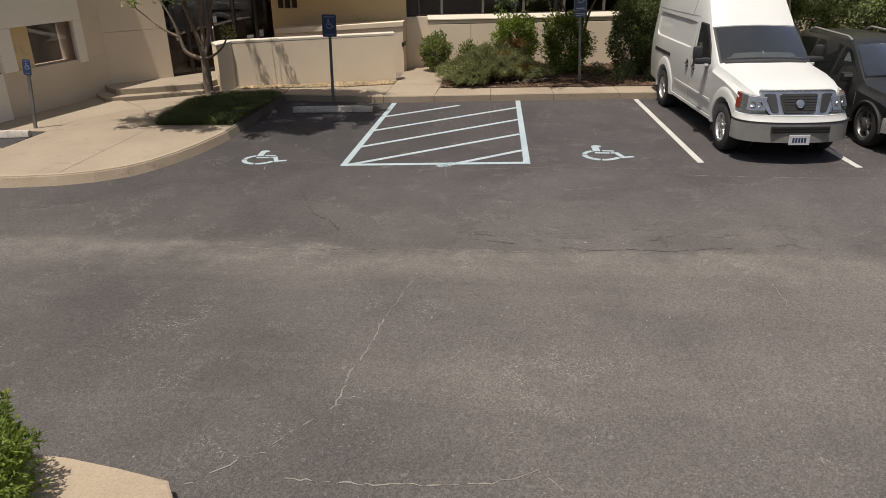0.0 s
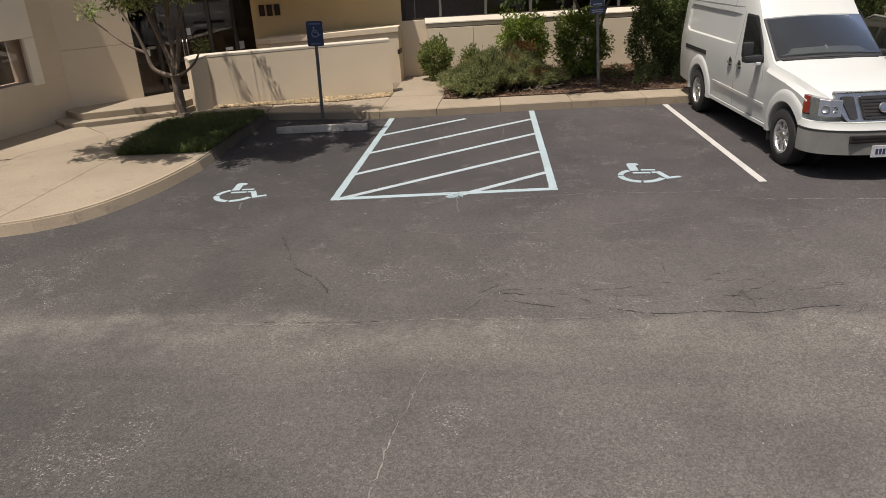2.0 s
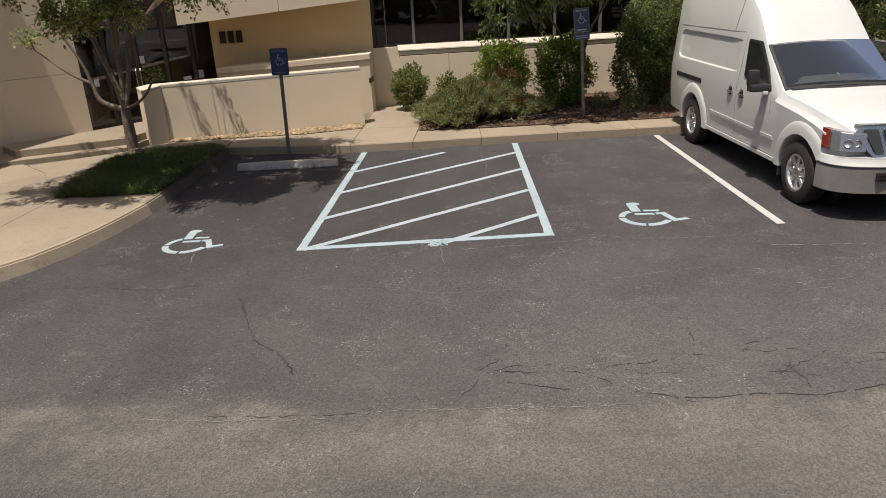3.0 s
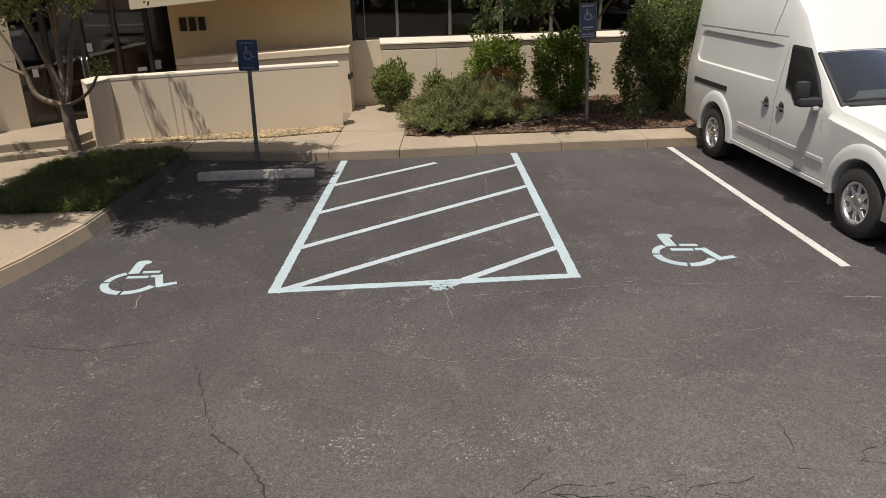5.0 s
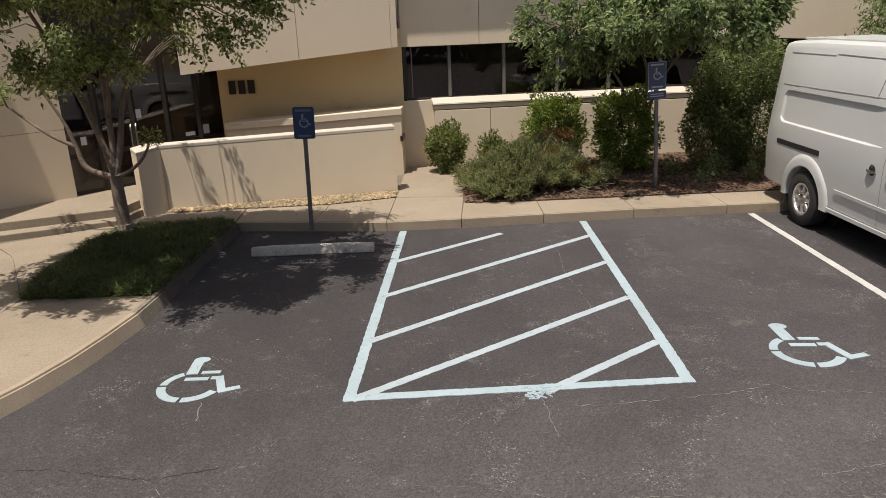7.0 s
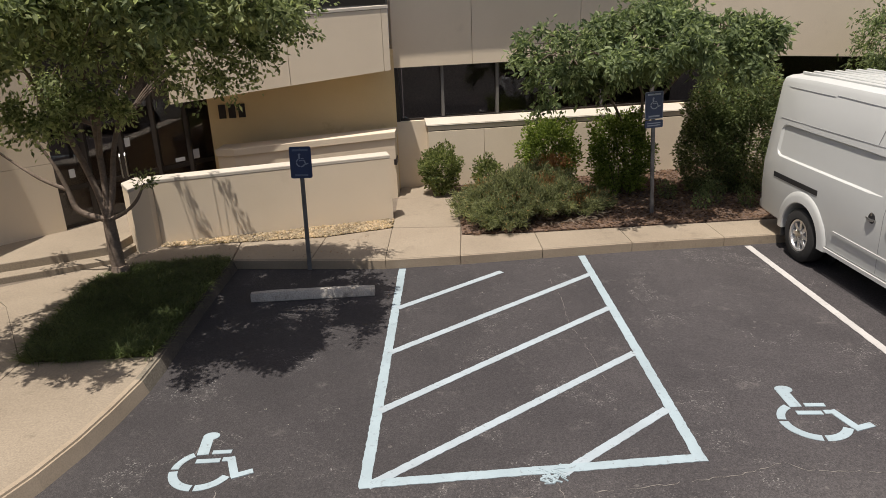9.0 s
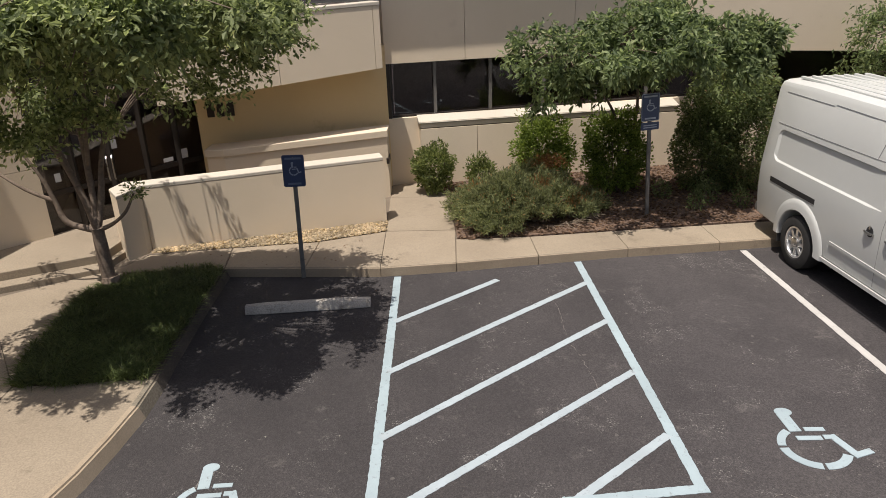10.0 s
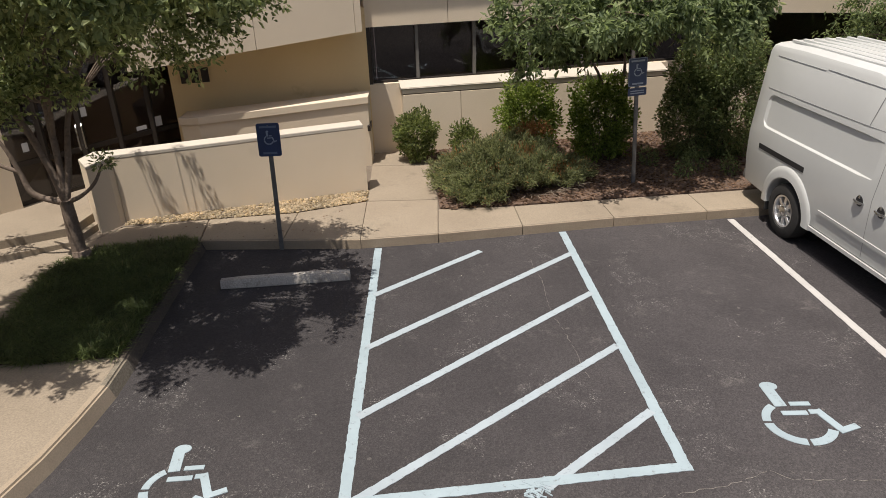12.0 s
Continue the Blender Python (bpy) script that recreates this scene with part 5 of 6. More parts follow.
for sg in (-1, 1):
    # cab side window: a black panel makes the seal rim and imitates the dim cab
    outer = [(-1.86, 1.845), (-1.46, 1.835), (-1.12, 1.50), (-0.90, 1.235), (-1.50, 1.215), (-1.60, 1.30), (-1.76, 1.34)]
    inner = [(-1.825, 1.815), (-1.475, 1.805), (-1.15, 1.49), (-0.95, 1.262), (-1.49, 1.245), (-1.585, 1.33), (-1.735, 1.37)]
    part("window_seal_backing", side_panel(VS, rounded_path(outer, 0.04), 0.006, 0.006, sg), TRIM, van)
    part("side_window", side_panel(VS, rounded_path(inner, 0.035), 0.014, 0.004, sg), CAR_GLASS, van)
    for p, q in (((-4.60, 1.90), (-2.0, 1.925)), ((-4.56, 2.35), (-3.42, 2.355)), ((-3.38, 2.375), (-2.24, 2.36)), ((-2.24, 2.36), (-2.36, 1.93))):
        part("roof_seam", side_line(VS, p, q, 0.009, 0.001, 0.003, sg), SEAM, van)
    for p, q in (((-1.93, 0.46), (-1.93, 1.88)), ((-0.84, 0.98), (-0.86, 1.20)), ((-3.00, 0.44), (-0.62, 0.44))):
        part("panel_gap", side_line(VS, p, q, 0.006, 0.001, 0.003, sg), SEAM, van)
    part("slide_rail", side_line(VS, (-4.47, 1.085), (-3.30, 1.085), 0.072, -0.002, 0.008, sg), TRIM, van, "black sliding door rail")
    part("body_crease", side_line(VS, (-2.85, 0.675), (-0.72, 0.665), 0.045, -0.012, 0.020, sg), VAN_WHITE, van, smooth=True)
    part("rocker", side_line(VS, (-3.02, 0.395), (-0.60, 0.395), 0.05, -0.008, 0.026, sg), VAN_WHITE, van, smooth=True)
    for xh in (-2.13, -1.75):
        hz = 1.095
        b = bmesh.new()
        yy = sg * (side_y(VS, xh, hz) + 0.003)
        lathe(b, [(0.066, 0), (0.060, sg * 0.005)], 18)
        bmesh.ops.translate(b, verts=b.verts, vec=(xh, yy, hz))
        hd = part("door_handle", b, TRIM, van, "dark round recess with chrome pull")
        b = bmesh.new()
        tube(b, [(xh - 0.085, yy + sg * 0.008, hz - 0.012), (xh, yy + sg * 0.018, hz - 0.022), (xh + 0.085, yy + sg * 0.008, hz - 0.012)], [0.014, 0.018, 0.014], 8)
        part("pull", b, CHROME, hd, smooth=True)
        b = bmesh.new()
        box(b, xh - 0.012, xh + 0.012, *sorted((yy, yy + sg * 0.014)), hz + 0.03, hz + 0.075, 0.004)
        part("lock", b, CHROME, hd)
    # door mirror: a tall rear-facing housing on a low flat arm
    b = bmesh.new()
    box(b, -1.10, -0.99, *sorted((sg * 0.94, sg * 1.09)), 1.30, 1.52, 0.04)
    mr = part("mirror", b, TRIM, van, "black door mirror", smooth=True)
    b = bmesh.new()
    box(b, -1.09, -0.93, *sorted((sg * 0.80, sg * 1.08)), 1.235, 1.335, 0.035)
    part("mirror_arm", b, TRIM, mr, smooth=True)
    b = bmesh.new()
    box(b, -1.106, -1.100, *sorted((sg * 0.96, sg * 1.07)), 1.35, 1.49, 0.004)
    part("mirror_glass", b, CHROME, mr)
    # small white block stands in for the sunlit spot on the arm
    b = bmesh.new()
    box(b, -0.955, -0.915, *sorted((sg * 0.85, sg * 0.92)), 1.20, 1.245, 0.012)
    part("mirror_sunlit_spot", b, PLATE, mr)
    # headlamp wrapped round the corner, red outer lens
    def back(bm_):
        for v in bm_.verts:
            v.co.x -= (v.co.z - 0.80) * 0.35
            v.co.y -= sg * (v.co.z - 0.80) * 0.18
        return bm_
    b = bmesh.new()
    prism(b, [(0.785, sg * 0.50), (0.755, sg * 0.64), (0.685, sg * 0.74), (0.575, sg * 0.80), (0.47, sg * 0.828), (0.47, sg * 0.70), (0.66, sg * 0.48)], 0.80, lambda x, y: 1.0 + (0.7 - x) * 0.10, 0.010)
    hl = part("headlamp", back(b), LAMP_CLEAR, van, "clear headlamp lens")
    b = bmesh.new()
    prism(b, [(0.575, sg * 0.806), (0.52, sg * 0.822), (0.465, sg * 0.834), (0.47, sg * 0.78), (0.55, sg * 0.76)], 0.815, lambda x, y: 1.0 + (0.7 - x) * 0.10, 0.004)
    part("turn_lens", back(b), AMBER, hl, "red turn lens")
    b = bmesh.new()
    prism(b, [(0.60, sg * 0.800), (0.578, sg * 0.808), (0.57, sg * 0.78)], 0.82, lambda x, y: 0.99, 0.002)
    part("lens_rib", back(b), CHROME, hl)
    for xx, yy, rr in ((0.735, 0.665, 0.050), (0.755, 0.57, 0.042)):
        b = bmesh.new()
        lathe(b, [(rr, 0.0), (rr * 0.85, 0.012), (0.02, 0.002)], 18, "Z")
        bmesh.ops.transform(b, matrix=Matrix.Translation((xx - 0.02, sg * yy, 0.885)) @ pose(0, 0, 0, 0, 0, sg * 40) @ pose(0, 0, 0, 0, 75, 0), verts=b.verts)
        part("reflector", b, CHROME, hl, smooth=True)
    # wiper
    b = tube(bmesh.new(), [(-0.70, sg * 0.28 - 0.05, 1.325), (-0.735, sg * 0.28 + 0.12, 1.352), (-0.80, sg * 0.28 + 0.34, 1.375)], 0.009, 6)
    part("wiper", b, TRIM, van)
# windscreen: black panel under tinted glass, seal rim and painted dark cab in one
part("windscreen_seal_backing", windscreen(VS, -0.70, 1.285, 0.735, -1.385, 1.790, 0.695, -0.006, 0.016), TRIM, van, smooth=True)
part("dashboard", windscreen(VS, -0.765, 1.333, 0.66, -0.86, 1.404, 0.60, 0.013, 0.003), GREY_TRIM, van, "pale dashboard edge behind the glass", smooth=True)
part("windscreen", windscreen(VS, -0.735, 1.312, 0.712, -1.365, 1.774, 0.672, 0.023, 0.004), CAR_GLASS, van, smooth=True)
part("paper_label", windscreen(VS, -0.82, 1.373, 0.035, -0.88, 1.417, 0.035, 0.017, 0.002), PLATE, van, "small white paper label")
b = bmesh.new()
prism(b, [(-0.75, -0.70), (-0.655, -0.66), (-0.625, 0.0), (-0.655, 0.66), (-0.75, 0.70)], 1.255, lambda x, y: 1.318 - (x + 0.7) * 0.25, 0.006)
part("cowl", b, TRIM, van)
# front bumper, grille, plate
BUMP = [(0.455 + 0.50 * math.cos(k) ** 0.74, -0.858 * math.sin(k) ** 0.86) for k in (math.pi / 2 * i / 14 for i in range(14))] + [(0.455, -0.858)]
part("bumper", front_shape(BUMP + [(0.43, -0.79), (0.60, -0.60), (0.65, 0.0)], 0.345, 0.635, None, 0.02), GREY_TRIM, van, "grey front bumper", smooth=True)
lip = part("bumper_lip", front_shape([(x - 0.02, y * 0.985) for x, y in BUMP] + [(0.45, -0.78), (0.62, -0.60), (0.65, 0.0)], 0.645, 0.735, None, 0.014), VAN_WHITE, van, smooth=True).data
for v in lip.vertices:
    if v.co.z > 0.70:
        v.co.x -= 0.05
        v.co.y *= 0.98
part("bumper_seam", front_shape([(x + 0.004, y * 1.004) for x, y in BUMP] + [(0.43, -0.79), (0.60, -0.60), (0.65, 0.0)], 0.634, 0.648, None, 0.002), TRIM, van)
b = bmesh.new()
box(b, 0.92, 0.960, -0.43, 0.43, 0.495, 0.595, 0.012)
part("lower_intake", b, TRIM, van)
for zz in (0.525, 0.565):
    b = bmesh.new()
    box(b, 0.958, 0.965, -0.42, 0.42, zz - 0.008, zz + 0.008)
    part("intake_bar", b, FRAME_DARK, van)


def slope_back(bm_):
    for v in bm_.verts:
        v.co.x -= (v.co.z - 0.72) * 0.42
    return bm_


def grille_plate(pts, x0, x1):
    """A flat piece of the grille through (y, z) corners, bowed to the front."""
    b_ = bmesh.new()
    loop = rounded_path(pts, 0.004 if max(z for y, z in pts) - min(z for y, z in pts) < 0.05 else 0.02, 3)
    ff = [b_.verts.new((x1 - 0.16 * y * y, y, z)) for y, z in loop]
    bb = [b_.verts.new((x0 - 0.16 * y * y, y, z)) for y, z in loop]
    b_.faces.new(ff)
    b_.faces.new(bb[::-1])
    for k in range(len(loop)):
        b_.faces.new((ff[k], bb[k], bb[(k + 1) % len(loop)], ff[(k + 1) % len(loop)]))
    bmesh.ops.recalc_face_normals(b_, faces=b_.faces)
    return slope_back(b_)


gr = part("grille", grille_plate([(-0.40, 0.715), (0.40, 0.715), (0.475, 0.80), (0.565, 1.04), (0.53, 1.075), (-0.53, 1.075), (-0.565, 1.04), (-0.475, 0.80)], 0.72, 0.855), CHROME, van, "chrome grille surround with black mesh")
MESHES = [[(-0.225, 0.770), (0.225, 0.770), (0.27, 1.03), (-0.27, 1.03)]]
for sg in (-1, 1):
    MESHES.append([(sg * 0.305, 0.775), (sg * 0.395, 0.775), (sg * 0.50, 1.03), (sg * 0.345, 1.03)][::sg])
for pts in MESHES:
    part("mesh_panel", grille_plate(pts, 0.80, 0.860), TRIM, gr, "black mesh panel")
for k in range(6):
    z0 = 0.805 + k * 0.038
    w = 0.220 + (z0 - 0.785) * 0.19
    part("grille_slat", grille_plate([(-w, z0), (w, z0), (w, z0 + 0.011), (-w, z0 + 0.011)], 0.85, 0.866), FRAME_DARK, gr)
b = bmesh.new()
lathe(b, [(0.064, 0), (0.054, 0.012), (0.03, 0.014)], 24, "Z")
bmesh.ops.transform(b, matrix=Matrix.Translation((0.80, 0, 0.90)) @ pose(0, 0, 0, 0, 67, 0), verts=b.verts)
part("badge", b, CHROME, gr, "plain round chrome badge", smooth=True)
b = bmesh.new()
box(b, 0.955, 0.966, -0.155, 0.155, 0.315, 0.465, 0.004)
lp = part("number_plate", b, PLATE, van, "white plate with dark bars")
for k in range(5):
    b = bmesh.new()
    y0 = -0.105 + k * 0.043
    box(b, 0.965, 0.9685, y0, y0 + 0.031, 0.355, 0.425)
    part("bar", b, INK, lp)
for y0 in (-0.48, -0.32, -0.16, 0.0, 0.16, 0.32, 0.48):
    b = bmesh.new()
    box(b, -4.62, -2.55, y0 - 0.025, y0 + 0.025, 2.52, 2.554, 0.006)
    part("roof_rib", b, VAN_WHITE, van)
b = bmesh.new()
box(b, -4.93, -4.80, -0.77, 0.77, 0.44, 0.58, 0.03)
part("rear_bumper", b, GREY_TRIM, van, smooth=True)

# black sport utility car beside it
suv = thing("car", "black sport utility car with low roof rails", "car", (9.06, 1.60, 0.0), VT - 1)
suv.scale = (1.0, 0.86, 0.85)
SS = [(-3.55, 0.80, 0.86, 0.66, 0.45, 1.05, 1.70), (-3.35, 0.86, 0.91, 0.70, 0.42, 1.05, 1.78), (-1.9, 0.88, 0.92, 0.71, 0.40, 1.03, 1.82), (-1.25, 0.88, 0.92, 0.69, 0.40, 1.02, 1.76),
      (-0.50, 0.88, 0.92, 0.82, 0.40, 0.99, 1.20), (-0.35, 0.88, 0.92, 0.84, 0.40, 0.97, 1.13), (0.3, 0.87, 0.91, 0.84, 0.40, 0.90, 1.08), (0.62, 0.84, 0.87, 0.80, 0.42, 0.82, 1.03), (0.82, 0.74, 0.78, 0.70, 0.46, 0.70, 0.92)]
sb = mesh_from("body", loft(SS), SUV_BLACK)
sb = cut(sb, [cyl_mesh(0, 0.37, 0.45, 0.5, 1.2), cyl_mesh(0, 0.37, 0.45, -1.2, -0.5), cyl_mesh(-2.65, 0.37, 0.45, 0.5, 1.2), cyl_mesh(-2.65, 0.37, 0.45, -1.2, -0.5)])
for f in sb.polygons:
    f.use_smooth = True
sb.set_sharp_from_angle(angle=radians(32))
so = new("body", sb)
so.parent = suv
for x in (0, -2.65):
    for sg in (1, -1):
        wh = road_wheel(suv, x, sg * 0.80, 0.36, 0.24, sg, 5, 0.235, DARK_ALLOY)
        wh.matrix_basis = pose(x, sg * 0.80, 0.36 / 0.85) @ Matrix.Diagonal((1, 1, 1 / 0.85, 1))
        b = bmesh.new()
        pts = [(x + 0.47 * math.cos(k), sg * 0.91, 0.37 + 0.47 * math.sin(k)) for k in (math.pi * i / 14 for i in range(15))]
        tube(b, pts, 0.035, 6)
        part("arch_flare", b, TRIM, suv, smooth=True)
for sg in (1, -1):
    for pts in ([(-1.42, 1.66), (-1.18, 1.64), (-0.60, 1.14), (-1.42, 1.10)], [(-2.45, 1.70), (-1.52, 1.68), (-1.52, 1.10), (-2.45, 1.10)], [(-3.2, 1.66), (-2.55, 1.70), (-2.55, 1.10), (-3.2, 1.12)]):
        part("side_window", side_panel(SS, pts, 0.002, 0.006, sg), CAR_GLASS, suv)
    for p, q in (((-1.47, 0.50), (-1.47, 1.10)), ((-0.45, 0.60), (-0.45, 1.0)), ((-2.35, 0.60), (-2.35, 1.10))):
        part("panel_gap", side_line(SS, p, q, 0.008, -0.001, 0.0025, sg), SEAM, suv)
    b = bmesh.new()
    tube(b, [(-1.40, sg * 0.62, 1.79), (-1.55, sg * 0.62, 1.85), (-2.9, sg * 0.62, 1.88), (-3.1, sg * 0.62, 1.80)], 0.024, 8)
    part("roof_rail", b, GREY_TRIM, suv, "grey tubular roof rail", smooth=True)
    b = bmesh.new()
    y0, y1 = sorted((sg * 0.92, sg * 1.12))
    box(b, -0.78, -0.62, y0, y1, 1.10, 1.28, 0.04)
    mr = part("mirror", b, SUV_BLACK, suv, smooth=True)
    b = bmesh.new()
    box(b, -0.625, -0.615, y0 + 0.02, y1 - 0.02, 1.20, 1.26, 0.004)
    part("mirror_trim", b, CHROME, mr)
    b = bmesh.new()
    prism(b, [(0.86, sg * 0.46), (0.79, sg * 0.72), (0.60, sg * 0.86), (0.45, sg * 0.885), (0.60, sg * 0.50)], 0.78, 0.97, 0.015)
    part("headlamp", b, LAMP_CLEAR, suv, "clear headlamp lens")
part("windscreen", windscreen(SS, -0.52, 1.22, 0.76, -1.20, 1.72, 0.62, 0.010, 0.004), CAR_GLASS, suv, smooth=True)
part("bumper", front_shape([(0.93, 0.0), (0.91, -0.45), (0.80, -0.78), (0.50, -0.915), (0.48, -0.8), (0.6, 0.0)], 0.40, 0.68, None, 0.03), GREY_TRIM, suv, "grey front bumper", smooth=True)
b = bmesh.new()
box(b, 0.80, 0.90, -0.44, 0.44, 0.72, 0.95, 0.02)
sg_ = part("grille", b, TRIM, suv)
for yy in (-0.22, 0.0, 0.22):
    b = bmesh.new()
    box(b, 0.89, 0.91, yy - 0.03, yy + 0.03, 0.73, 0.94, 0.008)
    part("grille_bar", b, GREY_TRIM, sg_)

# ---- planting ----
def limb(parent, pts, r0, r1, name="limb", sides=9):
    """A bent tapering limb with small swellings, through the points."""
    line = []
    for i in range(len(pts) - 1):
        p0, p1 = Vector(pts[max(i - 1, 0)]), Vector(pts[i])
        p2, p3 = Vector(pts[i + 1]), Vector(pts[min(i + 2, len(pts) - 1)])
        for k in range(5):
            f = k / 5
            line.append(0.5 * ((2 * p1) + (p2 - p0) * f + (2 * p0 - 5 * p1 + 4 * p2 - p3) * f * f + (3 * p1 - p0 - 3 * p2 + p3) * f ** 3))
    line.append(Vector(pts[-1]))
    n = len(line)
    rad = [r0 + (r1 - r0) * (i / (n - 1)) + 0.006 * noise.noise(line[i] * 5) * (r0 / 0.06) for i in range(n)]
    return part(name, tube(bmesh.new(), line, rad, sides), BARK, parent, smooth=True, sharp=80)


def crown(parent, rng, hubs, feet, per_hub, spread, length, width, material, seed, droop=0.35, twig=True):
    """Leaf sprays round each hub and thin twigs that tie the hubs to the limbs."""
    at, aim = [], []
    tb = bmesh.new()
    feet = [Vector(f) for f in feet]
    for h in hubs:
        hv = Vector(h)
        ft = min(feet, key=lambda f: (f - hv).length)
        if twig:
            mid = (ft + hv) / 2 + Vector((rng.uniform(-0.1, 0.1), rng.uniform(-0.1, 0.1), 0.12))
            tube(tb, [ft, mid, hv], [0.014, 0.010, 0.005], 5)
        out = (hv - ft).normalized() if (hv - ft).length > 0.05 else Vector((0, 0, 1))
        k = int(per_hub * rng.uniform(0.6, 1.4))
        nsp = 7
        for s in range(nsp):
            d = np.array(out) * 0.8 + rng.normal(size=3) * np.array([0.8, 0.8, 0.5])
            d /= np.linalg.norm(d)
            ln = spread * rng.uniform(0.5, 1.3)
            m = max(4, k // nsp)
            u = rng.random(m) ** 0.7
            p = np.array(h)[None] + d[None] * (u * ln)[:, None] + rng.normal(size=(m, 3)) * spread * 0.16
            p[:, 2] -= droop * (u * ln) ** 2
            at.append(p)
            a = d[None] * 0.7 + rng.normal(size=(m, 3)) * 0.75
            a[:, 2] -= droop * 0.8
            aim.append(a)
    if twig:
        part("twig_growth", tb, BARK, parent, kind="stuff")
    return leaves("crown", parent, np.concatenate(at), np.concatenate(aim), length, width, material, seed)


def hub_cloud(rng, n, centre, radii, low=-1.0, inner=0.35):
    out = []
    while len(out) < n:
        d = rng.normal(size=3)
        d /= np.linalg.norm(d)
        k = 1 + 0.28 * noise.noise(Vector(d * 1.9) + Vector((4.0, 1.0, 2.0)))
        p = d * (inner + (1 - inner) * rng.random() ** 0.5) * k
        if p[2] < low:
            continue
        out.append(tuple(np.array(centre) + p * np.array(radii)))
    return out


# crape myrtle in the lilyturf bed
rng = np.random.default_rng(11)
tree = thing("tree", "multi-stemmed myrtle tree with spreading dark green crown", "tree", (-0.16, 0.14, 0))
B = (-3.98, 4.40)
limb(tree, [(B[0] + 0.02, B[1], 0.12), (B[0] - 0.01, B[1] + 0.01, 0.30), (B[0] - 0.02, B[1] + 0.02, 0.66), (B[0] - 0.02, B[1] + 0.02, 1.02)], 0.105, 0.085, "trunk", 14)
b = bmesh.new()
lathe(b, [(0.19, 0.14), (0.135, 0.20), (0.108, 0.30)], 14, "Z")
bmesh.ops.translate(b, verts=b.verts, vec=(B[0] + 0.015, B[1], 0))
part("root_flare", b, BARK, tree, smooth=True)
FK = (B[0] - 0.02, B[1] + 0.02, 0.98)
L1 = [FK, (-4.36, 4.36, 1.14), (-4.46, 4.36, 1.45), (-4.58, 4.34, 1.85), (-4.95, 4.30, 2.6)]
L2 = [FK, (-4.10, 4.46, 1.40), (-4.30, 4.45, 2.1), (-4.5, 4.3, 3.0), (-4.7, 4.0, 4.2)]
L3 = [FK, (-3.99, 4.48, 1.45), (-3.98, 4.5, 2.3), (-3.9, 4.3, 3.3), (-3.8, 3.9, 4.6)]
L4 = [FK, (-3.90, 4.50, 1.40), (-3.78, 4.62, 2.1), (-3.45, 4.70, 2.8), (-2.9, 4.75, 3.3)]
L5 = [FK, (-3.76, 4.40, 1.08), (-3.55, 4.40, 1.25), (-3.40, 4.42, 1.50)]
L6 = [(-4.46, 4.36, 1.45), (-4.8, 4.3, 1.65), (-5.3, 4.3, 2.05)]
L7 = [(-4.20, 4.46, 1.75), (-4.3, 3.9, 2.9), (-4.1, 2.9, 3.7), (-3.9, 2.2, 4.2)]
L8 = [(-3.97, 4.5, 1.9), (-3.5, 3.9, 3.0), (-2.8, 2.9, 3.7), (-2.3, 2.3, 4.2)]
for L, r in ((L1, 0.05), (L2, 0.062), (L3, 0.058), (L4, 0.055), (L5, 0.036), (L6, 0.03), (L7, 0.032), (L8, 0.032)):
    limb(tree, L, r, 0.014)
feet = [p for L in (L1, L2, L3, L4, L6, L7, L8) for p in L[2:]]
high = hub_cloud(rng, 270, (-2.95, 3.15, 3.90), (2.15, 1.98, 0.80), -0.75, 0.05)
high += hub_cloud(rng, 75, (-2.5, 4.30, 3.80), (1.52, 0.75, 0.42), -0.9, 0.1)
high += hub_cloud(rng, 100, (-4.10, 2.55, 3.98), (1.10, 1.40, 0.55), -0.7, 0.05)
high += hub_cloud(rng, 16, (-4.35, 1.55, 4.0), (0.75, 0.65, 0.40), -0.7, 0.1)
high += hub_cloud(rng, 45, (-3.15, 2.9, 4.0), (0.5, 1.5, 0.4), -0.7, 0.05)
low_h = hub_cloud(rng, 40, (-3.6, 3.75, 3.18), (1.95, 0.90, 0.60), -0.85, 0.2)
low_h += [(-1.50, 4.4, 3.42), (-1.75, 4.5, 3.25), (-2.05, 4.5, 3.08), (-2.40, 4.5, 2.92), (-1.6, 4.2, 3.5), (-2.75, 4.5, 2.85), (-3.1, 4.6, 2.8),
          (-2.3, 4.0, 3.1), (-2.0, 3.6, 3.3), (-5.2, 3.4, 2.7)]
# the near side reaches out over the stall and the forecourt
high += hub_cloud(rng, 62, (-2.15, 1.45, 3.95), (1.15, 0.60, 0.34), -0.8, 0.1)
high += hub_cloud(rng, 56, (-3.80, 0.92, 3.95), (1.20, 0.50, 0.34), -0.8, 0.1)
high += hub_cloud(rng, 34, (-2.9, 4.35, 3.72), (1.40, 0.36, 0.36), -0.8, 0.1)
high += hub_cloud(rng, 42, (-4.55, 1.65, 3.70), (0.75, 0.65, 0.50), -0.8, 0.1)
low_h += hub_cloud(rng, 22, (-4.35, 3.7, 2.75), (0.95, 0.55, 0.42), -0.9, 0.1)


def in_light(h):
    """Hubs that leave the garden wall, the forecourt and the trunk in the sun, with gaps between the clumps."""
    x, y, z = h
    gx, gy = x - 0.16 + 0.1615 * z, y + 0.14 + 0.2417 * z
    on_wall = gy > 5.55 and x > -4.3
    forecourt = gx < -4.40 and gy > 3.35
    d = math.hypot(x + 4.0 + 0.1615 * (z - 0.3), y - 4.4 + 0.2417 * (z - 0.3))
    return not (on_wall or forecourt or d < 0.38) and noise.noise(Vector(h) * 1.5 + Vector((3.0, 7.0, 1.0))) > -0.20


high = [h for h in high if in_light(h)]
low_h = [h for h in low_h if in_light(h)]
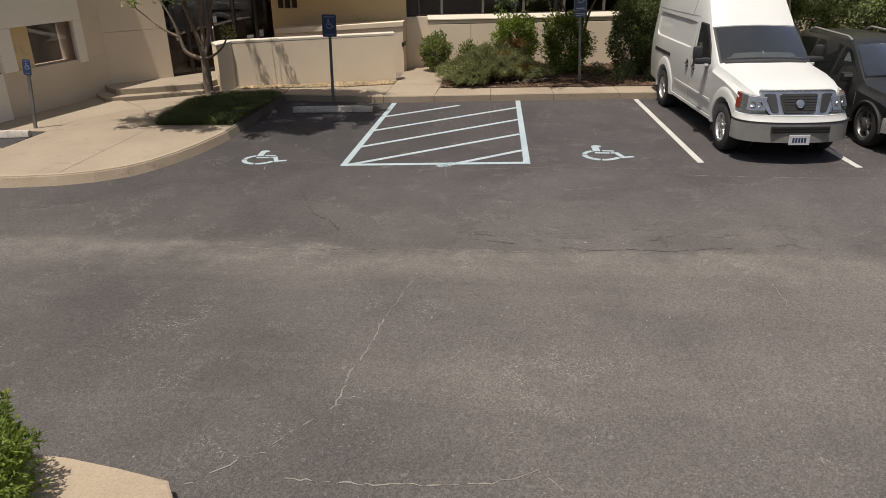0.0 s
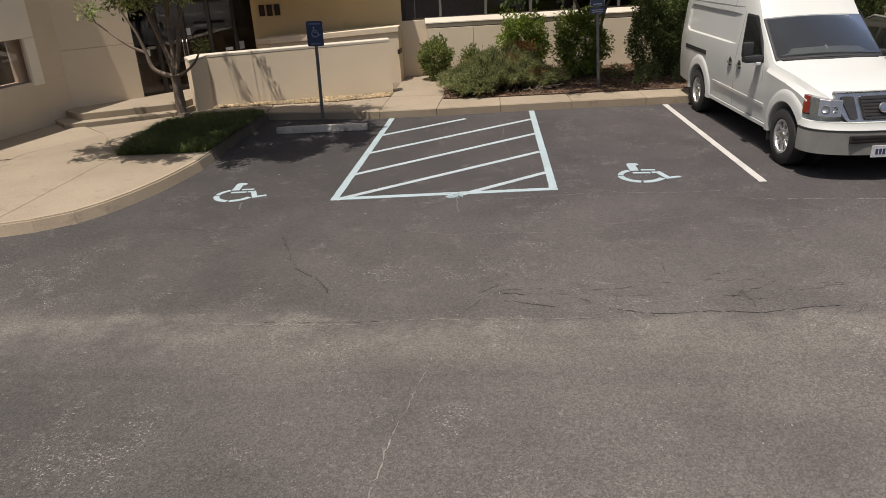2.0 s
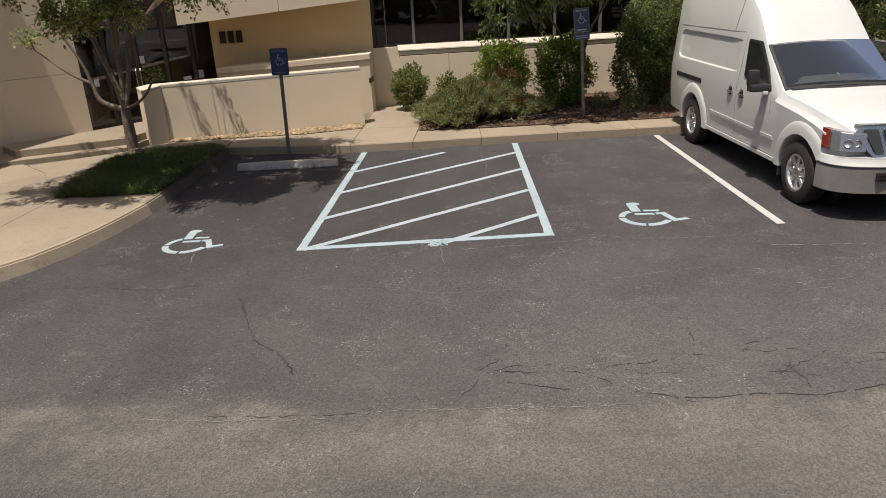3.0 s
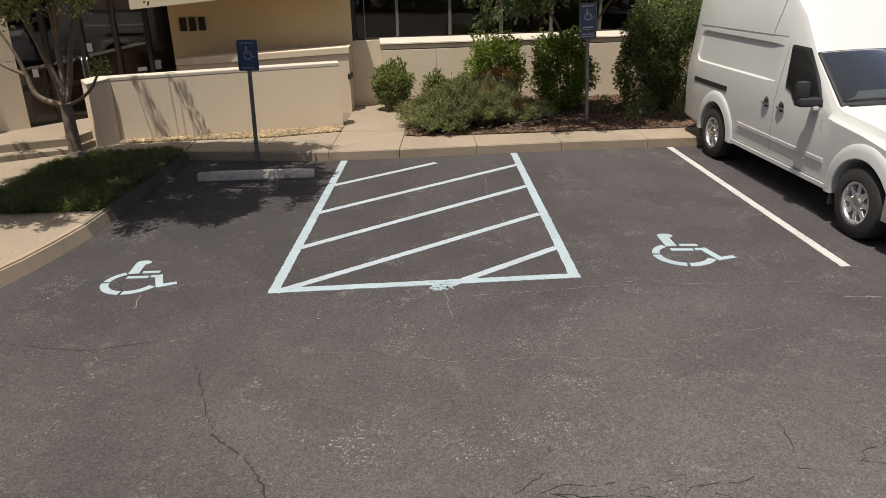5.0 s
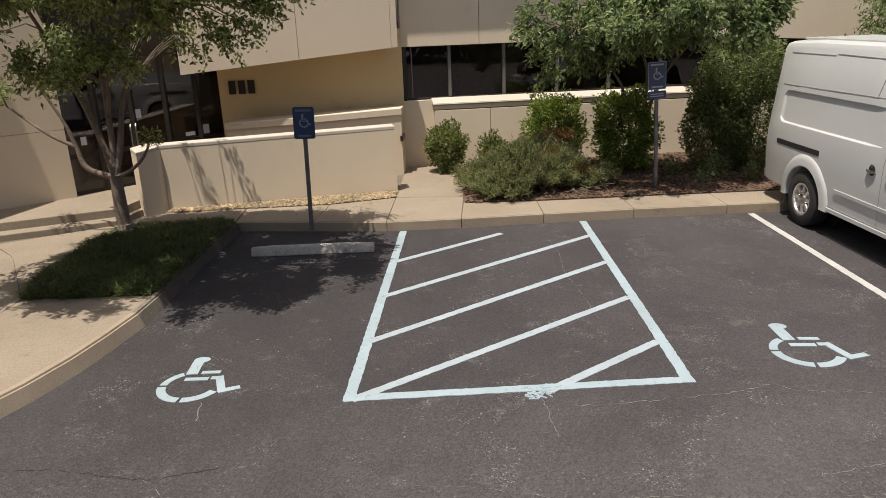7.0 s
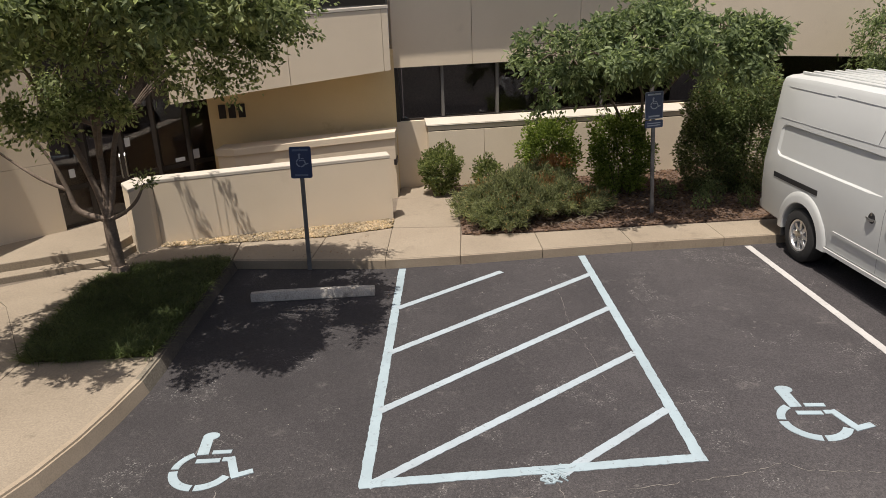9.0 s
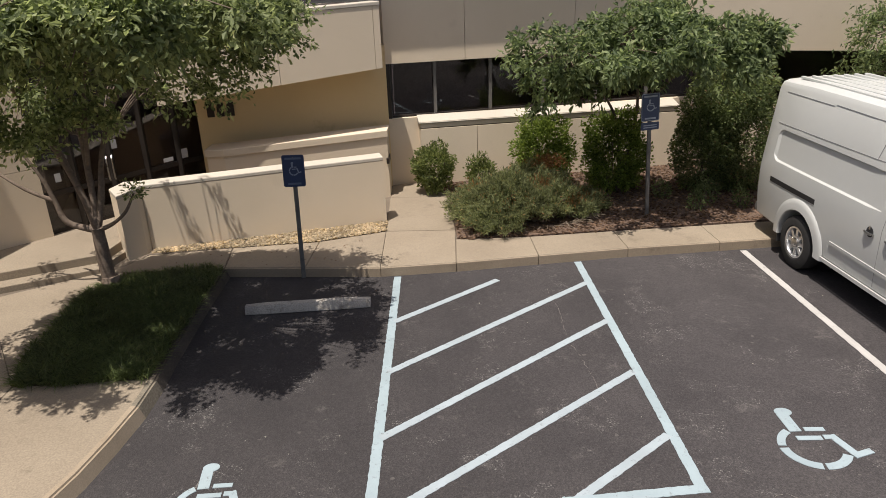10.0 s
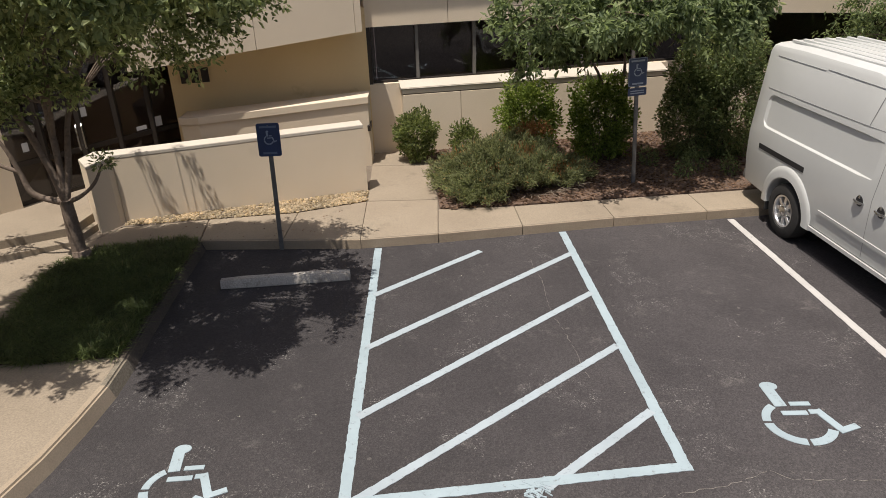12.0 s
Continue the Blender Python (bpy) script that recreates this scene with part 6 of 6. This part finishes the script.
high += hub_cloud(rng, 30, (-2.0, 2.9, 3.85), (0.75, 0.30, 0.30), -0.8, 0.1)
high += hub_cloud(rng, 80, (-3.05, 4.22, 3.75), (1.50, 0.32, 0.30), -0.8, 0.1)
high += hub_cloud(rng, 20, (-1.05, 2.5, 3.90), (0.35, 0.95, 0.28), -0.8, 0.1)
low_h += [(-0.95, 4.25, 3.72), (-1.15, 4.3, 3.55), (-1.30, 4.3, 3.38), (-1.55, 4.35, 3.20), (-1.85, 4.4, 3.02), (-2.15, 4.4, 2.88), (-1.75, 4.1, 3.3), (-5.3, 4.25, 2.15),
          (-4.2, 3.6, 2.55), (-3.9, 4.2, 2.5), (-3.6, 4.3, 2.5), (-4.0, 3.7, 2.6), (-4.6, 1.8, 3.1), (-4.8, 1.6, 3.1), (-4.6, 1.5, 3.3),
          (-4.9, 1.3, 3.4), (-4.3, 3.5, 2.8), (-3.4, 4.2, 2.6), (-4.7, 1.5, 3.5), (-4.3, 2.3, 3.1), (-4.1, 3.9, 3.0), (-3.7, 4.0, 2.9)]
crown(tree, rng, high, feet, 165, 0.27, 0.090, 0.046, LEAF_TREE, 21)
crown(tree, rng, low_h, feet, 165, 0.34, 0.082, 0.042, LEAF_TREE, 20)
# loose sprays at the back that reach over the garden wall
for k in range(8):
    f = k % 4 / 3
    x, y, z = (-3.60, 5.25, 2.95) if k < 4 else (-3.02, 5.41, 2.95)
    x, y, z = x - 0.24 * f, y + 0.21 * f, z + 0.05 * f
    limb(tree, [(-3.78, 4.62, 2.1), ((x - 3.78) / 2, (y + 4.62) / 2, (z + 2.3) / 2), (x, y, z)], 0.012, 0.004, "spray_twig", 6)
    p, a = lump(rng, 24, (x, y, z), (0.075, 0.05, 0.10), 0.1, 0.3, 2.0 + k)
    leaves("spray", tree, p, a, 0.075, 0.034, LEAF_TREE, 26 + k)
p, a = lump(rng, 130, (-3.40, 4.42, 1.54), (0.18, 0.14, 0.14), 0.2)
leaves("sprout", tree, p, a, 0.07, 0.032, LEAF_TREE, 22)

# small broad-leaved tree over the sign in the mulch
rng = np.random.default_rng(12)
tree2 = thing("tree", "small broad-leaved tree with drooping mid-green sprays", "tree", (0, 0, 0))
for L, r in (([(4.05, 8.35, 0.1), (4.10, 8.30, 1.0), (4.15, 8.20, 1.6), (4.0, 7.8, 2.2), (3.5, 7.3, 2.7)], 0.045),
             ([(4.12, 8.35, 0.1), (4.20, 8.30, 1.0), (4.35, 8.20, 1.7), (4.7, 7.7, 2.4), (5.1, 7.2, 3.0)], 0.042),
             ([(3.95, 8.40, 0.1), (3.90, 8.35, 1.0), (3.75, 8.25, 1.6), (3.3, 7.8, 2.2), (2.7, 7.3, 2.7)], 0.036)):
    limb(tree2, L, r, 0.012)
feet2 = [(3.5, 7.3, 2.7), (5.1, 7.2, 3.0), (2.7, 7.3, 2.7), (4.05, 7.8, 2.0), (4.85, 7.6, 2.5), (3.4, 7.9, 2.2)]
hubs = hub_cloud(rng, 135, (3.9, 7.0, 2.94), (1.70, 1.50, 0.62), -0.8, 0.1)
hubs += hub_cloud(rng, 28, (2.79, 7.2, 2.58), (0.90, 0.6, 0.40), -0.9, 0.2)
hubs += hub_cloud(rng, 9, (5.2, 7.0, 3.0), (0.5, 0.5, 0.35), -0.9, 0.2) + [(2.28, 7.2, 2.05), (2.42, 7.2, 2.15), (2.0, 7.2, 3.0), (1.9, 7.2, 2.78), (5.75, 7.2, 3.4), (5.5, 7.2, 3.35), (5.2, 7.2, 3.4)]
hubs += hub_cloud(rng, 40, (4.0, 7.45, 2.72), (1.15, 0.35, 0.30), -0.9, 0.1)
hubs = [h for h in hubs if not (h[0] + 0.1615 * (h[2] - 2.2) > 5.05 and h[1] > 6.9)]
hubs += hub_cloud(rng, 28, (5.35, 6.72, 2.95), (0.55, 0.35, 0.32), -0.9, 0.1)
crown(tree2, rng, hubs, feet2, 110, 0.27, 0.120, 0.056, LEAF_TREE2, 23, droop=0.7)

# far tree by the wing, and a darker one behind the black car
rng = np.random.default_rng(13)
tree3 = thing("tree", "young broad-leaved tree by the far wing", "tree", (0, 0, 0))
limb(tree3, [(9.2, 8.6, 0.1), (9.25, 8.6, 1.0), (9.15, 8.6, 1.9), (9.2, 8.6, 2.8)], 0.07, 0.03, "trunk", 10)
hubs = hub_cloud(rng, 80, (9.25, 8.6, 2.55), (1.15, 1.0, 1.0), -0.9, 0.2)
crown(tree3, rng, hubs, [(9.15, 8.6, 1.9), (9.2, 8.6, 2.8), (9.2, 8.6, 2.3)], 90, 0.36, 0.095, 0.04, LEAF_TREE2, 24, droop=0.5)
tree4 = thing("tree", "dense dark tree behind the black car", "tree", (0, 0, 0))
limb(tree4, [(12.2, 8.2, 0.1), (12.2, 8.25, 1.2), (12.3, 8.2, 2.4), (12.4, 8.3, 3.4)], 0.12, 0.05, "trunk", 10)
hubs = hub_cloud(rng, 190, (12.2, 8.1, 2.3), (2.4, 1.4, 2.2), -0.95, 0.1)
crown(tree4, rng, hubs, [(12.2, 8.25, 1.2), (12.3, 8.2, 2.4), (12.4, 8.3, 3.4)], 100, 0.5, 0.12, 0.055, LEAF_DARK, 25, droop=0.4)


def shrub(name, label, centre, radii, n, length, width, material, seed, base, inner=0.45, rough=0.2, stems=6):
    r = np.random.default_rng(seed)
    s = thing(name, label, "shrub", (centre[0], centre[1], base))
    p, a = lump(r, n, centre, radii, inner, rough, seed * 0.37, base + 0.02)
    p -= np.array([centre[0], centre[1], base])
    leaves("foliage", s, p, a, length, width, material, seed)
    tb = bmesh.new()
    for i in range(stems):
        k = 2 * math.pi * i / stems + r.uniform(-0.3, 0.3)
        tube(tb, [(0.05 * math.cos(k), 0.05 * math.sin(k), 0.0), (radii[0] * 0.35 * math.cos(k), radii[1] * 0.35 * math.sin(k), (centre[2] - base) * 0.7),
                  (radii[0] * 0.65 * math.cos(k), radii[1] * 0.65 * math.sin(k), (centre[2] - base) + radii[2] * 0.3)], [0.016, 0.011, 0.005], 5)
    part("stem_growth", tb, BARK, s, kind="stuff")
    return s


shrub("shrub", "round clipped green shrub by the path", (0.42, 8.42, 0.64), (0.38, 0.34, 0.42), 4600, 0.06, 0.036, LEAF_ROUND, 31, 0.15, 0.4, 0.26)
shrub("shrub", "small round shrub against the planter wall", (1.32, 8.20, 0.52), (0.26, 0.26, 0.38), 2300, 0.055, 0.034, LEAF_ROUND, 32, 0.15, 0.4, 0.32)
shrub("shrub", "bright green shrub sunlit at the top", (2.50, 8.35, 0.92), (0.54, 0.42, 0.72), 7500, 0.068, 0.038, LEAF_BUSH, 33, 0.15, 0.35, 0.34)
shrub("shrub", "upright leafy shrub behind the sign post", (3.80, 8.15, 0.90), (0.60, 0.46, 0.84), 9500, 0.065, 0.038, LEAF_BUSH, 34, 0.15, 0.35, 0.34)
# tall dark hedge shrub
r = np.random.default_rng(35)
hedge = thing("hedge", "tall dark clipped evergreen shrub with brownish leaves", "hedge", (5.72, 8.05, 0.15))
ps, qs = [], []
for c, rad, n in (((-0.30, 0.0, 0.75), (0.58, 0.5, 0.85), 8500), ((0.30, -0.05, 0.95), (0.64, 0.5, 1.05), 11000), ((0.12, 0.0, 1.80), (0.70, 0.55, 0.72), 6500), ((-0.45, 0.0, 1.35), (0.40, 0.4, 0.6), 2500)):
    p, a = lump(r, n, c, rad, 0.45, 0.16, n * 0.001, 0.03)
    ps.append(p)
    qs.append(a)
leaves("foliage", hedge, np.concatenate(ps), np.concatenate(qs), 0.062, 0.034, LEAF_DARK, 35)
tb = bmesh.new()
for i in range(7):
    x = -0.5 + i * 0.17
    tube(tb, [(x * 0.5, 0, 0.0), (x * 0.8, 0.05, 0.9), (x, 0, 1.7)], [0.025, 0.018, 0.008], 6)
part("stem_growth", tb, BARK, hedge, kind="stuff")
# filler shrubs, added to keep the view behind the black car dark
for i, (x, y) in enumerate(((9.6, 9.1), (11.4, 9.5), (13.2, 9.9))):
    shrub("shrub", "added dark evergreen shrub filling the view behind the black car", (x, y, 0.95), (1.1, 0.55, 1.05), 7000, 0.09, 0.055, LEAF_DARK, 70 + i, 0.15, 0.4, 0.2)
# small seedlings at the edge of the mulch
for i, (x, y, s) in enumerate(((4.95, 6.95, 0.16), (5.25, 7.25, 0.20), (4.55, 7.6, 0.17), (5.75, 7.0, 0.15))):
    shrub("seedling", "small dark seedling in the mulch", (x, y, 0.16 + s), (s, s, s), 260, 0.05, 0.03, LEAF_DARK, 40 + i, 0.15, 0.2, 0.3, 3)

# spreading juniper: many arching sprays in overlapping mounds
r = np.random.default_rng(36)
juniper = thing("juniper", "low spreading grey-green juniper with some rust tips", "shrub", (2.05, 7.0, 0.16))
at, aim = [], []
tb = bmesh.new()
MOUNDS = [(r.uniform(-1.15, 1.2), r.uniform(-1.0, 0.75)) for _ in range(36)] + [(0.35, 0.35), (-0.2, 0.3), (0.1, -0.1), (-0.75, 0.55), (-0.5, 0.7), (-0.35, 0.5)]
for i, (mx_, my_) in enumerate(MOUNDS):
    q = math.hypot(mx_ / 1.3, my_ / 1.02)
    if q > 1.0:
        mx_, my_ = mx_ / q, my_ / q
        q = 1.0
    top = 0.24 + 0.62 * (1 - q * q) * r.uniform(0.65, 1.15)
    if mx_ > 0.9:
        top *= 0.7
    for s in range(17):
        k = r.uniform(0, 2 * math.pi)
        w = 0.34 * math.sqrt(r.random())
        root = np.array([mx_ * 0.75, my_ * 0.75, 0.03])
        tip = np.array([mx_ + w * math.cos(k) * 1.15, my_ + w * math.sin(k), top * (1 - 0.55 * (w / 0.34) ** 2) * r.uniform(0.8, 1.1) + 0.04])
        d = tip - root
        m = 130
        u = 0.35 + 0.65 * r.random(m) ** 0.6
        p = root[None] + d[None] * u[:, None] + r.normal(size=(m, 3)) * np.array([0.035, 0.035, 0.03])
        p[:, 2] += 0.10 * u * (1 - u)
        at.append(p)
        aim.append(d[None] / np.linalg.norm(d) + r.normal(size=(m, 3)) * 0.8 + np.array([[0, 0, 0.2]]))
        if s % 4 == 0:
            tube(tb, [tuple(root), tuple(root + d * 0.5 + np.array([0, 0, 0.03])), tuple(tip)], [0.013, 0.008, 0.003], 5)
P_, A_ = np.concatenate(at), np.concatenate(aim)
keep = P_[:, 2] > 0.01
P_ += np.array([[0, 0, 1]]) * (0.07 * np.array([noise.noise(Vector((x * 5.0, y * 5.0, 2.0))) for x, y in P_[:, :2]]))[:, None] * (P_[:, 2:] > 0.15)
leaves("foliage", juniper, P_[keep], A_[keep], 0.075, 0.017, NEEDLE, 36)
part("stem_growth", tb, BARK, juniper, kind="stuff")
for x0, y0, z0 in ((-0.55, -0.35, 0.42), (-0.15, -0.65, 0.36), (0.65, -0.45, 0.36), (-0.8, 0.25, 0.44), (0.95, -0.1, 0.32), (0.25, -0.2, 0.62)):
    p = np.array([[x0, y0, z0]]) + r.normal(size=(130, 3)) * np.array([0.14, 0.10, 0.06])
    leaves("rust_growth", juniper, p, r.normal(size=(130, 3)) * 0.6 + np.array([[0, -0.2, 0.7]]), 0.07, 0.018, RUST, 39)
p = np.array([[0.42, 0.42, 0.78]]) + r.normal(size=(420, 3)) * np.array([0.15, 0.10, 0.06])
leaves("rust_growth", juniper, p, r.normal(size=(420, 3)) * 0.6 + np.array([[0, -0.2, 0.7]]), 0.08, 0.022, RUST, 39)
for i in range(60):
    k = r.uniform(math.pi * 1.0, math.pi * 2.0)
    x0, y0 = 1.0 * math.cos(k), 0.75 * math.sin(k)
    b = tube(bmesh.new(), [(x0, y0, 0.02), (x0 * 1.15, y0 * 1.15 - 0.05, 0.05 + r.uniform(0, 0.1)), (x0 * 1.30 + r.uniform(-0.1, 0.1), y0 * 1.32 - 0.08, 0.03 + r.uniform(0, 0.14))], [0.006, 0.005, 0.002], 5)
    part("dry_twig", b, TWIG, juniper)

# lilyturf blades
def inside(pts, x, y):
    c = False
    j = len(pts) - 1
    for i in range(len(pts)):
        if (pts[i][1] > y) != (pts[j][1] > y) and x < (pts[j][0] - pts[i][0]) * (y - pts[i][1]) / (pts[j][1] - pts[i][1]) + pts[i][0]:
            c = not c
        j = i
    return c


r = np.random.default_rng(37)
bedp = [(-2.63, 2.0), (-3.4, 1.93), (-4.08, 1.92), (-4.26, 2.4), (-4.32, 3.2), (-4.36, 4.3), (-4.10, 4.72), (-3.4, 4.92), (-2.66, 4.99)]
vs, fs = [], []
count = 0
while count < 20000:
    x, y = r.uniform(-4.45, -2.58), r.uniform(1.85, 5.02)
    jx, jy = 0.05 * noise.noise(Vector((x * 6, y * 6, 1.0))), 0.05 * noise.noise(Vector((x * 6, y * 6, 5.0)))
    if not inside(bedp, x + jx, y + jy):
        continue
    count += 1
    k = r.uniform(0, 2 * math.pi)
    h = r.uniform(0.06, 0.15) * (1 + 0.35 * noise.noise(Vector((x * 2.5, y * 2.5, 0))))
    bend = r.uniform(0.06, 0.20)
    w = 0.006
    c, s = math.cos(k), math.sin(k)
    i0 = len(vs)
    for f, ww in ((0, 1.0), (0.45, 0.9), (0.8, 0.6)):
        px, py, pz = x + c * bend * f * f, y + s * bend * f * f, 0.16 + h * (f - 0.35 * f * f * bend / 0.2)
        vs += [(px - s * w * ww, py + c * w * ww, pz), (px + s * w * ww, py - c * w * ww, pz)]
    vs.append((x + c * bend * 1.25, y + s * bend * 1.25, 0.16 + h * (1 - 0.5 * bend / 0.2)))
    fs += [(i0, i0 + 1, i0 + 3, i0 + 2), (i0 + 2, i0 + 3, i0 + 5, i0 + 4), (i0 + 4, i0 + 5, i0 + 6)]
me = bpy.data.meshes.new("lilyturf")
me.from_pydata(vs, [], fs)
me.materials.append(GRASS)
tagged(new("lilyturf", me), "dense dark green lilyturf under the tree", "grass", kind="stuff")


def scatter_chips(name, label, cat, poly, n, size, flat, z, material, seed, box_):
    """Loose flat chips or stones, each its own small lump."""
    r = np.random.default_rng(seed)
    vs, fs = [], []
    done = 0
    while done < n:
        x, y = r.uniform(box_[0], box_[1]), r.uniform(box_[2], box_[3])
        if not inside(poly, x, y):
            continue
        done += 1
        a = size * r.uniform(0.5, 1.3)
        bb, cc = a * r.uniform(0.4, 0.8), a * flat * r.uniform(0.5, 1.2)
        m = Euler((r.uniform(-0.5, 0.5), r.uniform(-0.5, 0.5), r.uniform(0, 6.28))).to_matrix()
        i0 = len(vs)
        for q in ((a, 0, 0), (-a, 0, 0), (0, bb, 0), (0, -bb, 0), (a * 0.2, 0, cc), (0, 0, -cc)):
            v = m @ Vector(q)
            vs.append((x + v.x, y + v.y, z + cc * 0.6 + v.z))
        fs += [(i0, i0 + 2, i0 + 4), (i0 + 2, i0 + 1, i0 + 4), (i0 + 1, i0 + 3, i0 + 4), (i0 + 3, i0, i0 + 4), (i0, i0 + 5, i0 + 2), (i0 + 3, i0 + 5, i0)]
    me = bpy.data.meshes.new(name)
    me.from_pydata(vs, [], fs)
    me.materials.append(material)
    return tagged(new(name, me), label, cat, kind="stuff")


scatter_chips("pebbles", "pale river pebbles along the garden wall", "gravel", [(-4.02, 5.70), (-2.75, 5.84), (-1.40, 5.99), (-0.36, 6.37), (-0.37, 6.84), (-3.98, 5.87)], 2900, 0.034, 0.55, 0.158, PEBBLE, 51, (-4.05, -0.3, 5.6, 6.9))
scatter_chips("bark_chips", "loose red-brown bark mulch", "mulch", [(0.85, 5.84), (3.3, 6.04), (6.1, 6.36), (7.6, 6.55), (7.6, 9.5), (5.7, 9.9), (0.35, 9.0), (0.74, 8.0)], 11000, 0.036, 0.25, 0.165, CHIP, 52, (0.3, 7.7, 5.8, 10.0))
scatter_chips("fallen_leaves", "dry fallen leaves on the shaded walk", "leaves", [(-2.4, 5.05), (-0.4, 5.0), (-0.5, 6.1), (-1.3, 5.85), (-3.6, 5.66), (-3.9, 5.0)], 110, 0.016, 0.2, 0.150, CHIP, 53, (-4, -0.3, 4.9, 6.2))
scatter_chips("litter", "small pale stones scattered on the asphalt", "gravel", [(-3, -9), (9, -9), (9, 4.5), (-2, 4.5), (-2.3, 0)], 240, 0.009, 0.4, 0.0, LITTER, 54, (-3, 9, -9, 4.5))

# clipped shrub by the near kerb
shrub("shrub", "sunlit dark green shrub by the near kerb", (-0.54, -7.72, 0.38), (0.46, 0.42, 0.33), 12000, 0.045, 0.020, LEAF_BUSH, 38, 0.12, 0.4, 0.30)
b = bmesh.new()
prism(b, [(-9.5, -6.6), (-1.6, -7.02), (-0.85, -7.16), (-0.50, -7.20), (-0.14, -7.23), (0.25, -7.30), (0.62, -7.37), (0.72, -7.52), (0.6, -9.4), (-9.5, -9.4)], -0.05, 0.12, 0.02)
solid("kerb_near", b, KERB, "tan concrete kerb of the near island", "kerb", "structure")

# ---- trees that close the place behind and around ----
rng = np.random.default_rng(61)
at, aim = [], []
for i in range(150):
    k = radians(rng.uniform(150, 390))
    d = rng.uniform(30, 38)
    x, y = d * math.cos(k) + 2, d * math.sin(k)
    if y > 4 and x > -22 and x < 22:
        continue
    h = rng.uniform(6, 10)
    m = 130
    p = np.array([x, y, h * 0.5]) + rng.normal(size=(m, 3)) * np.array([1.7, 1.7, h * 0.24])
    p[:, 2] = np.abs(p[:, 2])
    at.append(p)
    aim.append(rng.normal(size=(m, 3)))
me = leaf_mesh("far_woods", np.concatenate(at), np.concatenate(aim), 0.9, 0.7, FAR_LEAF, seed=62)
tagged(new("far_woods", me), "dark green woods round the car park", "trees", kind="stuff")
